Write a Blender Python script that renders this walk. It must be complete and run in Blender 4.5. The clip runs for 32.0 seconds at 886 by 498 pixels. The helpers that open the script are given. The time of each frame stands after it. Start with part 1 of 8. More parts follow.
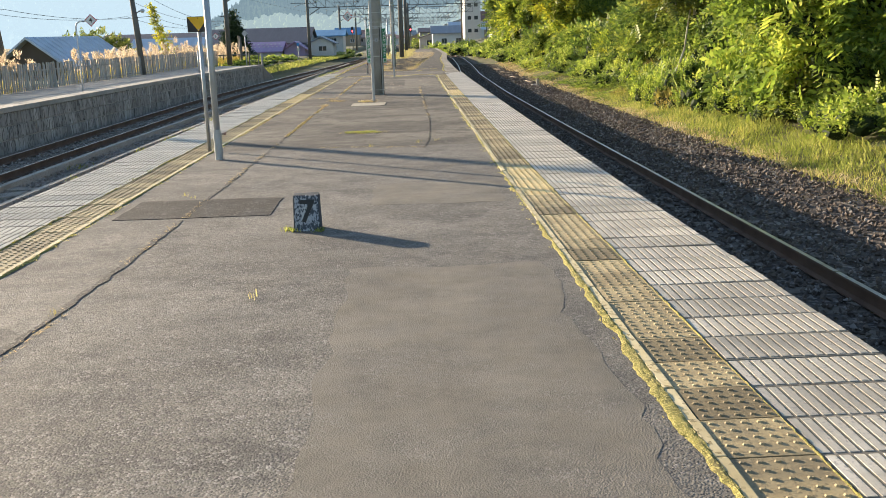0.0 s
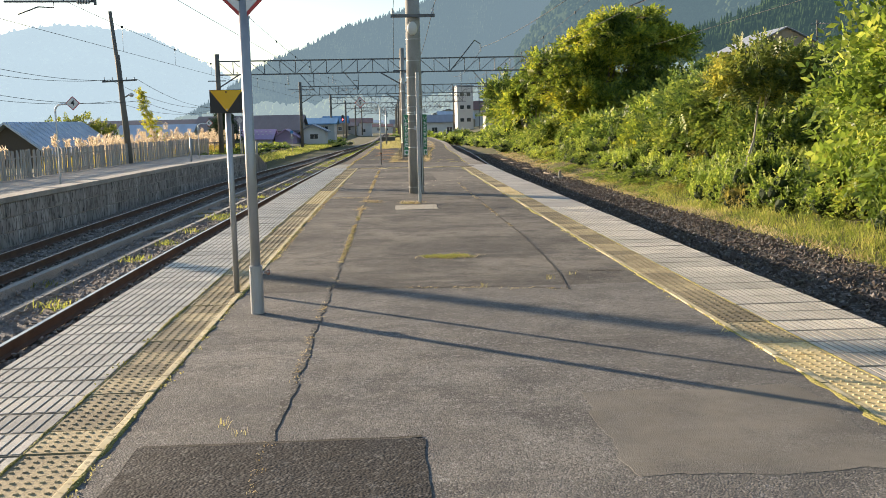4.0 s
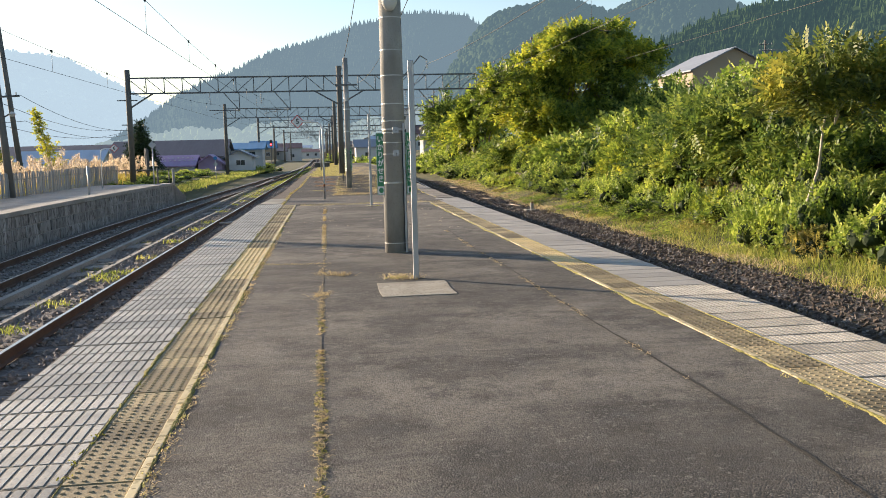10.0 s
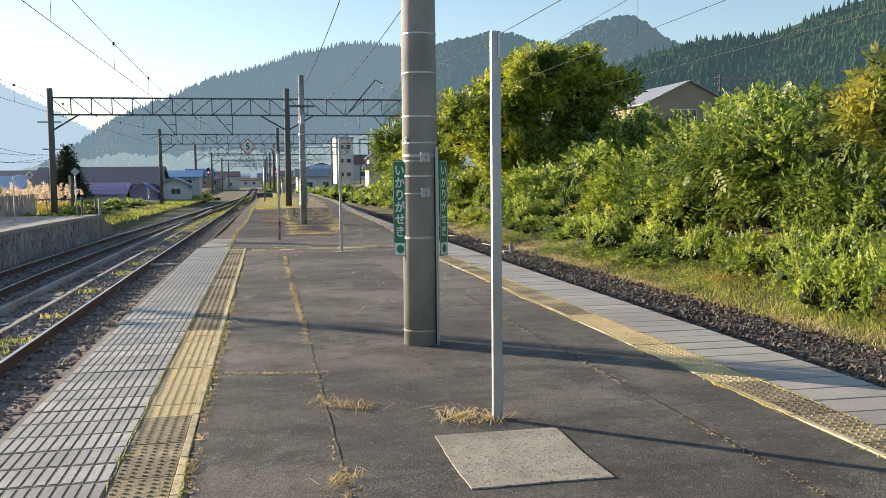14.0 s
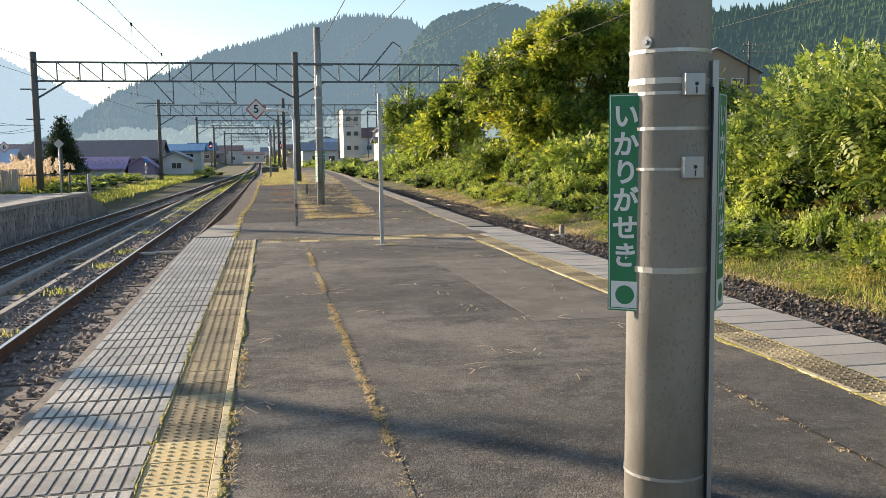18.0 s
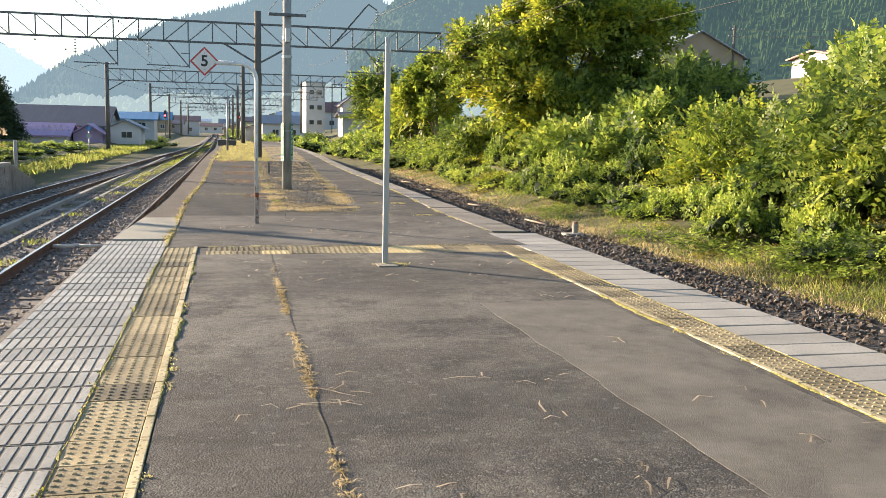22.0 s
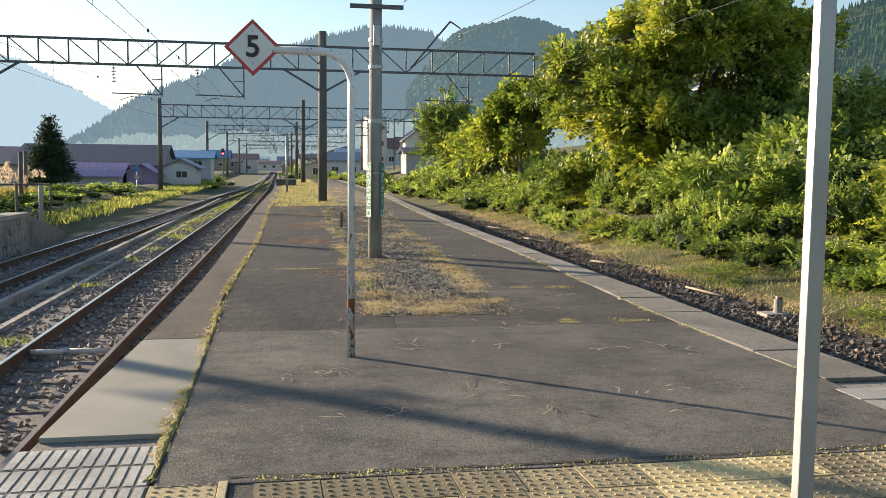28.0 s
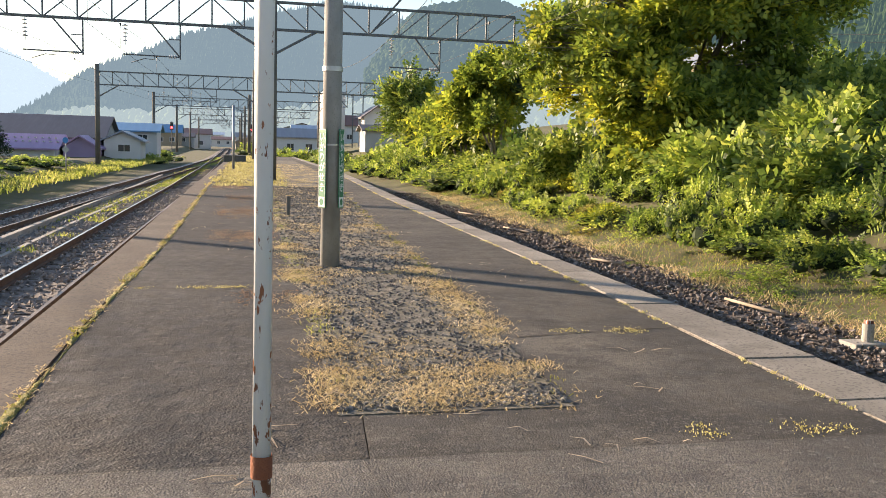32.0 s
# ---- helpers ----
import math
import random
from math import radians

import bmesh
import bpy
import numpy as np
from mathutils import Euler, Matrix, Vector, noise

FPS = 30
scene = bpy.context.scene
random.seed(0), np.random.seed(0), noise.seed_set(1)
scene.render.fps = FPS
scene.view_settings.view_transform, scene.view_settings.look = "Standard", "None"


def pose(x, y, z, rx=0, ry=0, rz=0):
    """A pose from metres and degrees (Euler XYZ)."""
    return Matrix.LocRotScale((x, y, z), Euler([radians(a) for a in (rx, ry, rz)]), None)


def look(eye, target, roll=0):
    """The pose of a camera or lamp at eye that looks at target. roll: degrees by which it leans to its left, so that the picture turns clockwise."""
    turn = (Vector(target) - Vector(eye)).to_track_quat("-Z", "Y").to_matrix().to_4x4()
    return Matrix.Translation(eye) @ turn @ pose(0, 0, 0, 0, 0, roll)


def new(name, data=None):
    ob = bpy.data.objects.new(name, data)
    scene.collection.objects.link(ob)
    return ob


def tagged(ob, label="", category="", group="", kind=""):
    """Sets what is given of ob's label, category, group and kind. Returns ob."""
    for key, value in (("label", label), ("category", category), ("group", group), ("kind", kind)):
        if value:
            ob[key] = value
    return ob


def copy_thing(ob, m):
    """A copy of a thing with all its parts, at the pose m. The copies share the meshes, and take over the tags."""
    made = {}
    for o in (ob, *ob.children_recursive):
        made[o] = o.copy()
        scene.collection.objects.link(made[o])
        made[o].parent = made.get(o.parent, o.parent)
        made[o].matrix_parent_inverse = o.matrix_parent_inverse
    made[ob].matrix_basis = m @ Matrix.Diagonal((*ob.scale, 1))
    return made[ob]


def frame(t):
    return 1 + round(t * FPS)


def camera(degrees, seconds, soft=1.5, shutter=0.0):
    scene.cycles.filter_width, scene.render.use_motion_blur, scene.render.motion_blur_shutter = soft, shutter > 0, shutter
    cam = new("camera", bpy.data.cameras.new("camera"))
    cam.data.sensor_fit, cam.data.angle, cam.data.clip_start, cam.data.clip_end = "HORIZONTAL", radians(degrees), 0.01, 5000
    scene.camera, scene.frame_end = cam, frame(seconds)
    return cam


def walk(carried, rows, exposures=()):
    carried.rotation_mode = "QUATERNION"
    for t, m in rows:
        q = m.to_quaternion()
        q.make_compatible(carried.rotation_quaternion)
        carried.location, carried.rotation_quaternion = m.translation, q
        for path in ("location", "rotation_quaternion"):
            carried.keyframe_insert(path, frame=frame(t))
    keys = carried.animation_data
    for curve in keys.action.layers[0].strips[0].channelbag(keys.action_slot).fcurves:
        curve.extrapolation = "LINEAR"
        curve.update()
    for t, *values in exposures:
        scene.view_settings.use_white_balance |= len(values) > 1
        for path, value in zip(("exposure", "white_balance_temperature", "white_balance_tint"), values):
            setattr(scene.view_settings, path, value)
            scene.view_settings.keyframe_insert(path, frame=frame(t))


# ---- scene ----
cam = camera(51.7, 32.0, 0.6)
PATH = [
    (0, (-0.023, -0.249, 1.359), (0.043, 1.698, 0.907), -1.7),
    (0.5, (-0.11, 0.363, 1.365), (-0.053, 2.323, 0.973), -2.7),
    (1, (-0.221, 0.879, 1.367), (-0.211, 2.848, 1.014), -3.8),
    (1.5, (-0.359, 1.473, 1.337), (-0.326, 3.449, 1.03), -2.6),
    (2, (-0.478, 1.986, 1.33), (-0.409, 3.972, 1.104), -0.4),
    (2.5, (-0.685, 2.436, 1.351), (-0.617, 4.417, 1.085), -0.3),
    (4.5, (-1.367, 4.505, 1.368), (-1.195, 6.479, 1.099), -2.4),
    (5, (-1.407, 5.041, 1.359), (-1.082, 6.998, 1.1), -2.3),
    (5.5, (-1.515, 5.607, 1.369), (-1.173, 7.571, 1.211), -1.4),
    (6, (-1.52, 6.185, 1.373), (-1.178, 8.153, 1.268), -1.3),
    (6.5, (-1.57, 6.746, 1.378), (-1.217, 8.708, 1.218), -0.9),
    (7, (-1.543, 7.293, 1.376), (-1.112, 9.237, 1.187), -0.2),
    (7.5, (-1.581, 7.942, 1.366), (-1.156, 9.889, 1.202), -0.2),
    (8, (-1.584, 8.4, 1.368), (-1.172, 10.352, 1.219), -0.3),
    (8.5, (-1.641, 8.907, 1.372), (-1.268, 10.867, 1.236), -0.1),
    (9, (-1.631, 9.406, 1.376), (-1.272, 11.368, 1.231), -0.2),
    (9.5, (-1.684, 10.003, 1.36), (-1.354, 11.967, 1.178), -0.6),
    (10, (-1.763, 10.542, 1.373), (-1.497, 12.512, 1.155), -1.4),
    (10.5, (-1.879, 11.111, 1.382), (-1.732, 13.097, 1.198), -2.1),
    (11, (-1.986, 11.622, 1.404), (-1.868, 13.614, 1.276), -2.1),
    (11.5, (-2.094, 12.147, 1.406), (-1.965, 14.14, 1.288), -2.0),
    (12, (-2.185, 12.61, 1.427), (-1.935, 14.587, 1.258), -1.1),
    (12.5, (-2.171, 13.187, 1.43), (-1.829, 15.148, 1.236), -0.7),
    (13, (-2.176, 13.761, 1.44), (-1.759, 15.708, 1.244), -0.5),
    (13.5, (-2.131, 14.41, 1.432), (-1.706, 16.356, 1.244), -0.5),
    (14, (-2.156, 14.965, 1.448), (-1.754, 16.918, 1.294), -0.6),
    (14.5, (-2.147, 15.553, 1.447), (-1.762, 17.511, 1.305), -0.8),
    (15, (-2.193, 16.109, 1.445), (-1.819, 18.067, 1.293), -0.9),
    (15.5, (-2.215, 16.633, 1.451), (-1.844, 18.591, 1.29), -0.9),
    (17.5, (-2.263, 18.986, 1.409), (-1.872, 20.939, 1.227), -1.2),
    (18, (-2.292, 19.531, 1.392), (-1.899, 21.48, 1.182), -0.7),
    (18.5, (-2.247, 20.089, 1.391), (-1.818, 22.028, 1.146), -0.1),
    (19, (-2.258, 20.685, 1.407), (-1.726, 22.607, 1.262), 0.1),
    (19.5, (-2.241, 21.268, 1.376), (-1.634, 23.167, 1.216), 0.9),
    (20, (-2.27, 21.876, 1.361), (-1.638, 23.763, 1.16), 0.8),
    (20.5, (-2.222, 22.439, 1.339), (-1.62, 24.331, 1.102), 0.6),
    (21, (-2.197, 23.029, 1.331), (-1.622, 24.926, 1.064), 1.0),
    (21.5, (-2.149, 23.564, 1.348), (-1.58, 25.462, 1.082), 2.1),
    (22, (-2.141, 24.177, 1.365), (-1.659, 26.101, 1.11), 1.3),
    (22.5, (-2.122, 24.68, 1.375), (-1.679, 26.616, 1.142), 1.3),
    (23, (-2.14, 25.278, 1.375), (-1.743, 27.226, 1.151), 1.2),
    (23.5, (-2.142, 25.834, 1.377), (-1.766, 27.787, 1.173), 1.4),
    (24, (-2.118, 26.412, 1.385), (-1.773, 28.373, 1.2), 1.2),
    (24.5, (-2.083, 26.957, 1.383), (-1.745, 28.922, 1.232), 1.2),
    (25, (-2.051, 27.529, 1.394), (-1.712, 29.495, 1.257), 1.2),
    (25.5, (-2.062, 28.044, 1.404), (-1.699, 30.008, 1.285), 1.2),
    (27.5, (-2.168, 30.167, 1.425), (-1.772, 32.121, 1.269), 0.8),
    (28, (-2.133, 30.725, 1.431), (-1.769, 32.683, 1.249), 0.6),
    (28.5, (-2.136, 31.235, 1.416), (-1.801, 33.197, 1.214), 1.1),
    (29, (-2.056, 31.733, 1.423), (-1.722, 33.692, 1.198), 1.5),
    (29.5, (-2.011, 32.249, 1.423), (-1.678, 34.211, 1.228), 2.1),
    (30, (-1.926, 32.769, 1.404), (-1.593, 34.73, 1.2), 2.2),
    (30.5, (-1.905, 33.247, 1.401), (-1.579, 35.207, 1.169), 2.0),
    (31, (-1.817, 33.703, 1.4), (-1.483, 35.663, 1.179), 1.9),
    (31.5, (-1.798, 34.282, 1.357), (-1.419, 36.236, 1.16), 2.4),
    (32, (-1.663, 34.927, 1.318), (-1.206, 36.861, 1.095), 1.7),
]
walk(cam, [(t, look(eye, target, roll)) for t, eye, target, roll in PATH], [(0, 1.36, 7150, 12), (2.5, 1.03, 7100, 12), (4.5, 1.2, 7300, 14), (5.5, 1.1, 7100, 12), (6, 0.94, 6800, 8), (7, 1.02, 7100, 14), (8, 0.92, 6800, 10), (9, 0.92, 6700, 10), (10, 1.12, 7100, 16), (11, 0.73, 6600, 8), (12, 0.7, 6700, 8), (13, 0.96, 6750, 12), (14, 1.06, 6850, 14), (15, 0.91, 6700, 8), (17.5, 1.08, 7100, 16), (19, 1.29, 7000, 12), (20, 1.34, 7250, 14), (21, 1.44, 7250, 15), (22, 1.56, 7250, 15), (23, 1.46, 7150, 13), (24, 1.26, 7000, 14), (25, 1.08, 6800, 10), (27.5, 1.08, 7000, 12), (29, 1.33, 7250, 15), (30, 1.43, 7300, 16), (32, 1.48, 7500, 20)])

# ---- light ----
SUN_AZ, SUN_EL = radians(-49), radians(14.0)
world = bpy.data.worlds.new("sky_world")
scene.world = world
world.use_nodes = True
wn = world.node_tree
wn.nodes.clear()
w_out = wn.nodes.new("ShaderNodeOutputWorld")
w_bg = wn.nodes.new("ShaderNodeBackground")
w_sky = wn.nodes.new("ShaderNodeTexSky")
w_sky.sky_type = "NISHITA"
w_sky.sun_disc = False
w_sky.sun_elevation, w_sky.sun_rotation = SUN_EL, SUN_AZ
w_sky.altitude, w_sky.air_density, w_sky.dust_density, w_sky.ozone_density = 200, 1.1, 0.6, 2.6
w_bg.inputs["Strength"].default_value = 0.104
wn.links.new(w_sky.outputs[0], w_bg.inputs[0])
wn.links.new(w_bg.outputs[0], w_out.inputs[0])
sun_data = bpy.data.lights.new("sun", "SUN")
sun_data.energy, sun_data.angle, sun_data.color = 5.0, radians(0.6), (1.0, 0.86, 0.68)
sun_dir = Vector((math.sin(SUN_AZ) * math.cos(SUN_EL), math.cos(SUN_AZ) * math.cos(SUN_EL), math.sin(SUN_EL)))
sun = new("sun", sun_data)
sun.matrix_basis = look(sun_dir * 60, (0, 0, 0))


# ---- small builders ----
def curve_fn(*pts):
    ys = np.array([p[0] for p in pts], float)
    xs = np.array([p[1] for p in pts], float)
    grid = np.arange(ys[0], ys[-1] + 0.5, 0.5)
    raw = np.interp(grid, ys, xs)
    k = np.hanning(17)
    k /= k.sum()
    smooth = np.convolve(np.pad(raw, 8, mode="edge"), k, mode="valid")
    return lambda y: float(np.interp(y, grid, smooth))


def nmesh(name, verts, faces):
    me = bpy.data.meshes.new(name)
    me.from_pydata([tuple(v) for v in verts], [], [tuple(f) for f in faces])
    me.update()
    return me


def fast_mesh(name, verts, faces, smooth=False):
    """A mesh from arrays: verts n x 3, faces m x k."""
    verts, faces = np.asarray(verts, np.float32), np.asarray(faces, np.int32)
    me = bpy.data.meshes.new(name)
    me.vertices.add(len(verts))
    me.vertices.foreach_set("co", verts.ravel())
    k = faces.shape[1]
    me.loops.add(faces.size)
    me.loops.foreach_set("vertex_index", faces.ravel())
    me.polygons.add(len(faces))
    me.polygons.foreach_set("loop_start", np.arange(0, faces.size, k, dtype=np.int32))
    me.polygons.foreach_set("loop_total", np.full(len(faces), k, np.int32))
    me.polygons.foreach_set("use_smooth", np.full(len(faces), smooth, bool))
    me.update(calc_edges=True)
    return me


def bm_mesh(name, bm, smooth=False):
    me = bpy.data.meshes.new(name)
    if smooth:
        for f in bm.faces:
            f.smooth = True
    bm.to_mesh(me)
    bm.free()
    return me


def part(name, geo, material, parent=None, label="", smooth=False):
    """Links a bmesh or mesh as one object, under a thing or a part."""
    me = geo if isinstance(geo, bpy.types.Mesh) else bm_mesh(name, geo, smooth)
    if material is not None and not me.materials:
        me.materials.append(material)
    ob = new(name, me)
    if parent is not None:
        ob.parent = parent
    return tagged(ob, label)


def thing(name, x, y, z, label, category, group="", rz=0.0, kind=""):
    ob = new(name)
    ob.empty_display_size = 0.1
    ob.matrix_basis = pose(x, y, z, 0, 0, rz)
    return tagged(ob, label, category, group, kind)


def box(bm, x, y, z, sx, sy, sz, bevel=0.0, m=None):
    """Adds a box centred at x, y with its base at z."""
    r = bmesh.ops.create_cube(bm, size=1.0)
    vs = r["verts"]
    bmesh.ops.scale(bm, vec=(sx, sy, sz), verts=vs)
    bmesh.ops.translate(bm, vec=(x, y, z + sz / 2), verts=vs)
    if m is not None:
        bmesh.ops.transform(bm, matrix=m, verts=vs)
    if bevel:
        es = list({e for v in vs for e in v.link_edges})
        bmesh.ops.bevel(bm, geom=es, offset=bevel, segments=2, profile=0.6, affect="EDGES")
    return bm


def rod(bm, a, b, r0, r1=None, seg=10, caps=True):
    """Adds a round rod from a to b."""
    a, b = Vector(a), Vector(b)
    d = b - a
    m = Matrix.Translation((a + b) / 2) @ d.to_track_quat("Z", "Y").to_matrix().to_4x4()
    bmesh.ops.create_cone(bm, cap_ends=caps, segments=seg, radius1=r0, radius2=r0 if r1 is None else r1, depth=d.length, matrix=m)
    return bm


def bar(bm, a, b, w, h):
    """Adds a square bar from a to b."""
    a, b = Vector(a), Vector(b)
    d = b - a
    m = Matrix.Translation((a + b) / 2) @ d.to_track_quat("Z", "Y").to_matrix().to_4x4() @ Matrix.Diagonal((w, h, d.length, 1))
    bmesh.ops.create_cube(bm, size=1.0, matrix=m)
    return bm


def tube(name, pts, r, seg=8):
    """A mesh tube along points."""
    pts = [Vector(p) for p in pts]
    vs, fs = [], []
    for i, p in enumerate(pts):
        d = (pts[min(i + 1, len(pts) - 1)] - pts[max(i - 1, 0)]).normalized()
        q = d.to_track_quat("Z", "Y")
        for k in range(seg):
            a = 2 * math.pi * k / seg
            vs.append(p + q @ Vector((r * math.cos(a), r * math.sin(a), 0)))
    for i in range(len(pts) - 1):
        for k in range(seg):
            fs.append((i * seg + k, i * seg + (k + 1) % seg, (i + 1) * seg + (k + 1) % seg, (i + 1) * seg + k))
    fs.append(tuple(range(seg))[::-1])
    fs.append(tuple((len(pts) - 1) * seg + k for k in range(seg)))
    me = nmesh(name, vs, fs)
    for f in me.polygons:
        f.use_smooth = len(f.vertices) == 4
    return me


def lettering(text, size, bold=0.02):
    """A flat mesh of text in the x-z plane, centred, facing -y."""
    cu = bpy.data.curves.new("text", "FONT")
    cu.body, cu.size, cu.align_x, cu.align_y, cu.offset = text, size, "CENTER", "CENTER", size * bold
    ob = bpy.data.objects.new("text", cu)
    scene.collection.objects.link(ob)
    bpy.context.view_layer.update()
    me = bpy.data.meshes.new_from_object(ob.evaluated_get(bpy.context.evaluated_depsgraph_get()))
    bpy.data.objects.remove(ob)
    me.transform(Matrix.Rotation(radians(90), 4, "X"))
    return me


# ---- materials ----
def surface(name, base, alt, scale=1.5, rough=0.85, speck=None, speck_scale=90, speck_amount=0.25, bump=0.3, bump_scale=60,
            stain=None, stain_scale=0.35, stain_amount=0.5, metal=0.0, random_value=0.0, stretch=(1, 1, 1), coarse=0.0, stain_edge=(0.52, 0.66)):
    """A surface with large blotches, fine grain, stains and relief, in metres."""
    m = bpy.data.materials.new(name)
    m.use_nodes = True
    nt = m.node_tree
    nd, ln = nt.nodes, nt.links
    bs = nd["Principled BSDF"]
    mp = nd.new("ShaderNodeMapping")
    mp.inputs["Scale"].default_value = stretch
    ge = nd.new("ShaderNodeNewGeometry")
    ln.new(ge.outputs["Position"], mp.inputs[0])

    def noise_tex(sc, detail, rg=0.55):
        n = nd.new("ShaderNodeTexNoise")
        n.inputs["Scale"].default_value, n.inputs["Detail"].default_value, n.inputs["Roughness"].default_value = sc, detail, rg
        ln.new(mp.outputs[0], n.inputs["Vector"])
        return n

    def ramp(sock, lo, hi):
        r = nd.new("ShaderNodeMapRange")
        r.inputs["From Min"].default_value, r.inputs["From Max"].default_value = lo, hi
        ln.new(sock, r.inputs["Value"])
        return r.outputs["Result"]

    def mix(fac, a, b, mode="MIX"):
        x = nd.new("ShaderNodeMix")
        x.data_type, x.blend_type = "RGBA", mode
        for sock, v in ((x.inputs[0], fac), (x.inputs[6], a), (x.inputs[7], b)):
            if isinstance(v, bpy.types.NodeSocket):
                ln.new(v, sock)
            elif isinstance(v, (int, float)):
                sock.default_value = v
            else:
                sock.default_value = v
        return x.outputs[2]

    n1 = noise_tex(scale, 5)
    col = mix(ramp(n1.outputs[0], 0.33, 0.67), base, alt)
    if stain is not None:
        n2 = noise_tex(stain_scale, 6, 0.62)
        f = ramp(n2.outputs[0], stain_edge[0], stain_edge[1])
        mu = nd.new("ShaderNodeMath")
        mu.operation = "MULTIPLY"
        mu.inputs[1].default_value = stain_amount
        ln.new(f, mu.inputs[0])
        col = mix(mu.outputs[0], col, stain)
    if speck is not None:
        v = nd.new("ShaderNodeTexVoronoi")
        v.inputs["Scale"].default_value = speck_scale
        ln.new(mp.outputs[0], v.inputs["Vector"])
        hs = nd.new("ShaderNodeSeparateColor")
        ln.new(v.outputs["Color"], hs.inputs[0])
        f = ramp(hs.outputs[0], 1 - speck_amount - 0.08, 1 - speck_amount + 0.08)
        col = mix(f, col, speck)
    if random_value:
        oi = nd.new("ShaderNodeObjectInfo")
        r = nd.new("ShaderNodeMapRange")
        r.inputs["To Min"].default_value, r.inputs["To Max"].default_value = 1 - random_value, 1 + random_value
        ln.new(oi.outputs["Random"], r.inputs["Value"])
        hv = nd.new("ShaderNodeHueSaturation")
        ln.new(r.outputs["Result"], hv.inputs["Value"])
        ln.new(col, hv.inputs["Color"])
        col = hv.outputs[0]
    ln.new(col, bs.inputs["Base Color"])
    rn = noise_tex(scale * 4, 3)
    rr = nd.new("ShaderNodeMapRange")
    rr.inputs["To Min"].default_value, rr.inputs["To Max"].default_value = max(0.05, rough - 0.12), min(1, rough + 0.12)
    ln.new(rn.outputs[0], rr.inputs["Value"])
    ln.new(rr.outputs[0], bs.inputs["Roughness"])
    bs.inputs["Metallic"].default_value = metal
    if bump:
        n3 = noise_tex(bump_scale, 4, 0.65)
        b = nd.new("ShaderNodeBump")
        b.inputs["Strength"].default_value, b.inputs["Distance"].default_value = bump, 0.01
        ln.new(n3.outputs[0], b.inputs["Height"])
        last = b
        if coarse:
            n4 = noise_tex(bump_scale * 0.12, 4)
            b2 = nd.new("ShaderNodeBump")
            b2.inputs["Strength"].default_value, b2.inputs["Distance"].default_value = coarse, 0.05
            ln.new(n4.outputs[0], b2.inputs["Height"])
            ln.new(b.outputs[0], b2.inputs["Normal"])
            last = b2
        ln.new(last.outputs[0], bs.inputs["Normal"])
    return m


def foliage(name, c_dark, c_mid, c_bright, patch=0.5, translucent=0.45, rough=0.5):
    """Leaves: colour by clump and by leaf, light shining through."""
    m = bpy.data.materials.new(name)
    m.use_nodes = True
    nt = m.node_tree
    nd, ln = nt.nodes, nt.links
    bs, out = nd["Principled BSDF"], nd["Material Output"]
    ge = nd.new("ShaderNodeNewGeometry")
    n = nd.new("ShaderNodeTexNoise")
    n.inputs["Scale"].default_value, n.inputs["Detail"].default_value = patch, 3
    ln.new(ge.outputs["Position"], n.inputs["Vector"])
    add = nd.new("ShaderNodeMath")
    add.operation = "MULTIPLY_ADD"
    ln.new(ge.outputs["Random Per Island"], add.inputs[0])
    add.inputs[1].default_value = 0.35
    ln.new(n.outputs[0], add.inputs[2])
    cr = nd.new("ShaderNodeValToRGB")
    cr.color_ramp.elements[0].position, cr.color_ramp.elements[0].color = 0.42, c_dark
    cr.color_ramp.elements[1].position, cr.color_ramp.elements[1].color = 0.95, c_bright
    e = cr.color_ramp.elements.new(0.68)
    e.color = c_mid
    ln.new(add.outputs[0], cr.inputs[0])
    ln.new(cr.outputs[0], bs.inputs["Base Color"])
    bs.inputs["Roughness"].default_value = rough
    bs.inputs["Specular IOR Level"].default_value = 0.35
    tr = nd.new("ShaderNodeBsdfTranslucent")
    hs = nd.new("ShaderNodeHueSaturation")
    hs.inputs["Saturation"].default_value, hs.inputs["Value"].default_value = 1.05, 1.4
    ln.new(cr.outputs[0], hs.inputs["Color"])
    ln.new(hs.outputs[0], tr.inputs["Color"])
    mx = nd.new("ShaderNodeMixShader")
    mx.inputs[0].default_value = translucent
    ln.new(bs.outputs[0], mx.inputs[1])
    ln.new(tr.outputs[0], mx.inputs[2])
    ln.new(mx.outputs[0], out.inputs["Surface"])
    return m


def plain(name, col, rough=0.5, metal=0.0, glow=0.0):
    m = bpy.data.materials.new(name)
    m.use_nodes = True
    bs = m.node_tree.nodes["Principled BSDF"]
    bs.inputs["Base Color"].default_value, bs.inputs["Roughness"].default_value, bs.inputs["Metallic"].default_value = col, rough, metal
    if glow:
        bs.inputs["Emission Color"].default_value, bs.inputs["Emission Strength"].default_value = col, glow
    return m


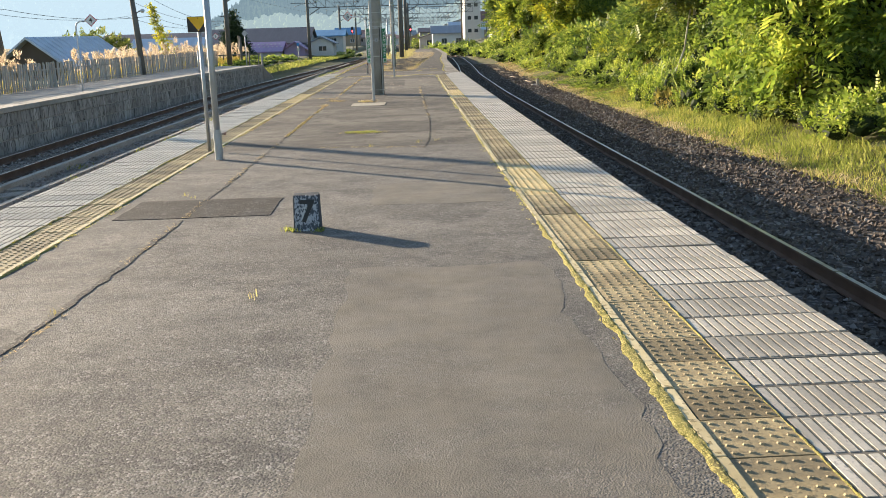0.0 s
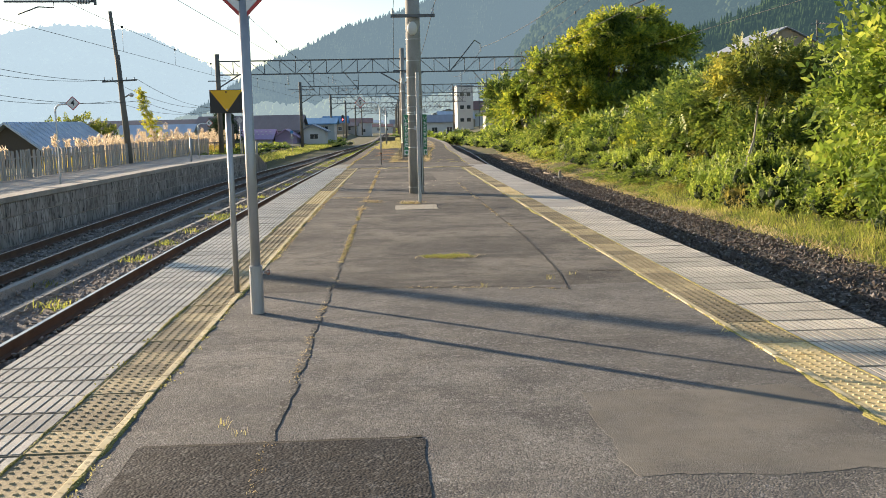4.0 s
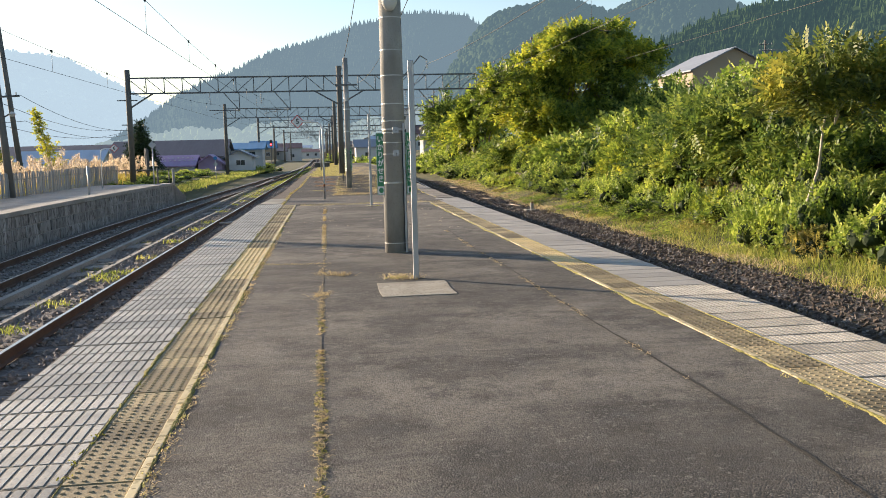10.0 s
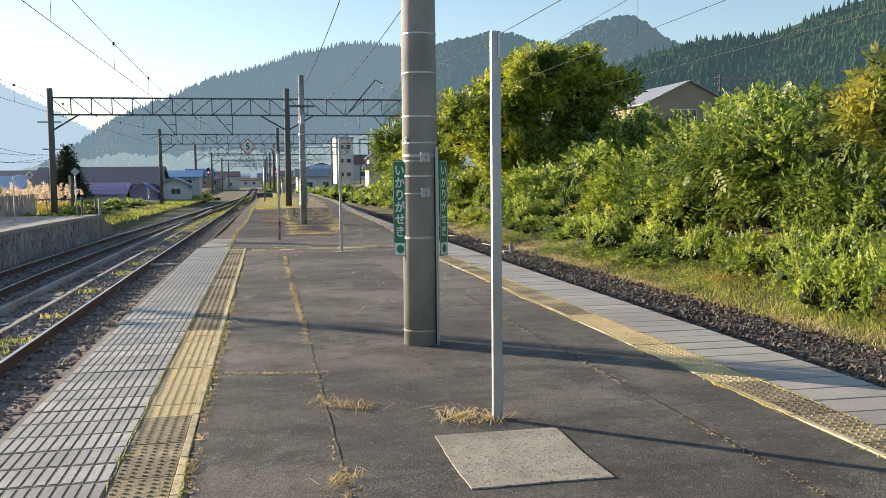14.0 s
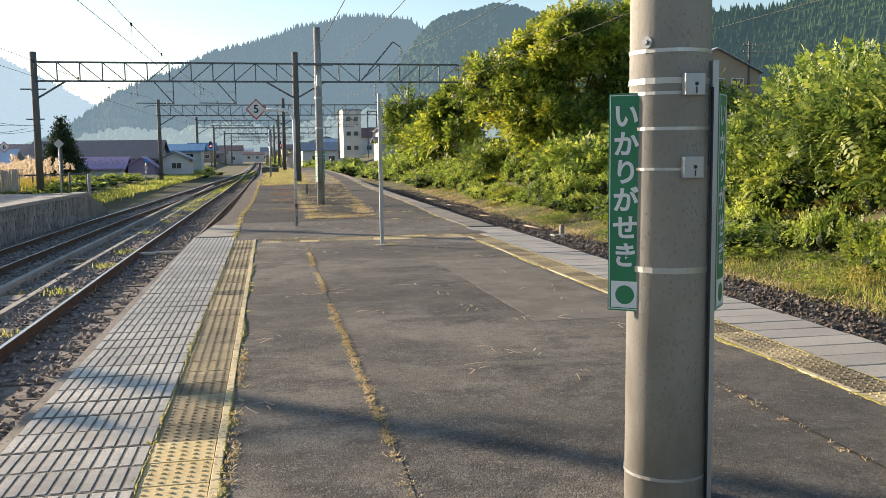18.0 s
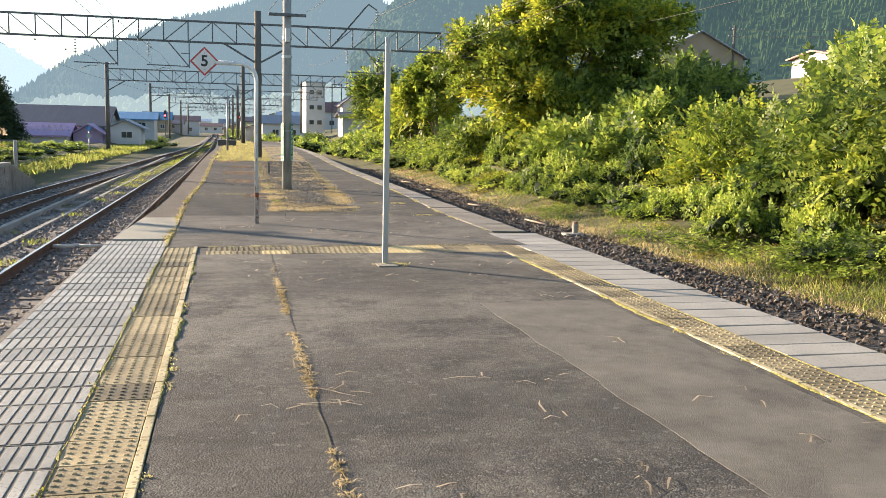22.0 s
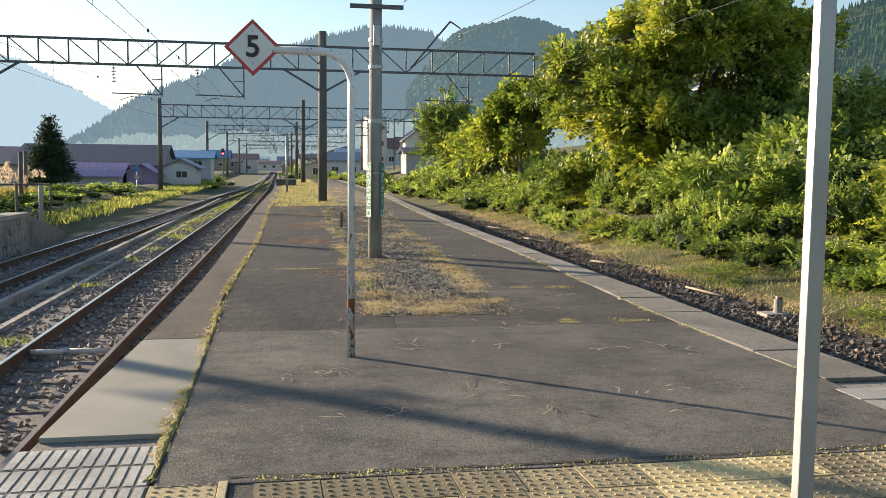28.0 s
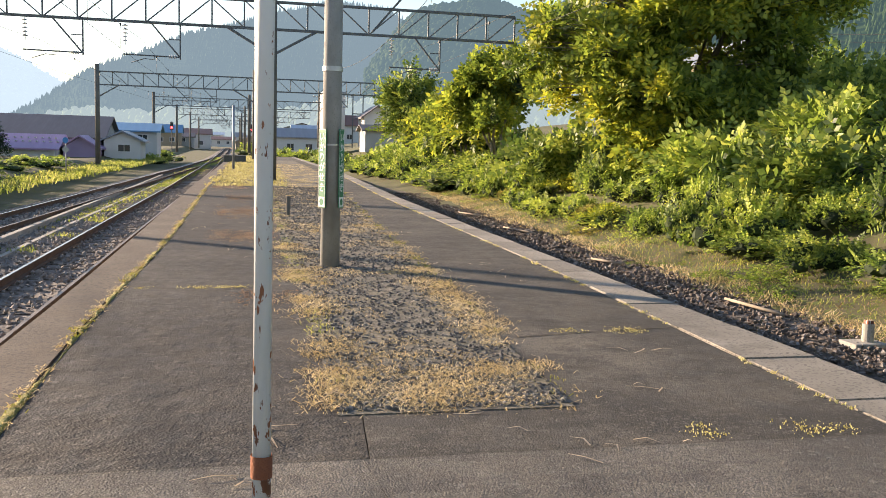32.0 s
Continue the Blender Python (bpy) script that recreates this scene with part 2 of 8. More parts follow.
def asphalt(name, dark, light, blot, agg_light, agg_dark, agg=140, repair=None, repair_box=None, rugged=1.0):
    """Rolled asphalt: aggregate grains in dark binder, worn blotches, and an optional mortar repair with feathered edge."""
    m = bpy.data.materials.new(name)
    m.use_nodes = True
    nd, ln = m.node_tree.nodes, m.node_tree.links
    bs = nd["Principled BSDF"]
    ge = nd.new("ShaderNodeNewGeometry")

    def noise_tex(sc, detail, rg=0.6):
        n = nd.new("ShaderNodeTexNoise")
        n.inputs["Scale"].default_value, n.inputs["Detail"].default_value, n.inputs["Roughness"].default_value = sc, detail, rg
        ln.new(ge.outputs["Position"], n.inputs["Vector"])
        return n.outputs[0]

    def ramp(sock, lo, hi, a=0.0, b=1.0):
        r = nd.new("ShaderNodeMapRange")
        for k, v in zip(("From Min", "From Max", "To Min", "To Max"), (lo, hi, a, b)):
            r.inputs[k].default_value = v
        ln.new(sock, r.inputs["Value"])
        return r.outputs["Result"]

    def mix(fac, a, b):
        x = nd.new("ShaderNodeMix")
        x.data_type = "RGBA"
        for sock, v in ((x.inputs[0], fac), (x.inputs[6], a), (x.inputs[7], b)):
            if isinstance(v, bpy.types.NodeSocket):
                ln.new(v, sock)
            else:
                sock.default_value = v
        return x.outputs[2]

    def math2(op, a, b):
        x = nd.new("ShaderNodeMath")
        x.operation = op
        for sock, v in zip(x.inputs, (a, b)):
            if isinstance(v, bpy.types.NodeSocket):
                ln.new(v, sock)
            else:
                sock.default_value = v
        return x.outputs[0]

    def cells(sc):
        v = nd.new("ShaderNodeTexVoronoi")
        v.inputs["Scale"].default_value = sc
        ln.new(ge.outputs["Position"], v.inputs["Vector"])
        h = nd.new("ShaderNodeSeparateColor")
        ln.new(v.outputs["Color"], h.inputs[0])
        return v, h

    col = mix(ramp(noise_tex(0.6, 8, 0.66), 0.41, 0.59), dark, light)
    col = mix(ramp(noise_tex(2.1, 7, 0.7), 0.5, 0.66, 0.0, 0.85), col, blot)
    col = mix(ramp(noise_tex(1.15, 7, 0.74), 0.52, 0.6, 0.0, 0.75), col, blot)
    col = mix(ramp(noise_tex(8.0, 5, 0.7), 0.58, 0.7, 0.0, 0.45), col, blot)
    across = nd.new("ShaderNodeMapping")
    across.inputs["Scale"].default_value = (0.7, 2.6, 1)
    ln.new(ge.outputs["Position"], across.inputs[0])
    streak = nd.new("ShaderNodeTexNoise")
    streak.inputs["Scale"].default_value, streak.inputs["Detail"].default_value, streak.inputs["Roughness"].default_value = 1.0, 6, 0.65
    ln.new(across.outputs[0], streak.inputs["Vector"])
    col = mix(ramp(streak.outputs[0], 0.56, 0.66, 0.0, 0.7), col, blot)
    col = mix(ramp(streak.outputs[0], 0.44, 0.34, 0.0, 0.6), col, light)
    v1, h1 = cells(agg)
    h2 = cells(agg * 0.45)[1]
    wear = ramp(noise_tex(6.0, 5, 0.65), 0.35, 0.65, 0.25, 1.0)
    col = mix(math2("MULTIPLY", ramp(h1.outputs[0], 0.76, 0.88, 0.0, 0.6), wear), col, agg_light)
    col = mix(ramp(h1.outputs[1], 0.6, 0.74, 0.0, 0.5), col, agg_dark)
    col = mix(ramp(noise_tex(0.33, 5, 0.6), 0.46, 0.6, 0.0, 0.55), col, blot)
    col = mix(math2("MULTIPLY", ramp(h2.outputs[2], 0.955, 0.98, 0.0, 0.4), wear), col, agg_light)
    height = ramp(v1.outputs["Distance"], 0.0, 0.7, 1.0, 0.0)
    strength = 0.62
    if repair:
        x0, x1, y0, y1 = repair_box
        sp = nd.new("ShaderNodeSeparateXYZ")
        ln.new(ge.outputs["Position"], sp.inputs[0])
        wob = ramp(noise_tex(3.5, 6, 0.7), 0.3, 0.7, -0.16, 0.16)
        px, py = math2("ADD", sp.outputs[0], wob), math2("SUBTRACT", sp.outputs[1], wob)
        f = math2("MULTIPLY", math2("MULTIPLY", ramp(px, x0, x0 + 0.07), ramp(px, x1 - 0.07, x1, 1.0, 0.0)), math2("MULTIPLY", ramp(py, y0, y0 + 0.16), ramp(py, y1 - 0.16, y1, 1.0, 0.0)))
        worn = ramp(noise_tex(1.6, 8, 0.72), 0.36, 0.56, 0.25, 0.95)
        f = math2("MULTIPLY", f, worn)
        tone = mix(ramp(noise_tex(1.8, 7, 0.7), 0.36, 0.64), repair[0], repair[1])
        tone = mix(ramp(noise_tex(38, 4, 0.7), 0.6, 0.72, 0.0, 0.5), tone, repair[2])
        col = mix(f, col, tone)
        height = math2("MULTIPLY", height, ramp(f, 0.0, 1.0, 1.0, 0.6))
        height = math2("ADD", height, math2("MULTIPLY", math2("MULTIPLY", f, 0.12), noise_tex(60, 4, 0.7)))
    bs.inputs["Specular IOR Level"].default_value = 0.4
    ln.new(col, bs.inputs["Base Color"])
    ln.new(ramp(noise_tex(5.0, 3), 0.3, 0.7, 0.72, 0.95), bs.inputs["Roughness"])
    b1 = nd.new("ShaderNodeBump")
    b1.inputs["Strength"].default_value, b1.inputs["Distance"].default_value = strength, 0.004
    ln.new(height, b1.inputs["Height"])
    b2 = nd.new("ShaderNodeBump")
    b2.inputs["Strength"].default_value, b2.inputs["Distance"].default_value = min(1.0, 0.32 * rugged), 0.012 * rugged
    ln.new(noise_tex(7, 5), b2.inputs["Height"])
    ln.new(b1.outputs[0], b2.inputs["Normal"])
    b3 = nd.new("ShaderNodeBump")
    b3.inputs["Strength"].default_value, b3.inputs["Distance"].default_value = min(1.0, 0.25 * rugged), 0.05
    ln.new(noise_tex(1.7, 4, 0.5), b3.inputs["Height"])
    ln.new(b2.outputs[0], b3.inputs["Normal"])
    ln.new(b3.outputs[0], bs.inputs["Normal"])
    return m


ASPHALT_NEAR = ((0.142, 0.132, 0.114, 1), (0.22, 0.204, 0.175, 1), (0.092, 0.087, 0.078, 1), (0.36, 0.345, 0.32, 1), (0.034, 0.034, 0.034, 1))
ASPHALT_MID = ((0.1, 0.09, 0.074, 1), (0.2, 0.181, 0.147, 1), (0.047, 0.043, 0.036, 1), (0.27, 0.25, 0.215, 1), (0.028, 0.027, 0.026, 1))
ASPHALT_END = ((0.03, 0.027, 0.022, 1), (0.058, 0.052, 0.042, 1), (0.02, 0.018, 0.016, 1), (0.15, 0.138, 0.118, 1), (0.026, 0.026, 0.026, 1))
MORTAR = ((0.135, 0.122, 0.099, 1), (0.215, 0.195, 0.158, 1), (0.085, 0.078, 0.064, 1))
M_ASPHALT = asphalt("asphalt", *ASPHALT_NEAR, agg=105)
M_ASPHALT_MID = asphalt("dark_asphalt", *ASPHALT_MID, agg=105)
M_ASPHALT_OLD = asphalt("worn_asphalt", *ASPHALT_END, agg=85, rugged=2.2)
M_ASPHALT_PALE = asphalt("pale_worn_asphalt", (0.115, 0.104, 0.085, 1), (0.185, 0.167, 0.136, 1), (0.07, 0.063, 0.053, 1), (0.23, 0.215, 0.195, 1), (0.035, 0.034, 0.032, 1), agg=105, rugged=1.6)
M_ASPHALT_BROWN = asphalt("brownish_worn_asphalt", (0.066, 0.059, 0.047, 1), (0.128, 0.114, 0.09, 1), (0.04, 0.036, 0.029, 1), (0.19, 0.172, 0.143, 1), (0.028, 0.026, 0.024, 1), agg=95, rugged=1.3)
M_DARKPATCH = asphalt("dark_asphalt_patch", (0.014, 0.0135, 0.013, 1), (0.022, 0.021, 0.02, 1), (0.01, 0.0095, 0.009, 1), (0.16, 0.155, 0.145, 1), (0.008, 0.008, 0.008, 1), agg=75, rugged=1.2)
M_CONCRETE = surface("concrete", (0.3, 0.285, 0.25, 1), (0.38, 0.36, 0.32, 1), 1.5, 0.85, (0.22, 0.2, 0.17, 1), 70, 0.12, 0.35, 60,
                     (0.2, 0.185, 0.155, 1), 0.7, 0.6)
M_OLDCONCRETE = surface("weathered_concrete", (0.2, 0.18, 0.15, 1), (0.29, 0.265, 0.225, 1), 2.0, 0.9, (0.13, 0.115, 0.09, 1), 60, 0.15, 0.5, 40,
                        (0.1, 0.085, 0.065, 1), 0.9, 0.7)
M_SLAB = surface("pale_slab", (0.34, 0.312, 0.255, 1), (0.58, 0.54, 0.46, 1), 3.2, 0.45, (0.3, 0.285, 0.25, 1), 120, 0.12, 0.2, 120,
                 (0.27, 0.245, 0.195, 1), 0.8, 0.6, random_value=0.2)
M_JOINT = surface("dirt_joint", (0.06, 0.053, 0.04, 1), (0.2, 0.172, 0.115, 1), 8, 0.95, bump=0.6)
M_CRACK_SHADE = surface("crack_and_edge_shade", (0.022, 0.02, 0.017, 1), (0.07, 0.06, 0.044, 1), 7, 0.95, bump=0.6)
M_CRUMBLE = surface("crumbled_joint", (0.05, 0.047, 0.041, 1), (0.1, 0.093, 0.08, 1), 18, 0.95, (0.2, 0.19, 0.17, 1), 90, 0.2, bump=0.9)
M_TACTILE = surface("ochre_tactile", (0.27, 0.21, 0.112, 1), (0.4, 0.322, 0.178, 1), 4, 0.75, (0.2, 0.16, 0.09, 1), 90, 0.15, 0.3, 90,
                    (0.17, 0.14, 0.085, 1), 1.3, 0.85, random_value=0.42)
M_TACTILE_NEW = surface("bright_tactile", (0.6, 0.46, 0.21, 1), (0.66, 0.53, 0.28, 1), 4, 0.7, (0.5, 0.35, 0.13, 1), 90, 0.1, 0.2, 90, random_value=0.08)
M_KERB = surface("yellow_strip", (0.55, 0.45, 0.24, 1), (0.64, 0.55, 0.34, 1), 5, 0.7, (0.3, 0.24, 0.12, 1), 60, 0.15, 0.2, 60,
                 (0.32, 0.26, 0.14, 1), 1.5, 0.5, random_value=0.12)
M_MOSS = foliage("moss", (0.11, 0.12, 0.018, 1), (0.26, 0.26, 0.045, 1), (0.42, 0.39, 0.09, 1), 3.0, 0.25, 0.8)
M_MOSSBED = surface("moss_bed", (0.16, 0.15, 0.034, 1), (0.31, 0.28, 0.07, 1), 9, 0.95, (0.38, 0.33, 0.11, 1), 130, 0.35, 1.0, 150, (0.09, 0.075, 0.05, 1), 3.0, 0.6)
M_PAD = surface("rough_footing_concrete", (0.3, 0.275, 0.215, 1), (0.4, 0.37, 0.3, 1), 5, 0.9, (0.19, 0.172, 0.135, 1), 70, 0.12, 0.6, 60, (0.2, 0.18, 0.135, 1), 2.6, 0.6)
M_DRYGRASS = foliage("dry_grass", (0.3, 0.26, 0.09, 1), (0.5, 0.45, 0.18, 1), (0.66, 0.6, 0.32, 1), 2.0, 0.3, 0.8)
M_GRASS = foliage("verge_grass", (0.12, 0.165, 0.036, 1), (0.3, 0.335, 0.08, 1), (0.54, 0.48, 0.17, 1), 0.9, 0.45, 0.75)
M_MATGRASS = foliage("flattened_dry_grass", (0.36, 0.27, 0.13, 1), (0.57, 0.45, 0.24, 1), (0.74, 0.63, 0.42, 1), 1.6, 0.3, 0.85)
M_LEAF = foliage("leaf_green", (0.065, 0.11, 0.024, 1), (0.24, 0.325, 0.06, 1), (0.56, 0.58, 0.14, 1), 0.7, 0.38, 0.5)
M_LEAF_OLIVE = foliage("leaf_olive", (0.055, 0.08, 0.024, 1), (0.17, 0.21, 0.048, 1), (0.45, 0.41, 0.09, 1), 0.9, 0.36)
M_LEAF_RUST = foliage("leaf_rusty", (0.13, 0.13, 0.035, 1), (0.27, 0.24, 0.065, 1), (0.42, 0.33, 0.09, 1), 0.9)
M_LEAF_TREE = foliage("leaf_yellowing", (0.065, 0.105, 0.022, 1), (0.225, 0.285, 0.05, 1), (0.58, 0.53, 0.075, 1), 0.4, 0.42, 0.5)
M_LEAF_DARK = foliage("leaf_dark", (0.04, 0.075, 0.02, 1), (0.145, 0.21, 0.045, 1), (0.42, 0.45, 0.095, 1), 0.8, 0.36, 0.5)
M_LEAF_YELLOW = foliage("leaf_yellow", (0.17, 0.2, 0.028, 1), (0.36, 0.37, 0.045, 1), (0.62, 0.5, 0.06, 1), 0.5)
M_LEAF_WALNUT = foliage("leaf_walnut", (0.065, 0.11, 0.028, 1), (0.23, 0.32, 0.06, 1), (0.56, 0.57, 0.13, 1), 0.8, 0.4, 0.45)
# near-black green that paints the shaded gaps inside crowns and shrubs
M_CORE = foliage("crown_shade_dark", (0.014, 0.026, 0.009, 1), (0.026, 0.045, 0.013, 1), (0.05, 0.075, 0.018, 1), 3.0, 0.05, 0.8)
M_CONIFER = foliage("conifer_needles", (0.018, 0.036, 0.016, 1), (0.03, 0.055, 0.022, 1), (0.05, 0.085, 0.03, 1), 0.7, 0.1)
M_BARK = surface("bark", (0.16, 0.13, 0.1, 1), (0.24, 0.21, 0.17, 1), 4, 0.95, bump=0.8, bump_scale=25, stretch=(1, 1, 0.3))
# brown stone, darkened further to carry the platform's shade on the right track
M_BALLAST = surface("shade_darkened_stone", (0.07, 0.054, 0.042, 1), (0.145, 0.115, 0.094, 1), 9, 0.9, (0.27, 0.25, 0.23, 1), 14, 0.14, 0.5, 60)
M_BALLAST_GREY = surface("grey_ballast_stone", (0.19, 0.168, 0.147, 1), (0.31, 0.28, 0.25, 1), 9, 0.9, (0.33, 0.31, 0.29, 1), 14, 0.14, 0.5, 60)
M_BALLAST_BED_GREY = surface("grey_ballast_bed", (0.13, 0.115, 0.1, 1), (0.21, 0.188, 0.166, 1), 14, 0.95, (0.24, 0.22, 0.2, 1), 22, 0.2, 1.0, 25)
# bed colour lowered likewise for the platform's shade
M_BALLAST_BED = surface("shade_darkened_bed", (0.045, 0.037, 0.031, 1), (0.09, 0.075, 0.064, 1), 14, 0.95, (0.2, 0.18, 0.16, 1), 22, 0.2, 1.0, 25)
M_GRAVEL = surface("gravel", (0.07, 0.068, 0.064, 1), (0.13, 0.125, 0.115, 1), 12, 0.9, (0.22, 0.215, 0.2, 1), 45, 0.2, 0.6, 60)
M_ISLAND = surface("gravel_and_dead_grass", (0.08, 0.075, 0.06, 1), (0.15, 0.135, 0.1, 1), 10, 0.95, (0.22, 0.2, 0.16, 1), 60, 0.2, 0.9, 70, (0.3, 0.24, 0.11, 1), 1.5, 0.3, stain_edge=(0.48, 0.62))
M_SOIL = surface("soil_and_grass", (0.06, 0.06, 0.026, 1), (0.115, 0.1, 0.05, 1), 1.1, 0.95, (0.08, 0.1, 0.02, 1), 12, 0.3, 1.0, 14)
M_RAILTOP = surface("worn_rail", (0.5, 0.46, 0.41, 1), (0.6, 0.56, 0.51, 1), 2, 0.32, bump=0.05, metal=0.8)
M_RAILDULL = surface("dull_rail", (0.2, 0.15, 0.115, 1), (0.3, 0.24, 0.19, 1), 2, 0.5, bump=0.1, metal=0.5)
M_RAIL = surface("rusty_rail", (0.09, 0.05, 0.032, 1), (0.14, 0.085, 0.055, 1), 3, 0.85, bump=0.3, bump_scale=80, metal=0.1)
M_SLEEPER = surface("sleeper_concrete", (0.11, 0.092, 0.074, 1), (0.17, 0.148, 0.122, 1), 3, 0.9, (0.07, 0.055, 0.043, 1), 40, 0.2, 0.4, 60, random_value=0.15)
M_POLE = surface("pole_concrete", (0.25, 0.248, 0.232, 1), (0.39, 0.385, 0.36, 1), 2.2, 0.85, (0.24, 0.235, 0.22, 1), 160, 0.06, 0.12, 60,
                 (0.15, 0.138, 0.115, 1), 2.4, 0.6, stretch=(1, 1, 0.55), stain_edge=(0.48, 0.68))
M_POLE_DARK = surface("dark_pole", (0.1, 0.092, 0.08, 1), (0.16, 0.15, 0.13, 1), 3, 0.85, bump=0.3, stretch=(1, 1, 0.3))
M_STEEL = surface("galvanised_steel", (0.36, 0.37, 0.38, 1), (0.46, 0.47, 0.48, 1), 3, 0.45, bump=0.05, metal=0.55)
M_TRUSS = surface("aged_truss_steel", (0.1, 0.105, 0.11, 1), (0.15, 0.155, 0.16, 1), 2, 0.6, bump=0.1, metal=0.3)
M_BAND = surface("steel_band", (0.42, 0.42, 0.41, 1), (0.55, 0.55, 0.54, 1), 8, 0.4, bump=0.05, metal=0.6)
M_WHITEPAINT = surface("chipped_white_paint", (0.74, 0.75, 0.74, 1), (0.8, 0.81, 0.8, 1), 3, 0.5, bump=0.15, stain=(0.1, 0.07, 0.055, 1), stain_scale=42, stain_amount=0.95, stretch=(1, 1, 0.6), stain_edge=(0.61, 0.63))
M_RUST = surface("rusted_paint", (0.16, 0.055, 0.028, 1), (0.27, 0.1, 0.05, 1), 12, 0.85, bump=0.5, stain=(0.6, 0.58, 0.55, 1), stain_scale=26, stain_amount=0.95, stretch=(1, 1, 0.25), stain_edge=(0.5, 0.54))
M_RUST_RED = surface("red_rust", (0.2, 0.06, 0.028, 1), (0.3, 0.11, 0.05, 1), 14, 0.85, bump=0.6, bump_scale=90)


def flaking():
    """Old white gloss paint; chips and rust patches grow in number towards the foot of the post."""
    m = surface("flaking_white_paint", (0.7, 0.71, 0.7, 1), (0.78, 0.79, 0.78, 1), 3, 0.45, bump=0.15)
    nd, ln = m.node_tree.nodes, m.node_tree.links
    bs = nd["Principled BSDF"]
    base = bs.inputs["Base Color"].links[0].from_socket
    ge = nd.new("ShaderNodeNewGeometry")
    mp = nd.new("ShaderNodeMapping")
    mp.inputs["Scale"].default_value = (1, 1, 0.45)
    ln.new(ge.outputs["Position"], mp.inputs[0])
    n = nd.new("ShaderNodeTexNoise")
    n.inputs["Scale"].default_value, n.inputs["Detail"].default_value, n.inputs["Roughness"].default_value = 34, 5, 0.6
    ln.new(mp.outputs[0], n.inputs["Vector"])
    sp = nd.new("ShaderNodeSeparateXYZ")
    ln.new(ge.outputs["Position"], sp.inputs[0])
    wear = nd.new("ShaderNodeMapRange")
    for k, v in zip(("From Min", "From Max", "To Min", "To Max"), (0.3, 1.1, 0.1, 0.0)):
        wear.inputs[k].default_value = v
    ln.new(sp.outputs[2], wear.inputs["Value"])
    add = nd.new("ShaderNodeMath")
    ln.new(n.outputs[0], add.inputs[0])
    ln.new(wear.outputs["Result"], add.inputs[1])
    edge = nd.new("ShaderNodeMapRange")
    edge.inputs["From Min"].default_value, edge.inputs["From Max"].default_value = 0.63, 0.645
    ln.new(add.outputs[0], edge.inputs["Value"])
    rust = nd.new("ShaderNodeValToRGB")
    rust.color_ramp.elements[0].position, rust.color_ramp.elements[0].color = 0.42, (0.2, 0.085, 0.05, 1)
    rust.color_ramp.elements[1].position, rust.color_ramp.elements[1].color = 0.6, (0.4, 0.16, 0.08, 1)
    n2 = nd.new("ShaderNodeTexNoise")
    n2.inputs["Scale"].default_value = 9
    ln.new(ge.outputs["Position"], n2.inputs["Vector"])
    ln.new(n2.outputs[0], rust.inputs[0])
    mx = nd.new("ShaderNodeMix")
    mx.data_type = "RGBA"
    ln.new(edge.outputs["Result"], mx.inputs[0])
    ln.new(base, mx.inputs[6])
    ln.new(rust.outputs[0], mx.inputs[7])
    ln.new(mx.outputs[2], bs.inputs["Base Color"])
    return m


M_FLAKING = flaking()
M_WHITE = surface("sign_white", (0.72, 0.72, 0.7, 1), (0.78, 0.78, 0.77, 1), 4, 0.5, bump=0.03)
M_RED = surface("sign_red", (0.5, 0.05, 0.05, 1), (0.58, 0.08, 0.07, 1), 6, 0.5, bump=0.03)
M_BLACK = plain("sign_black", (0.02, 0.022, 0.026, 1), 0.5)
M_YELLOW = surface("sign_yellow", (0.75, 0.42, 0.015, 1), (0.8, 0.48, 0.03, 1), 5, 0.5, bump=0.03)
M_GREEN = surface("sign_green", (0.012, 0.17, 0.075, 1), (0.018, 0.21, 0.095, 1), 4, 0.45, bump=0.03)
M_PORCELAIN = plain("porcelain", (0.55, 0.53, 0.5, 1), 0.25)
M_WIRE = plain("wire_dark", (0.035, 0.035, 0.035, 1), 0.6, 0.4)
M_GLASS_LAMP = plain("lamp_glass", (0.6, 0.6, 0.56, 1), 0.2)
M_FENCE = surface("weathered_fence", (0.3, 0.288, 0.262, 1), (0.42, 0.402, 0.37, 1), 3, 0.9, bump=0.4, stretch=(1, 1, 0.2), random_value=0.2)
M_PLUME = foliage("pampas_plume", (0.36, 0.29, 0.2, 1), (0.52, 0.43, 0.32, 1), (0.66, 0.57, 0.45, 1), 1.0, 0.5, 0.9)

# ---- plan: edges, lines and track centres along the walk ----
left_edge = curve_fn((-30, -3.58), (10, -3.62), (22, -3.63), (30, -3.54), (36, -3.36), (38.5, -3.16), (41, -3.03), (44, -2.96), (50, -2.85), (63, -2.65), (80, -2.2), (100, -1.8), (118, -1.6))
right_edge = curve_fn((-30, 1.95), (10, 1.95), (25, 2.03), (38, 2.1), (48, 2.3), (57, 2.5), (70, 3.1), (80, 3.5), (118, 4.0))
left_line = curve_fn((-30, -2.53), (10, -2.55), (20, -2.53), (28, -2.43), (36, -2.32))
right_line = curve_fn((-30, 0.95), (2, 0.93), (8, 0.905), (20, 0.97), (30, 1.04), (36, 1.13))
track_a = curve_fn((-60, -5.0), (22, -5.05), (30, -4.92), (36, -4.82), (42, -4.73), (50, -4.54), (63, -4.26), (80, -3.85), (115, -3.25), (200, -2.6), (320, -2.0))
track_b = curve_fn((-60, -8.3), (40, -8.3), (56, -7.7), (70, -6.9), (90, -5.9), (115, -4.6), (150, -3.2), (200, -2.55), (320, -2.0))
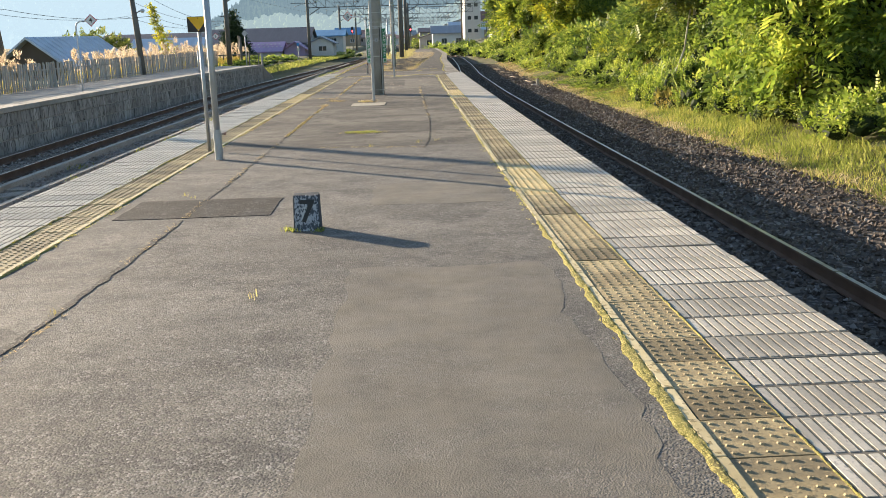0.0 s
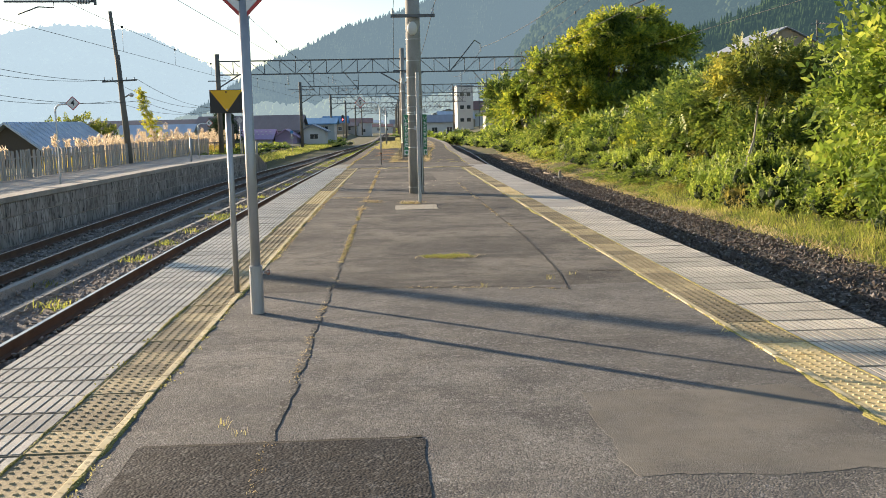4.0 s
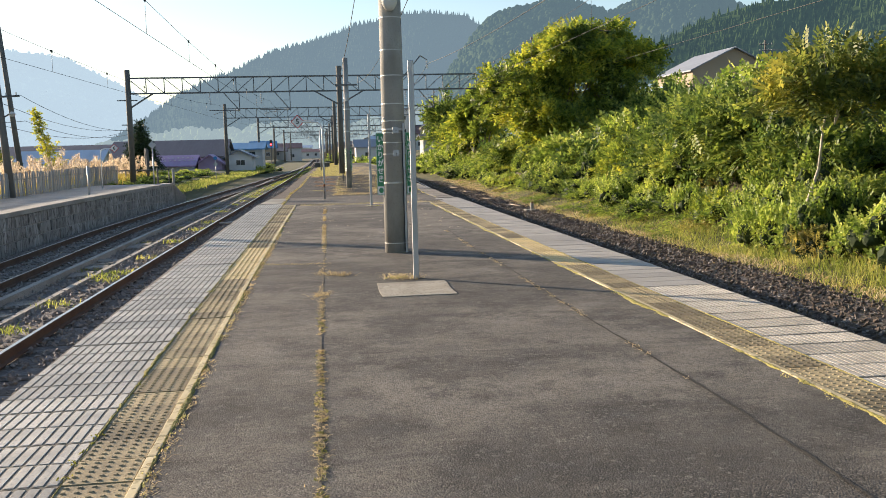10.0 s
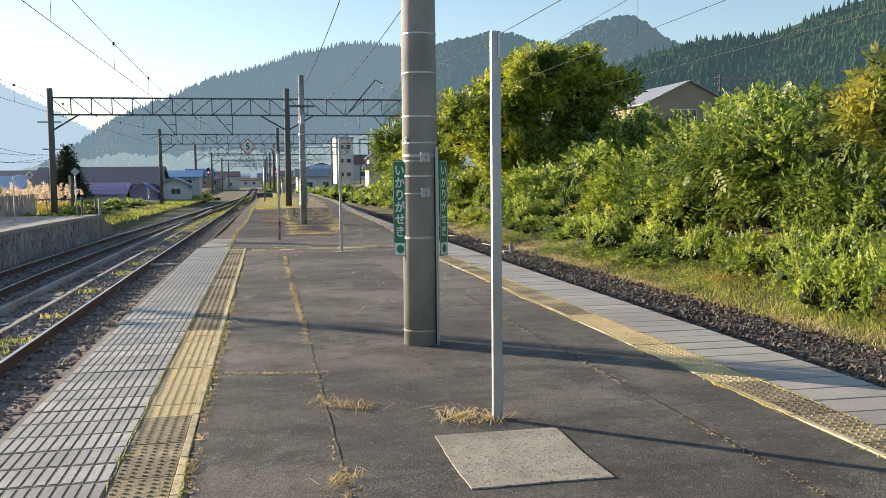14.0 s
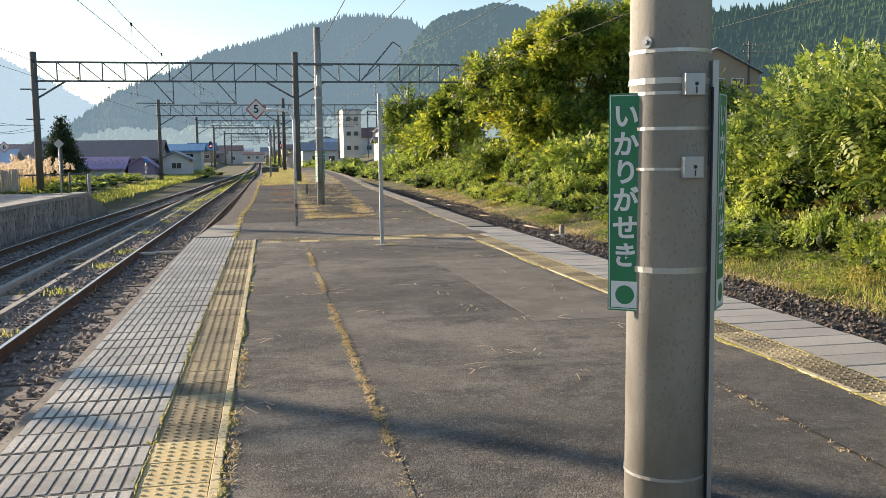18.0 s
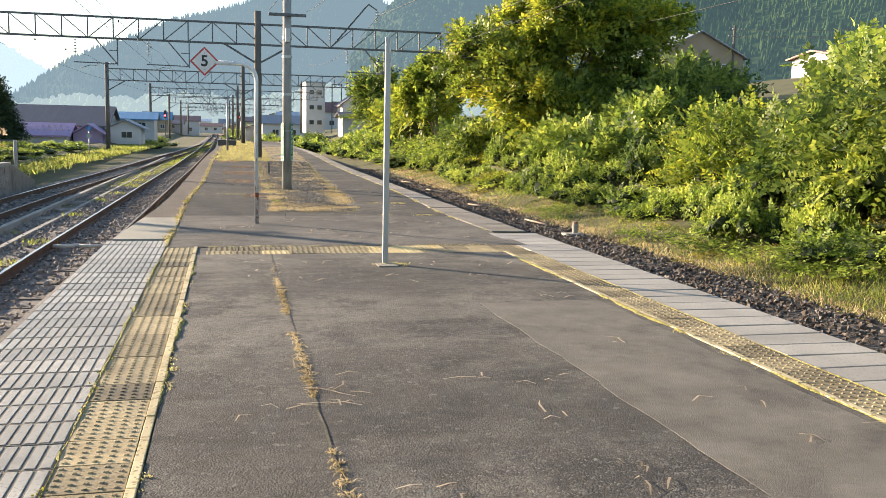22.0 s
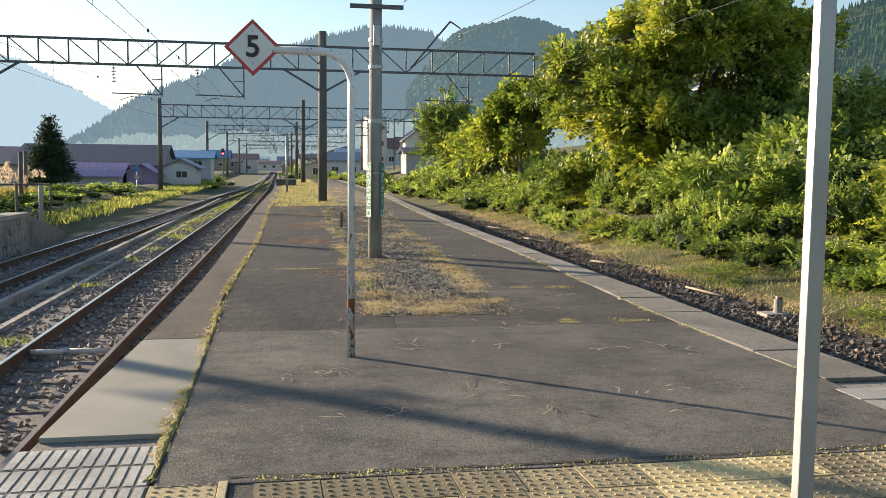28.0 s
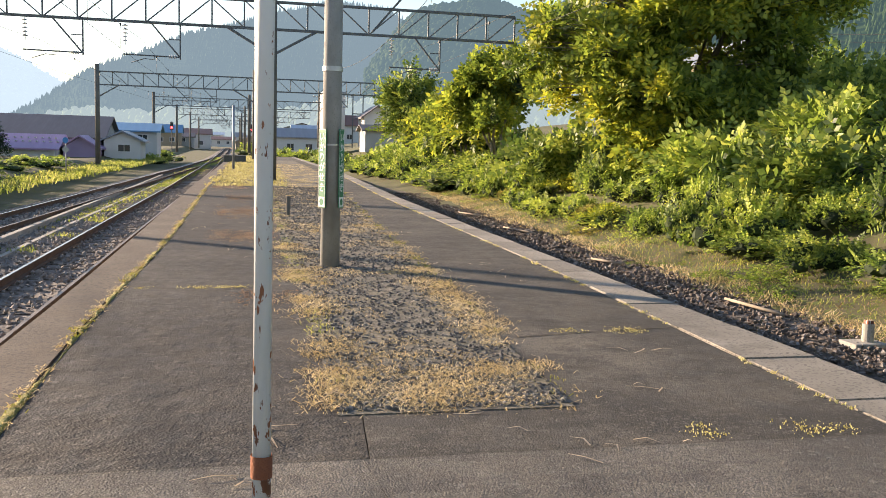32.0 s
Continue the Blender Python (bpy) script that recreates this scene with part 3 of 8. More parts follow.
track_c = curve_fn((-60, 3.38), (25, 3.46), (38, 3.53), (48, 3.75), (57, 3.95), (70, 4.55), (80, 4.95), (100, 5.6), (130, 5.6), (200, 3.5), (320, -1.4))
PLATFORM_END, BED, RAIL_TOP = 116.0, -1.1, -0.93


def strip(name, f0, f1, y0, y1, z, thick, material, step=1.0, parent=None):
    """A slab between two lines along the walk, with a top and sides."""
    n = max(1, int(math.ceil((y1 - y0) / step)))
    vs, fs = [], []
    for i in range(n + 1):
        y = y0 + (y1 - y0) * i / n
        a, b = f0(y), f1(y)
        vs += [(a, y, z), (b, y, z), (b, y, z - thick), (a, y, z - thick)]
    for i in range(n):
        o = 4 * i
        fs += [(o, o + 1, o + 5, o + 4), (o + 1, o + 2, o + 6, o + 5), (o + 3, o, o + 4, o + 7), (o + 2, o + 3, o + 7, o + 6)]
    fs += [(3, 2, 1, 0), (4 * n, 4 * n + 1, 4 * n + 2, 4 * n + 3)]
    return part(name, nmesh(name, vs, fs), material, parent)

# ---- ground, hillside and mountains ----
def ground_z(x, y):
    if x >= 6.6:
        z = np.interp(x, [6.6, 7.6, 8.8, 11, 15, 22, 40, 60, 110, 400], [-1.16, -1.05, -0.75, 0.1, 1.5, 3.0, 5.8, 8.5, 15, 40])
        z += 0.12 * noise.noise(Vector((x * 0.5, y * 0.5, 0)))
        fade = np.interp(y, [90, 150, 260], [1, 0.8, 0.5])
        return float(-1.16 + (z + 1.16) * fade)
    if x <= -9.9:
        return float(np.interp(-x, [9.9, 11.5, 13, 60, 400], [-1.2, -0.35, -0.45, -0.6, 2.0]))
    return -1.2


def build_ground():
    xs = np.unique(np.concatenate([np.linspace(-3000, -400, 8), np.linspace(-400, -40, 19), np.linspace(-40, -9, 32), np.linspace(-9, 6.6, 6),
                                   np.linspace(6.6, 24, 60), np.linspace(24, 110, 30), np.linspace(110, 400, 10), np.linspace(400, 3000, 8)]))
    ys = np.unique(np.concatenate([np.linspace(-800, -30, 8), np.linspace(-30, 120, 140), np.linspace(120, 420, 40), np.linspace(420, 4000, 14)]))
    vs = [(x, y, ground_z(x, y)) for y in ys for x in xs]
    nx = len(xs)
    fs = [(j * nx + i, j * nx + i + 1, (j + 1) * nx + i + 1, (j + 1) * nx + i) for j in range(len(ys) - 1) for i in range(nx - 1)]
    ob = part("ground", nmesh("ground", vs, fs), M_SOIL)
    for f in ob.data.polygons:
        f.use_smooth = True
    return tagged(ob, "grassy valley ground beside the railway line", "ground", kind="structure")


build_ground()


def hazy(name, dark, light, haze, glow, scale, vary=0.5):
    """Wooded slope; bright morning haze is put in as an even glow. Tone varies by stand and by tree."""
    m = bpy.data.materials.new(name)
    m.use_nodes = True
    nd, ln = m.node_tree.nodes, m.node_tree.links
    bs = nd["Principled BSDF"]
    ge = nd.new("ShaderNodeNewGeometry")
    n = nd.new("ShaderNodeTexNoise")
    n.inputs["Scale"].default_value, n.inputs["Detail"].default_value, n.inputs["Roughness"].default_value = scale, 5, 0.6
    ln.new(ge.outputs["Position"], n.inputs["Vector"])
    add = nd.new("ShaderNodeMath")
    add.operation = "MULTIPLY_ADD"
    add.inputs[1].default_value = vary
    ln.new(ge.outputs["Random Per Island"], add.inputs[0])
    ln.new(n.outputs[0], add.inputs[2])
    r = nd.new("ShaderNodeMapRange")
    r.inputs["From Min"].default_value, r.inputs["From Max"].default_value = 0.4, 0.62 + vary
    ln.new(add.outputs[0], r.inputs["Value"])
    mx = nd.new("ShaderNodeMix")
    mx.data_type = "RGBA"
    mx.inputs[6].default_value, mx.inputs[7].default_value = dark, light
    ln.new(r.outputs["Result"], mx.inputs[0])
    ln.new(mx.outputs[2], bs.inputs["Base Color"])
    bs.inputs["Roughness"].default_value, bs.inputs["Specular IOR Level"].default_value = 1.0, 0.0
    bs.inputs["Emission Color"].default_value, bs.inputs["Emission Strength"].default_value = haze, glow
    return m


def mountain(name, dist, peaks, material, label, depth=0.35, rough=0.012, base=-6.0, trees=0, seed=1, tall=(0.0022, 0.0052), slim=(0.16, 0.3), crest=2.2, round_top=False, forest="distant conifer forest covering the mountain"):
    """A wooded ridge seen from the platform: peaks are bearing and height in degrees."""
    az = np.array([p[0] for p in peaks], float)
    el = np.array([p[1] for p in peaks], float)
    n, rows = 260, 16
    rng = np.random.default_rng(seed)
    a = np.linspace(az[0], az[-1], n)
    e = np.interp(a, az, el)
    k = np.hanning(7)
    e = np.convolve(np.pad(e, 3, mode="edge"), k / k.sum(), mode="valid")
    vs, fs = [], []
    for j in range(rows):
        t = j / (rows - 1)
        for i in range(n):
            ang = radians(a[i])
            top = dist * math.tan(radians(e[i] - (0.5 * math.degrees(sum(tall) / 2) if trees else 0)))
            r = dist * (1 - depth * (1 - t))
            h = base + (top - base) * (t ** 1.25)
            w = noise.fractal(Vector((a[i] * 0.35, t * 2.2, seed)), 1.0, 2.0, 4)
            r += dist * 0.06 * w * (1 - t)
            h += dist * rough * w * min(1, t * 2) * min(1, (1 - t) * 4)
            vs.append((r * math.sin(ang), 20 + r * math.cos(ang), h))
    for j in range(rows - 1):
        for i in range(n - 1):
            fs.append((j * n + i, j * n + i + 1, (j + 1) * n + i + 1, (j + 1) * n + i))
    ob = part(name, nmesh(name, vs, fs), material)
    for f in ob.data.polygons:
        f.use_smooth = True
    tagged(ob, label, "mountain", kind="structure")
    if not trees:
        return
    grid = np.array(vs).reshape(rows, n, 3)
    t, i = 1 - rng.random(trees) ** crest, rng.random(trees) * (n - 1.01)
    j = t * (rows - 1.01)
    j0, i0 = j.astype(int), i.astype(int)
    fj, fi = (j - j0)[:, None], (i - i0)[:, None]
    p = grid[j0, i0] * (1 - fj) + grid[j0 + 1, i0] * fj + (grid[j0, i0 + 1] - grid[j0, i0]) * fi
    h = dist * rng.uniform(tall[0], tall[1], trees)
    w = h * rng.uniform(slim[0], slim[1], trees)
    levels = ((0.0, 0.85), (0.45, 1.0), (0.85, 0.6)) if round_top else ((-0.1, 1.0), (0.4, 0.65))
    tv, tf, q = [], [], 5
    for z, f in levels:
        for c in range(q):
            ang = c * 2 * math.pi / q + rng.random(trees)
            rr = w * f * rng.uniform(0.75, 1.25, trees)
            tv.append(p + np.stack((rr * np.cos(ang), rr * np.sin(ang), h * z), 1))
    tv.append(p + np.stack((0 * h, 0 * h, h), 1))
    for b in range(len(levels) - 1):
        for c in range(q):
            d = (c + 1) % q
            tf += [(b * q + c, b * q + d, (b + 1) * q + d), (b * q + c, (b + 1) * q + d, (b + 1) * q + c)]
    last = (len(levels) - 1) * q
    tf += [(last + c, last + (c + 1) % q, last + q) for c in range(q)]
    verts = np.stack(tv, 1)
    faces = (np.array(tf)[None] + verts.shape[1] * np.arange(trees)[:, None, None]).reshape(-1, 3)
    wood = part("forest", fast_mesh("forest", verts.reshape(-1, 3), faces, True), material)
    tagged(wood, forest, "forest", kind="stuff")


# bluish emission stands in for the hazy air in front of each ridge
M_HILL_FAR = hazy("far_hill_haze_woods", (0.01, 0.02, 0.02, 1), (0.09, 0.11, 0.085, 1), (0.36, 0.5, 0.62, 1), 0.62, 0.004)
M_HILL_MID = hazy("middle_hill_haze_woods", (0.012, 0.02, 0.016, 1), (0.028, 0.04, 0.028, 1), (0.2, 0.31, 0.4, 1), 0.4, 0.006)
M_HILL_KNOB = hazy("wooded_knob_haze_trees", (0.012, 0.022, 0.012, 1), (0.045, 0.06, 0.03, 1), (0.15, 0.25, 0.32, 1), 0.33, 0.008)
M_HILL_NEAR = hazy("near_hill_haze_woods", (0.006, 0.014, 0.008, 1), (0.05, 0.08, 0.03, 1), (0.09, 0.17, 0.21, 1), 0.2, 0.011, 0.3)
# stronger, paler glow paints the valley haze at the mountain foot
M_HILL_FOOT = hazy("valley_foot_haze_woods", (0.02, 0.035, 0.02, 1), (0.06, 0.08, 0.035, 1), (0.27, 0.37, 0.43, 1), 0.55, 0.02)
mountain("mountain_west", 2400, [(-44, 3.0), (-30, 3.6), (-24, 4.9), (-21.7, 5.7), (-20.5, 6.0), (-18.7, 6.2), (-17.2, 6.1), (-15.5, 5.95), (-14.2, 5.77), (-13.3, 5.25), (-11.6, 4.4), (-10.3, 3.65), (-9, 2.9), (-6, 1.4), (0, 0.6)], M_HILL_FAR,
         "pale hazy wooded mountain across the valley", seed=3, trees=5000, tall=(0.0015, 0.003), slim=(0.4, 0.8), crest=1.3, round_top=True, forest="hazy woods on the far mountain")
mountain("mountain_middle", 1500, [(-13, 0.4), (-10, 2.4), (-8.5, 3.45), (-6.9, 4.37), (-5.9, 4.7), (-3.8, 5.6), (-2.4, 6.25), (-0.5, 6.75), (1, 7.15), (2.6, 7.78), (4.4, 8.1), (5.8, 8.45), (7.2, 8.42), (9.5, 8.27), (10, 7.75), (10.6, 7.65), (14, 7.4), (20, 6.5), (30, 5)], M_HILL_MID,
         "forested mountain behind the valley town, blue-grey with painted haze", trees=9000, seed=5, tall=(0.003, 0.0062), slim=(0.16, 0.3), crest=1.6)
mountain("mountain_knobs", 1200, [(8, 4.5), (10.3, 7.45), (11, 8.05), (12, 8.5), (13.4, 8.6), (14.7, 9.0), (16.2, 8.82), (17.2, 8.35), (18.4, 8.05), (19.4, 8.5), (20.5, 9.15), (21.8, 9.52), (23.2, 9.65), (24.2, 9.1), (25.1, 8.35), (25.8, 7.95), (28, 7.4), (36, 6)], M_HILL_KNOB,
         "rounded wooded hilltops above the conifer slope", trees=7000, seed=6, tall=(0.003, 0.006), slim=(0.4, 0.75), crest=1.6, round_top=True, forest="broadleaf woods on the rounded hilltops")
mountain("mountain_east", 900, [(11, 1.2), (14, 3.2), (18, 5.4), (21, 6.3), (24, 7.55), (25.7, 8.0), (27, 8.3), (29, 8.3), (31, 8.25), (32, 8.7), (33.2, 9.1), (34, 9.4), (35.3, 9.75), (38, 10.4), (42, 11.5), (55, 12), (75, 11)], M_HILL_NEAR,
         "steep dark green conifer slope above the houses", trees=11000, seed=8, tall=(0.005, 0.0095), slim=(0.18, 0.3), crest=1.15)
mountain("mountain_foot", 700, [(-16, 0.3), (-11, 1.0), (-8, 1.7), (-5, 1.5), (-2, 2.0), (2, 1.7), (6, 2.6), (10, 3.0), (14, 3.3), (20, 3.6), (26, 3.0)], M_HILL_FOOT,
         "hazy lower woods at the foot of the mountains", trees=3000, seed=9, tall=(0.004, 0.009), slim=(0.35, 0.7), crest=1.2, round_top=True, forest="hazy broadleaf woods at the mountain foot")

# ---- platform ----
M_PANEL = surface("smooth_panel_concrete", (0.27, 0.256, 0.208, 1), (0.35, 0.332, 0.272, 1), 1.2, 0.85, None, 70, 0.1, 0.12, 40, (0.22, 0.206, 0.165, 1), 2.2, 0.5)
M_EDGE_GREY = surface("grey_edge_concrete", (0.19, 0.172, 0.14, 1), (0.3, 0.275, 0.23, 1), 1.4, 0.85, (0.13, 0.12, 0.1, 1), 70, 0.15, 0.4, 55, (0.12, 0.107, 0.085, 1), 1.3, 0.6, random_value=0.18)
M_BROWNEDGE = surface("brown_edge", (0.075, 0.056, 0.04, 1), (0.13, 0.104, 0.078, 1), 1.6, 0.9, (0.05, 0.04, 0.032, 1), 60, 0.2, 0.5, 45, (0.075, 0.06, 0.048, 1), 1.2, 0.7)
strip("platform_body", lambda y: left_edge(y) + 0.10, lambda y: right_edge(y) - 0.10, -30, PLATFORM_END, -0.16, 1.1, M_OLDCONCRETE, 2.0)
tagged(bpy.data.objects["platform_body"], "weathered concrete side walls of the island platform", "platform", kind="structure")
tagged(strip("platform_coping", left_edge, right_edge, -30, PLATFORM_END, -0.03, 0.13, M_OLDCONCRETE, 1.0), "concrete coping and bed of the platform", "platform", kind="structure")
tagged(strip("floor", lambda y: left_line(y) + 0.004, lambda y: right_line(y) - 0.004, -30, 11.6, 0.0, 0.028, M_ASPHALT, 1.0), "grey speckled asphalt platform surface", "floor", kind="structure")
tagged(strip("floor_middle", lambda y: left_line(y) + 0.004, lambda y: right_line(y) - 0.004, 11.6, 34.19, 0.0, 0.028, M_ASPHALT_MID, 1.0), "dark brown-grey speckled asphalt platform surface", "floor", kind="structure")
tagged(strip("band_bed", lambda y: left_line(y) + 0.004, lambda y: right_line(y) - 0.004, 34.19, 34.82, -0.006, 0.022, M_ASPHALT_MID, 0.4), "asphalt bed under the tactile band", "floor", kind="structure")
left_strip = curve_fn((34, -2.68), (38, -2.62), (41, -2.65), (47, -2.4), (63, -2.2), (80, -1.75), (118, -1.2))
right_strip = curve_fn((34, 1.62), (39, 1.5), (44, 1.8), (57, 2.1), (70, 2.7), (80, 3.1), (118, 3.6))
end_middle = curve_fn((34, -1.16), (39.5, -1.14), (42, -0.5), (50, 0.0), (75, 1.1), (118, 1.6))
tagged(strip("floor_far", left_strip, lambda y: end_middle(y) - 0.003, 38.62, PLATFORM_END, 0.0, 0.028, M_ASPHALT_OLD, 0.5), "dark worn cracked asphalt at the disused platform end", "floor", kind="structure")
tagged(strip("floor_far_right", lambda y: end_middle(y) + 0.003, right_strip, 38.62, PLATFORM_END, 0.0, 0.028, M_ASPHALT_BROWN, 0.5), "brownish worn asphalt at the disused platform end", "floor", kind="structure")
tagged(strip("floor_pale", lambda y: left_strip(y), lambda y: right_strip(y), 34.82, 38.62, 0.0, 0.028, M_ASPHALT_PALE, 1.0), "paler worn asphalt behind the tactile band", "floor", kind="structure")
tagged(strip("concrete_panel", lambda y: left_edge(y) + 0.01, lambda y: left_strip(y) - 0.006, 35.66, 38.35, 0.0, 0.028, M_PANEL, 0.5), "smooth pale concrete panel at the platform edge", "panel", kind="structure")
tagged(strip("edge_strip_left", lambda y: left_edge(y), lambda y: left_strip(y) - 0.05, 38.4, PLATFORM_END, -0.005, 0.024, M_BROWNEDGE, 1.0), "brown weathered concrete edge strip", "edge strip", kind="structure")
tagged(strip("edge_strip_right", lambda y: right_strip(y) + 0.02, lambda y: right_edge(y), 36.3, PLATFORM_END, -0.012, 0.014, M_JOINT, 1.0), "pale concrete edge strip along the track", "edge strip", kind="structure")



def coping_stones():
    """Separate worn kerb stones along the right edge, each with slightly uneven ends."""
    base, rng, y = bpy.data.objects["edge_strip_right"], random.Random(31), 36.31
    while y < PLATFORM_END - 1:
        l = rng.uniform(0.95, 1.05) if y < 75 else 4.0
        ya, yb = y + 0.006, min(y + l - 0.006, PLATFORM_END)
        bm = bmesh.new()
        top = rng.uniform(0.0, 0.007)
        pts = [(right_strip(v) + 0.02 + rng.uniform(0, 0.012), v + rng.uniform(-0.003, 0.003)) for v in (ya, yb)] + [(right_edge(v) + rng.uniform(-0.006, 0.006), v) for v in (yb, ya)]
        f = bm.faces.new([bm.verts.new((px, py, top)) for px, py in pts])
        e = bmesh.ops.extrude_face_region(bm, geom=[f])
        bmesh.ops.translate(bm, vec=(0, 0, -0.07), verts=[v for v in e["geom"] if isinstance(v, bmesh.types.BMVert)])
        bmesh.ops.recalc_face_normals(bm, faces=bm.faces)
        bmesh.ops.bevel(bm, geom=[q for q in bm.edges if all(v.co.z > -0.01 for v in q.verts)], offset=0.009, segments=2, affect="EDGES")
        part("coping_stone", bm, M_EDGE_GREY, base)
        y += l


coping_stones()


def patch(name, x0, x1, y0, y1, material, label, ragged=0.04, z=0.004, seed=0, step=10):
    """A flat repair with an uneven outline."""
    def wander(x, y, k):
        return ragged * (1.5 * noise.noise(Vector((x * 2.3, y * 2.3, seed * 7 + k))) + 0.6 * noise.noise(Vector((x * 11, y * 11, seed * 7 + k + 3))))

    pts = []
    for a, b in (((x0, y0), (x1, y0)), ((x1, y0), (x1, y1)), ((x1, y1), (x0, y1)), ((x0, y1), (x0, y0))):
        for i in range(step):
            t = i / step
            px, py = a[0] + (b[0] - a[0]) * t, a[1] + (b[1] - a[1]) * t
            pts.append((px + wander(px, py, 0), py + wander(px, py, 1)))
    n = len(pts)
    vs = [(x, y, z) for x, y in pts] + [(x, y, z - 0.02) for x, y in pts]
    fs = [tuple(range(n))] + [(i, i + n, (i + 1) % n + n, (i + 1) % n) for i in range(n)]
    return tagged(part(name, nmesh(name, vs, fs), material), label, "floor patch", kind="structure")



def mortar(x0, x1, y0, y1, tones, label, ragged, seed):
    mt = asphalt("mortar_repair", *tones, repair=MORTAR, repair_box=(x0 - 1, x1 + 1, y0 - 1, y1 + 1))
    patch("mortar_patch", x0, min(x1, right_line(y0) - 0.05), y0, y1, mt, label, ragged, 0.0016, seed, 40)


mortar(-0.42, 0.77, 1.0, 5.15, ASPHALT_NEAR, "pale mortar repair in the asphalt", 0.05, 1)
mortar(-0.34, 0.78, 7.3, 8.45, ASPHALT_NEAR, "pale mortar repair in the asphalt", 0.05, 2)
patch("dark_patch", -2.42, -1.16, 7.03, 7.86, M_DARKPATCH, "rough dark asphalt repair patch", 0.012, seed=3)
mortar(-0.08, 0.96, 26.66, 31.15, ASPHALT_MID, "pale smooth repair strip in the asphalt", 0.018, 4)
patch("concrete_pad", -1.2, -0.49, 19.02, 19.92, M_PAD, "pale square concrete footing pad", 0.009, 0.007, seed=5, step=22)


def joint(name, pts, width, label="dirt-filled joint, crack or painted shade line in the asphalt", seed=0):
    rng = random.Random(seed)
    vs, fs = [], []
    dense = []
    for (xa, ya), (xb, yb) in zip(pts[:-1], pts[1:]):
        n = max(2, int(math.hypot(xb - xa, yb - ya) / 0.12))
        dense += [(xa + (xb - xa) * i / n, ya + (yb - ya) * i / n) for i in range(n)]
    dense.append(pts[-1])
    for i, (x, y) in enumerate(dense):
        a, b = dense[max(0, i - 1)], dense[min(len(dense) - 1, i + 1)]
        d = Vector((b[0] - a[0], b[1] - a[1])).normalized()
        w = width * rng.uniform(0.35, 1.0)
        j = rng.uniform(-0.006, 0.006) * (2.5 if name == "crumbled_joint" else 1.0)
        x, y = x - d.y * j, y + d.x * j
        vs += [(x - d.y * w / 2, y + d.x * w / 2, 0.0045), (x + d.y * w / 2, y - d.x * w / 2, 0.0045)]
        if i:
            o = 2 * i
            fs.append((o - 2, o - 1, o + 1, o))
    return tagged(part(name, nmesh(name, vs, fs), {"floor_crack": M_CRACK_SHADE, "crumbled_joint": M_CRUMBLE}.get(name, M_JOINT)), label, "joint", kind="structure")


joint("floor_joint_long", [(-1.803, 13.32), (-1.78, 18), (-1.71, 23), (-1.66, 29), (-1.57, 34.15)], 0.015)
joint("crumbled_joint", [(-2.0, -4), (-1.98, 2.2), (-1.96, 3.2), (-1.89, 4.6), (-1.86, 5.6), (-1.84, 6.95)], 0.065, "crumbled joint in the asphalt", seed=31)
joint("crumbled_joint", [(-1.84, 7.9), (-1.83, 9.4), (-1.81, 13.3)], 0.05, "crumbled joint in the asphalt", seed=32)
# dark line painted as the shade at the patch's recessed far edge
joint("floor_crack", [(-2.4, 7.875), (-1.8, 7.87), (-1.17, 7.88)], 0.03, seed=33)
joint("floor_crack", [(0.17, 11.39), (0.25, 12.22), (0.29, 13.2), (0.34, 15), (0.33, 18), (0.36, 20.8), (0.33, 22.4), (0.4, 26)], 0.022, seed=2)
joint("floor_crack", [(0.17, 11.39), (-0.3, 11.6), (-1.2, 11.69), (-1.8, 11.75)], 0.022, seed=3)
joint("floor_crack", [(0.25, 12.22), (0.5, 12.3), (0.88, 12.24)], 0.022, seed=4)
joint("floor_crack", [(-1.8, 13.6), (-0.9, 13.3), (0.2, 13.4)], 0.02, seed=5)
joint("floor_crack", [(-2.44, 21.93), (-1.95, 21.8), (-1.67, 21.84)], 0.016, seed=6)
joint("floor_crack", [(-1.75, 20.9), (-1.2, 20.6), (-0.78, 20.2), (0.3, 20.0)], 0.012, seed=7)
joint("floor_crack", [(-2.45, 9.3), (-1.8, 9.45), (0.85, 9.6)], 0.008, seed=8)
joint("floor_crack", [(-2.65, 38.6), (-1.2, 38.63), (0.2, 38.62), (1.45, 38.6)], 0.007, seed=9)
joint("floor_crack", [(-2.55, 43.4), (-1.9, 43.1), (-1.3, 43.3)], 0.02, seed=10)
joint("floor_crack", [(0.3, 40.95), (1.0, 41.1), (1.65, 41.2)], 0.025, seed=11)
joint("floor_crack", [(-0.75, 35.0), (-0.95, 36.4), (-1.15, 39.2)], 0.004, seed=12)

joint("floor_crack", [(0.88, 12.24), (0.3, 11.75), (0.17, 11.39)], 0.008, seed=21)
joint("floor_crack", [(-2.35, 34.9), (-0.8, 34.87), (1.1, 34.88)], 0.02, seed=22)
joint("floor_crack", [(0.05, 45.6), (0.9, 45.3), (1.75, 45.5)], 0.02, seed=13)
joint("floor_crack", [(-2.35, 48.6), (-1.6, 48.3), (-1.0, 48.5)], 0.02, seed=14)
joint("floor_crack", [(0.9, 52.1), (1.9, 52.4)], 0.03, seed=15)
joint("floor_crack", [(-2.25, 55.2), (-0.9, 55.0)], 0.03, seed=16)


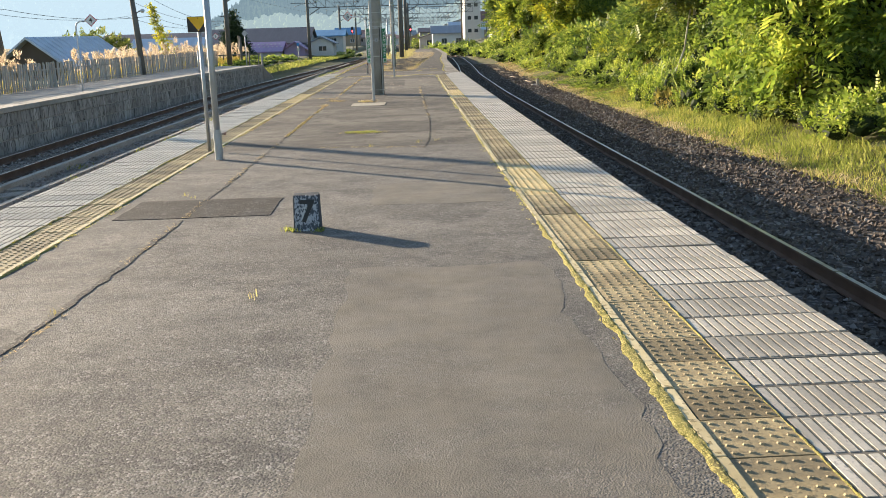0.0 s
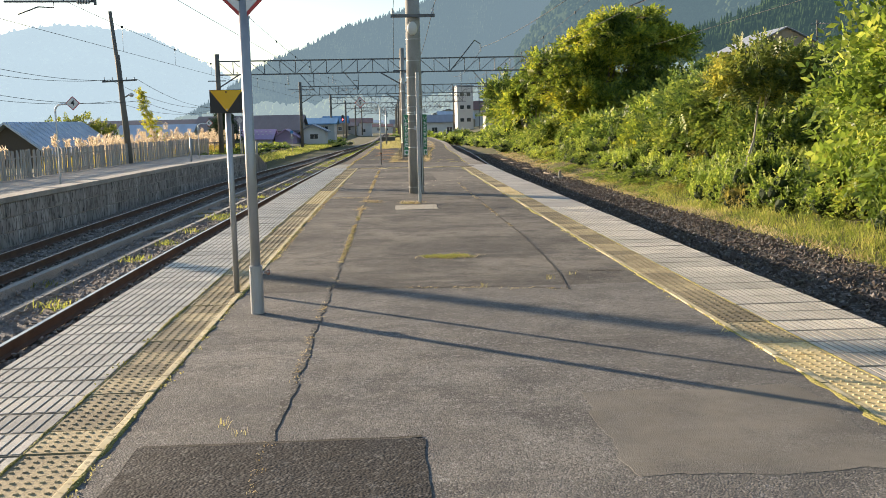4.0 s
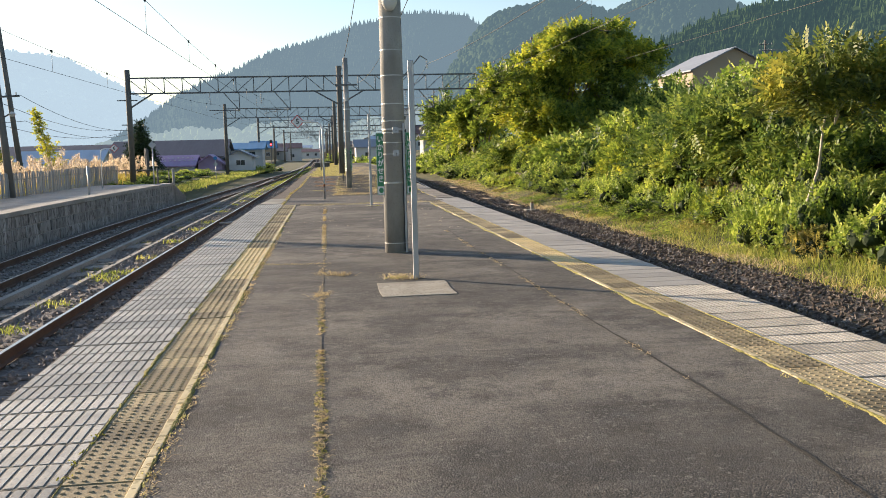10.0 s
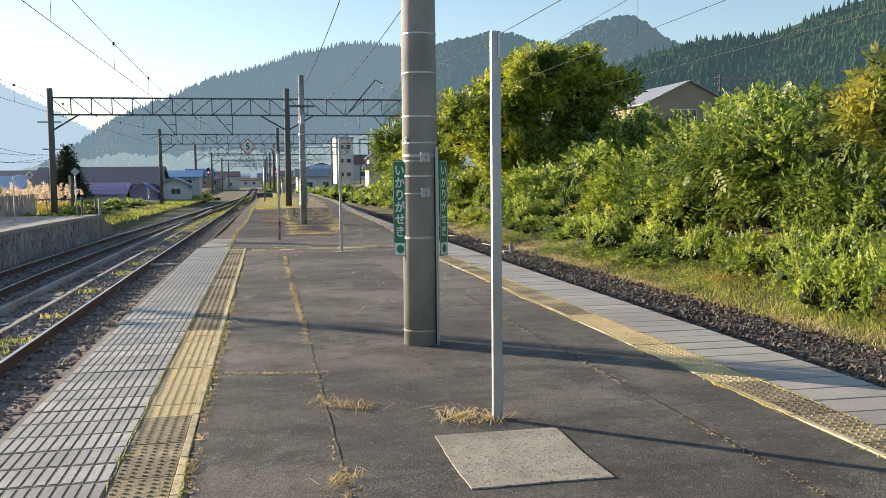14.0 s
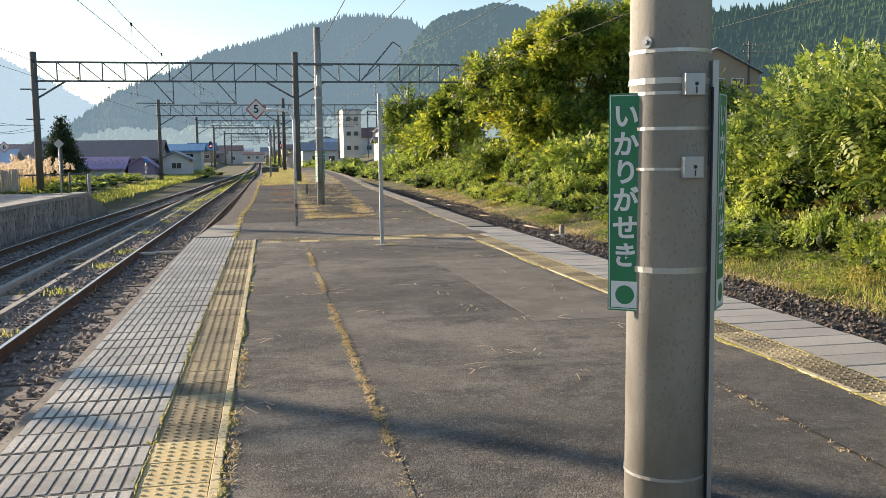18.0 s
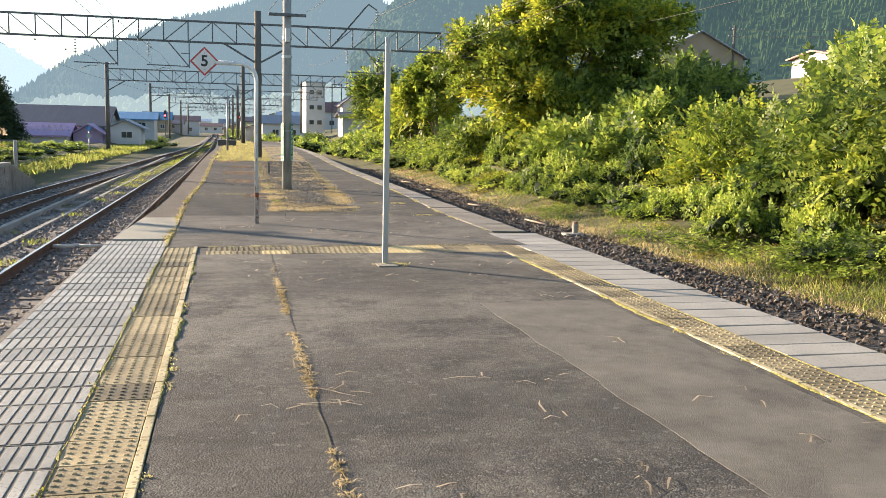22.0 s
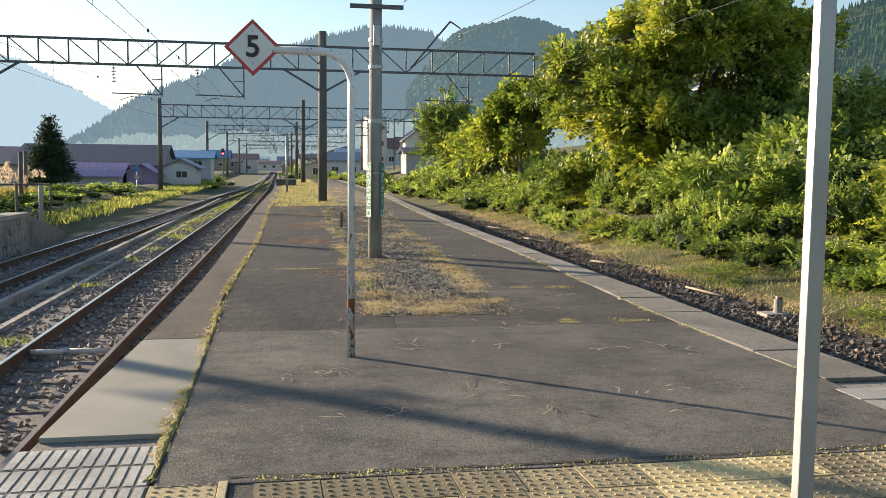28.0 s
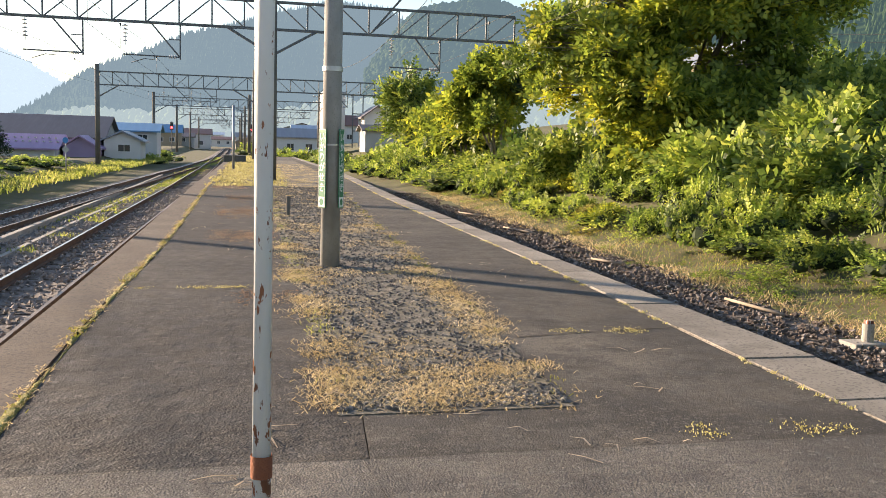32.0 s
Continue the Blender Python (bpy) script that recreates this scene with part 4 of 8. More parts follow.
# ---- tracks ----
def rail_mesh(centre, off, y0, y1, step, top):
    half = [(0.061, 0.0), (0.061, 0.012), (0.01, 0.03), (0.008, 0.11), (0.031, 0.12), (0.033, 0.145), (0.026, 0.153)]
    prof = half + [(-x, z) for x, z in half[::-1]]
    n = int((y1 - y0) / step)
    vs, fs, k = [], [], len(prof)
    for i in range(n + 1):
        y = y0 + (y1 - y0) * i / n
        c = centre(y) + off
        vs += [(c + x, y, RAIL_TOP - 0.153 + z) for x, z in prof]
    for i in range(n):
        for q in range(k):
            fs.append((i * k + q, i * k + (q + 1) % k, (i + 1) * k + (q + 1) % k, (i + 1) * k + q))
    me = nmesh("rail", vs, fs)
    me.materials.append(M_RAIL)
    me.materials.append(top)
    for i, f in enumerate(me.polygons):
        f.material_index = 1 if i % k == 6 else 0
    return me


def sleeper_mesh():
    bm = bmesh.new()
    box(bm, 0, 0, -0.14, 2.0, 0.22, 0.16, 0.015)
    for s in (-0.5335, 0.5335):
        box(bm, s - 0.09 * (1 if s > 0 else -1) * -1, 0, 0.02, 0.05, 0.1, 0.04)
        box(bm, s - 0.09 * (1 if s > 0 else -1), 0, 0.02, 0.05, 0.1, 0.04)
    return bm_mesh("sleeper", bm)


SLEEPER = sleeper_mesh()


def track(name, centre, y0, y1, near0, near1, label):
    t = thing(name, 0, 0, 0, label, "railway track", kind="structure")
    for off in (-0.5655, 0.5655):
        part("rail", rail_mesh(centre, off, y0, y1, 2.0, M_RAILDULL if off > 0 and centre(20) < 0 else M_RAILTOP), None, t)
    y = near0
    rng = random.Random(len(name))
    while y < near1:
        s = part("sleeper", SLEEPER, M_SLEEPER, t)
        s.matrix_basis = pose(centre(y), y, RAIL_TOP - 0.185 + rng.uniform(-0.012, 0.004), 0, 0, rng.uniform(-1.2, 1.2) - math.degrees(math.atan(centre(y + 0.5) - centre(y - 0.5))))
        y += 0.64
    bm = bmesh.new()
    while y < y1:
        box(bm, centre(y), y, RAIL_TOP - 0.315, 2.0, 0.22, 0.16)
        y += 0.64
    tagged(part("far_sleepers", bm, M_SLEEPER, t), kind="stuff")
    return t


track("railway_track_left", track_a, -30, 310, 4, 90, "rusty rails on concrete sleepers in brown ballast beside the platform")
track("railway_track_far", track_b, -30, 240, 14, 100, "second railway track with sleepers beside the opposite platform")
track("railway_track_right", track_c, -30, 310, 1, 90, "rails and sleepers in the shaded cutting beside the platform")
tagged(strip("ballast_bed_right", lambda y: right_edge(y) - 0.2, lambda y: track_c(y) + 3.1, -30, 320, BED - 0.01, 0.3, M_BALLAST_BED, 2.0), "crushed stone track bed, coloured dark for the platform shade", "ballast", kind="structure")
tagged(strip("ballast_bed_left", lambda y: min(track_b(y) - 1.5, track_a(y) - 1.5), lambda y: left_edge(min(y, 118)) + 0.2 if y < 118 else track_a(y) + 1.6, -30, 320, BED - 0.012, 0.3, M_BALLAST_BED_GREY, 2.0), "brown crushed stone track bed", "ballast", kind="structure")


def stones(name, f0, f1, y0, y1, count, rails, label, size=(0.014, 0.036), seed=1, power=1.6, z0=BED, mound=0.05, material=None):
    """Crushed stones, each a rough eight-sided lump, thinning with distance."""
    rng = np.random.default_rng(seed)
    y = y0 + (y1 - y0) * rng.random(count) ** power
    u = rng.random(count)
    a = np.array([f0(v) for v in y])
    b = np.array([f1(v) for v in y])
    x = a + (b - a) * u
    keep = np.ones(count, bool)
    for c, off in rails:
        keep &= np.abs(x - np.array([c(v) for v in y]) - off) > 0.09
    x, y = x[keep], y[keep]
    n = len(x)
    z = z0 + rng.random(n) * mound
    s = rng.uniform(size[0], size[1], (n, 1)) * (1 + (y[:, None] - y0) / (y1 - y0) * 0.9)
    octa = np.array([(1, 0, 0), (-1, 0, 0), (0, 1, 0), (0, -1, 0), (0, 0, 0.8), (0, 0, -0.8)], float)
    ang = rng.random(n) * 2 * math.pi
    tilt = rng.uniform(-0.7, 0.7, n)
    v = octa[None] * (1 + rng.uniform(-0.42, 0.42, (n, 6, 1))) + rng.uniform(-0.25, 0.25, (n, 6, 3))
    v = v * s[:, None, :]
    ca, sa, ct, st = np.cos(ang)[:, None], np.sin(ang)[:, None], np.cos(tilt)[:, None], np.sin(tilt)[:, None]
    vx, vy, vz = v[..., 0], v[..., 1], v[..., 2]
    vy, vz = vy * ct - vz * st, vy * st + vz * ct
    v = np.stack((vx * ca - vy * sa + x[:, None], vx * sa + vy * ca + y[:, None], vz + z[:, None]), -1)
    tri = np.array([(0, 2, 4), (2, 1, 4), (1, 3, 4), (3, 0, 4), (2, 0, 5), (1, 2, 5), (3, 1, 5), (0, 3, 5)])
    f = (tri[None] + 6 * np.arange(n)[:, None, None]).reshape(-1, 3)
    ob = part(name, fast_mesh(name, v.reshape(-1, 3), f), material or M_BALLAST)
    return tagged(ob, label, "ballast", kind="stuff")


stones("ballast_stones", lambda y: right_edge(y) + 0.5, lambda y: track_c(y) + 3.2, 1, 80, 38000, [(track_c, -0.5655), (track_c, 0.5655)], "loose brown ballast stones along the cutting track, darkened for the platform shade", seed=2)
stones("ballast_stones", lambda y: track_b(y) - 1.3, lambda y: left_edge(y) - 0.2, 6, 80, 30000, [(track_a, -0.5655), (track_a, 0.5655), (track_b, -0.5655), (track_b, 0.5655)],
       "loose brown ballast stones between the tracks", seed=3, material=M_BALLAST_GREY)

# drainage channel between the two left tracks
ch = thing("drain_channel", 0, 0, 0, "concrete drainage channel with broken lids between the tracks", "drain", kind="structure")
strip("channel_wall", lambda y: track_a(y) - 1.56, lambda y: track_a(y) - 1.45, -10, 95, BED + 0.06, 0.3, M_CONCRETE, 2.0, ch)
strip("channel_wall", lambda y: track_a(y) - 2.21, lambda y: track_a(y) - 2.08, -10, 95, BED + 0.14, 0.3, M_CONCRETE, 2.0, ch)
rng_l = random.Random(5)
yy = 8.0
while yy < 80:
    if rng_l.random() < 0.2:
        bm = bmesh.new()
        box(bm, 0, 0, 0, 0.5, 0.42, 0.05, 0.008)
        lid = part("channel_lid", bm, M_OLDCONCRETE, ch)
        lid.matrix_basis = pose(track_a(yy) - 1.82, yy, BED + 0.005, rng_l.uniform(-4, 4), rng_l.uniform(-5, 5), rng_l.uniform(-4, 4))
    yy += 0.62 if yy < 45 else 1.3

# ---- opposite platform ----
opp_edge = curve_fn((-30, -9.75), (40, -9.75), (50, -9.4), (57, -9.0), (60, -8.85))
tagged(strip("opposite_platform", lambda y: -13.05, opp_edge, -30, 58, -0.03, 1.1, M_CONCRETE, 2.0), "old stone-faced opposite platform with mossy wall", "platform", kind="structure")
tagged(strip("opposite_platform_coping", lambda y: opp_edge(y) - 0.5, lambda y: opp_edge(y) + 0.07, -30, 58, 0.0, 0.12, M_CONCRETE, 2.0), "pale concrete coping of the opposite platform", "platform", kind="structure")
opp = bpy.data.objects["opposite_platform"]
M_BLOCK = surface("wall_block", (0.2, 0.19, 0.172, 1), (0.36, 0.342, 0.312, 1), 3, 0.9, (0.1, 0.092, 0.08, 1), 30, 0.25, 0.6, 25, (0.5, 0.49, 0.46, 1), 3.0, 0.4, random_value=0.14, stretch=(1, 1, 0.2), stain_edge=(0.56, 0.66))
bm = bmesh.new()
box(bm, 0, 0, -0.155, 0.1, 0.57, 0.31, 0.02)
BLOCK = bm_mesh("stone_block", bm)
rng_w = random.Random(4)
for row in range(3):
    yb = 14.0 + 0.3 * (row % 2)
    while yb < 57.6:
        blk = part("stone_block", BLOCK, M_BLOCK, opp)
        blk.matrix_basis = pose(opp_edge(yb) - 0.02 + rng_w.uniform(-0.012, 0.012), yb, -0.29 - 0.33 * row, rng_w.uniform(-1, 1), rng_w.uniform(-2, 2), -math.degrees(math.atan(opp_edge(yb + 0.5) - opp_edge(yb - 0.5))))
        yb += 0.6
vs = [(-12.9, 58, -0.03), (-8.95, 58, -0.03), (-10.9, 64, -0.9), (-9.2, 64, -0.95), (-12.9, 58, -1.2), (-8.95, 58, -1.2), (-10.9, 64, -1.2), (-9.2, 64, -1.2)]
tagged(part("platform_ramp", nmesh("platform_ramp", vs, [(0, 1, 3, 2), (1, 5, 7, 3), (4, 0, 2, 6), (2, 3, 7, 6)]), M_OLDCONCRETE), "sloping concrete ramp at the end of the opposite platform", "ramp", kind="structure")

# ---- signs and posts on the platform ----
def diamond_sign(name, x, y, z, digit, size, label, post):
    """A diamond stop plate with red rim and a black figure; post builds its support."""
    s = thing(name, x, y, 0, label, "sign")
    post(s)
    for nm, r, yy, mt in (("rim", size, 0.0, M_RED), ("plate", size * 0.84, -0.006, M_WHITE)):
        bm = bmesh.new()
        c = [bm.verts.new((r * a, yy, z + r * b)) for a, b in ((0, -1), (1, 0), (0, 1), (-1, 0))]
        f = bm.faces.new(c)
        e = bmesh.ops.extrude_face_region(bm, geom=[f])
        bmesh.ops.translate(bm, vec=(0, 0.008, 0), verts=[v for v in e["geom"] if isinstance(v, bmesh.types.BMVert)])
        bmesh.ops.recalc_face_normals(bm, faces=bm.faces)
        part(nm, bm, mt, s)
    me = lettering(digit, size * 1.05)
    me.transform(Matrix.Translation((0, -0.012, z)))
    part("figure", me, M_BLACK, s, "bold black figure " + digit)
    for b in (0.66, -0.66):
        bm = bmesh.new()
        rod(bm, (0, -0.016, z + b * size * 0.84), (0, 0.004, z + b * size * 0.84), 0.006)
        part("bolt", bm, M_STEEL, s)
    return s


def pipe_post(parent, h, r, material, name="post", dx=0.0, dy=0.02):
    bm = bmesh.new()
    rod(bm, (dx, dy, -0.05), (dx, dy, h), r, seg=14)
    return part(name, bm, material, parent, smooth=True)


def post3(s):
    pipe_post(s, 2.3, 0.037, M_STEEL)
    bm = bmesh.new()
    rod(bm, (0, 0.02, -0.05), (0, 0.02, 0.36), 0.05, seg=16)
    sl = part("sleeve", bm, M_STEEL, s)
    bm = bmesh.new()
    rod(bm, (0.03, 0.02, 0.31), (0.09, 0.02, 0.31), 0.011, seg=6)
    rod(bm, (0.085, 0.02, 0.31), (0.105, 0.02, 0.31), 0.02, seg=6)
    part("bolt", bm, M_RUST, sl)


diamond_sign("stop_position_sign", -2.30, 10.76, 2.35, "3", 0.205, "white diamond stop sign with black 3 on grey steel post", post3)


def post5(s):
    pts = [(0.7, 0.02, -0.05), (0.7, 0.02, 2.02)]
    for i in range(1, 8):
        a = math.pi / 2 * i / 7
        pts.append((0.7 - 0.22 * (1 - math.cos(a)), 0.02, 2.02 + 0.22 * math.sin(a)))
    pts.append((0.1, 0.02, 2.24))
    part("post", tube("post", pts, 0.03, 16), M_FLAKING, s, "white paint flaking off bent steel pipe, rusted towards the foot")
    bm = bmesh.new()
    rod(bm, (0.7, 0.02, 0.375), (0.7, 0.02, 0.44), 0.0306, seg=16, caps=False)
    part("rusted_collar", bm, M_RUST_RED, s, "rust-red swollen weld on the pipe", smooth=True)


diamond_sign("stop_position_sign", -2.27, 37.45, 2.25, "5", 0.2, "white diamond stop sign with black 5 on rusty bent pipe", post5)


def board_sign():
    s = thing("train_board_sign", -2.6, 11.66, 0, "black square board with yellow triangle on a thin steel post", "sign")
    pipe_post(s, 1.68, 0.024, M_STEEL)
    bm = bmesh.new()
    box(bm, 0, 0, 1.505, 0.272, 0.035, 0.19, 0.003)
    part("board", bm, plain("board_black", (0.035, 0.035, 0.034, 1), 0.7), s)
    bm = bmesh.new()
    f = bm.faces.new([bm.verts.new(v) for v in ((-0.132, -0.0185, 1.69), (0, -0.0185, 1.515), (0.132, -0.0185, 1.69))])
    e = bmesh.ops.extrude_face_region(bm, geom=[f])
    bmesh.ops.translate(bm, vec=(0, -0.003, 0), verts=[v for v in e["geom"] if isinstance(v, bmesh.types.BMVert)])
    bmesh.ops.recalc_face_normals(bm, faces=bm.faces)
    part("triangle", bm, M_YELLOW, s)
    for z in (1.675, 1.535):
        bm = bmesh.new()
        rod(bm, (0, -0.026, z), (0, -0.018, z), 0.007, seg=8)
        part("bolt", bm, M_RUST, s)


board_sign()


def marker():
    s = thing("marker_block", -0.79, 6.42, 0, "weathered dark stone block with worn white paint and a black 7", "marker")
    m_mark = surface("worn_marker", (0.035, 0.045, 0.055, 1), (0.07, 0.08, 0.1, 1), 14, 0.9, None, 60, 0.2, 0.6, 60)
    m_paint = surface("worn_marker_paint", (0.34, 0.37, 0.42, 1), (0.46, 0.48, 0.5, 1), 22, 0.85, (0.05, 0.065, 0.085, 1), 130, 0.2, 0.5, 60, (0.05, 0.065, 0.085, 1), 26, 0.95, stretch=(1, 1, 0.6), stain_edge=(0.52, 0.57))
    bm = bmesh.new()
    box(bm, 0, 0, -0.02, 0.2, 0.15, 0.285, 0.012)
    for v in bm.verts:
        if v.co.z > 0.1:
            v.co.x *= 0.93
            v.co.y *= 0.84
            v.co.z += noise.noise(v.co * 20) * 0.008
    part("block", bm, m_mark, s)
    # worn coat of pale paint on the face, edge chipped all round
    rim = []
    for a, b in (((-0.088, 0.0), (0.088, 0.0)), ((0.088, 0.0), (0.083, 0.262)), ((0.083, 0.262), (-0.083, 0.262)), ((-0.083, 0.262), (-0.088, 0.0))):
        for i in range(14):
            px, pz = a[0] + (b[0] - a[0]) * i / 14, a[1] + (b[1] - a[1]) * i / 14
            rim.append((px + 0.012 * noise.noise(Vector((px * 60, pz * 60, 1))), -0.0765 + pz * 0.045, pz + 0.01 * noise.noise(Vector((px * 60, pz * 60, 4)))))
    n = len(rim)
    part("paint_coat", nmesh("paint_coat", rim + [(x, y + 0.006, z) for x, y, z in rim], [tuple(range(n))] + [(i, i + n, (i + 1) % n + n, (i + 1) % n) for i in range(n)]), m_paint, s, "flaking pale grey paint")
    me = lettering("7", 0.23)
    me.transform(Matrix.Translation((0.006, -0.0735, 0.14)) @ Matrix.Rotation(radians(-2.6), 4, "X"))
    part("figure", me, M_BLACK, s, "black painted figure 7")


marker()


def thin_post(name, x, y, h, r, label, clips):
    s = thing(name, x, y, 0, label, "post")
    bm = bmesh.new()
    box(bm, 0, 0, -0.02, r * 2, r * 1.5, h + 0.02, 0.006)
    part("post", bm, M_STEEL, s)
    bm = bmesh.new()
    box(bm, r * 0.55, -r * 0.9, h - 0.16, r * 0.5, 0.006, 0.15)
    part("clip", bm, M_BAND, s)
    if clips:
        bm = bmesh.new()
        box(bm, 0.0, -0.1, 0.0, 0.2, 0.22, 0.012, 0.004)
        part("foot_plate", bm, M_OLDCONCRETE, s)


thin_post("steel_post", -0.755, 20.2, 2.3, 0.029, "bare square galvanised steel post standing in a concrete pad", False)
thin_post("steel_post", -0.456, 33.34, 2.28, 0.028, "bare square galvanised steel post beside the tactile paving", True)


def name_plate(parent, m):
    """Green station name plate with white characters, in the pole's frame."""
    w, h = 0.135, 0.83
    bm = bmesh.new()
    box(bm, 0, 0, -h / 2, w, 0.008, h)
    bd = part("name_plate", bm, M_GREEN, parent, "green enamel plate with white characters")
    bd.matrix_basis = m
    bm = bmesh.new()
    for x in (-w / 2 + 0.006, w / 2 - 0.006):
        box(bm, x, -0.005, -h / 2 + 0.004, 0.003, 0.002, h - 0.008)
    for z in (-h / 2 + 0.006, h / 2 - 0.009):
        box(bm, 0, -0.005, z, w - 0.01, 0.002, 0.003)
    part("border", bm, M_WHITE, bd)
    for i, ch_ in enumerate("いかりがせき"):
        me = lettering(ch_, 0.1, 0.028)
        me.transform(Matrix.Translation((0, -0.006, 0.325 - i * 0.106)))
        part("character", me, M_WHITE, bd)
    bm = bmesh.new()
    box(bm, 0, -0.005, -0.402, 0.108, 0.002, 0.102, 0.0)
    part("emblem_field", bm, M_WHITE, bd)
    bm = bmesh.new()
    bmesh.ops.create_circle(bm, cap_ends=True, segments=20, radius=0.037, matrix=Matrix.Translation((0, -0.0072, -0.352)) @ Matrix.Rotation(radians(90), 4, "X"))
    part("emblem", bm, M_GREEN, bd, "green round emblem on white")


def gantry_pole(parent, x, y, z0, z1, r0, r1, material=None, name="pole"):
    bm = bmesh.new()
    rod(bm, (x, y, z0), (x, y, z1), r0, r1, 24)
    p = part(name, bm, material or M_POLE, parent, smooth=False)
    for f in p.data.polygons:
        f.use_smooth = len(f.vertices) == 4
    return p


def ring(parent, x, y, z, r, h, material=None, name="band"):
    bm = bmesh.new()
    rod(bm, (x, y, z - h / 2), (x, y, z + h / 2), r, seg=24)
    return part(name, bm, material or M_BAND, parent)


def truss(parent, y, x0, x1, z0, z1, panels, centre):
    """A flat lattice beam: chords, posts and diagonals rising towards the pole."""
    for z in (z0, z1):
        bm = bmesh.new()
        bar(bm, (x0, y, z), (x1, y, z), 0.085, 0.085)
        part("chord", bm, M_TRUSS, parent)
    for i in range(panels + 1):
        x = x0 + (x1 - x0) * i / panels
        bm = bmesh.new()
        bar(bm, (x, y, z0), (x, y, z1), 0.05, 0.05)
        part("post", bm, M_TRUSS, parent)
        if i < panels:
            xa, xb = x, x0 + (x1 - x0) * (i + 1) / panels
            bm = bmesh.new()
            down = (i * 2 // max(1, panels // 2)) % 2 == 0
            bar(bm, (xa, y, z1 if down else z0), (xb, y, z0 if down else z1), 0.04, 0.04)
            part("diagonal", bm, M_TRUSS, parent)


def insulator(parent, x, y, z, n=4, material=None):
    bm = bmesh.new()
    rod(bm, (x, y, z), (x, y, z - 0.12 * n - 0.1), 0.012, seg=6)
    for i in range(n):
        rod(bm, (x, y, z - 0.09 - 0.12 * i), (x, y, z - 0.05 - 0.12 * i), 0.095, 0.03, 12)
    part("insulator", bm, material or M_PORCELAIN, parent)


def hanger(parent, x, y, z_top, side):
    """A dropper frame with its steady arm, insulator and pull-off."""
    bm = bmesh.new()
    bar(bm, (x, y, z_top), (x, y, 3.86), 0.045, 0.045)
    bar(bm, (x - 0.9 * side, y, z_top), (x - 0.03 * side, y, 3.95), 0.05, 0.05)
    bar(bm, (x - 0.35 * side, y, z_top - 0.5), (x, y, z_top - 0.5), 0.03, 0.03)
    part("drop_frame", bm, M_TRUSS, parent)
    bm = bmesh.new()
    for i in range(5):
        rod(bm, (x - side * (0.12 + i * 0.05), y, 3.93), (x - side * (0.15 + i * 0.05), y, 3.93), 0.06, 0.04, 10)
    part("insulator", bm, M_PORCELAIN, parent)
    bm = bmesh.new()
    rod(bm, (x, y, 3.93), (x - side * 1.75, y, 3.95), 0.022, seg=8)
    part("steady_arm", bm, M_TRUSS, parent)
    part("pull_off", tube("pull_off", [(x - side * 0.8, y, 3.95), (x - side * 0.8, y, 3.82), (x - side * 1.1, y, 3.84), (x - side * 1.5, y, 3.7)], 0.014, 6), M_TRUSS, parent)
    insulator(parent, x - side * 1.68, y, z_top - 0.05 if z_top < 5.2 else z_top - 0.1, 5)


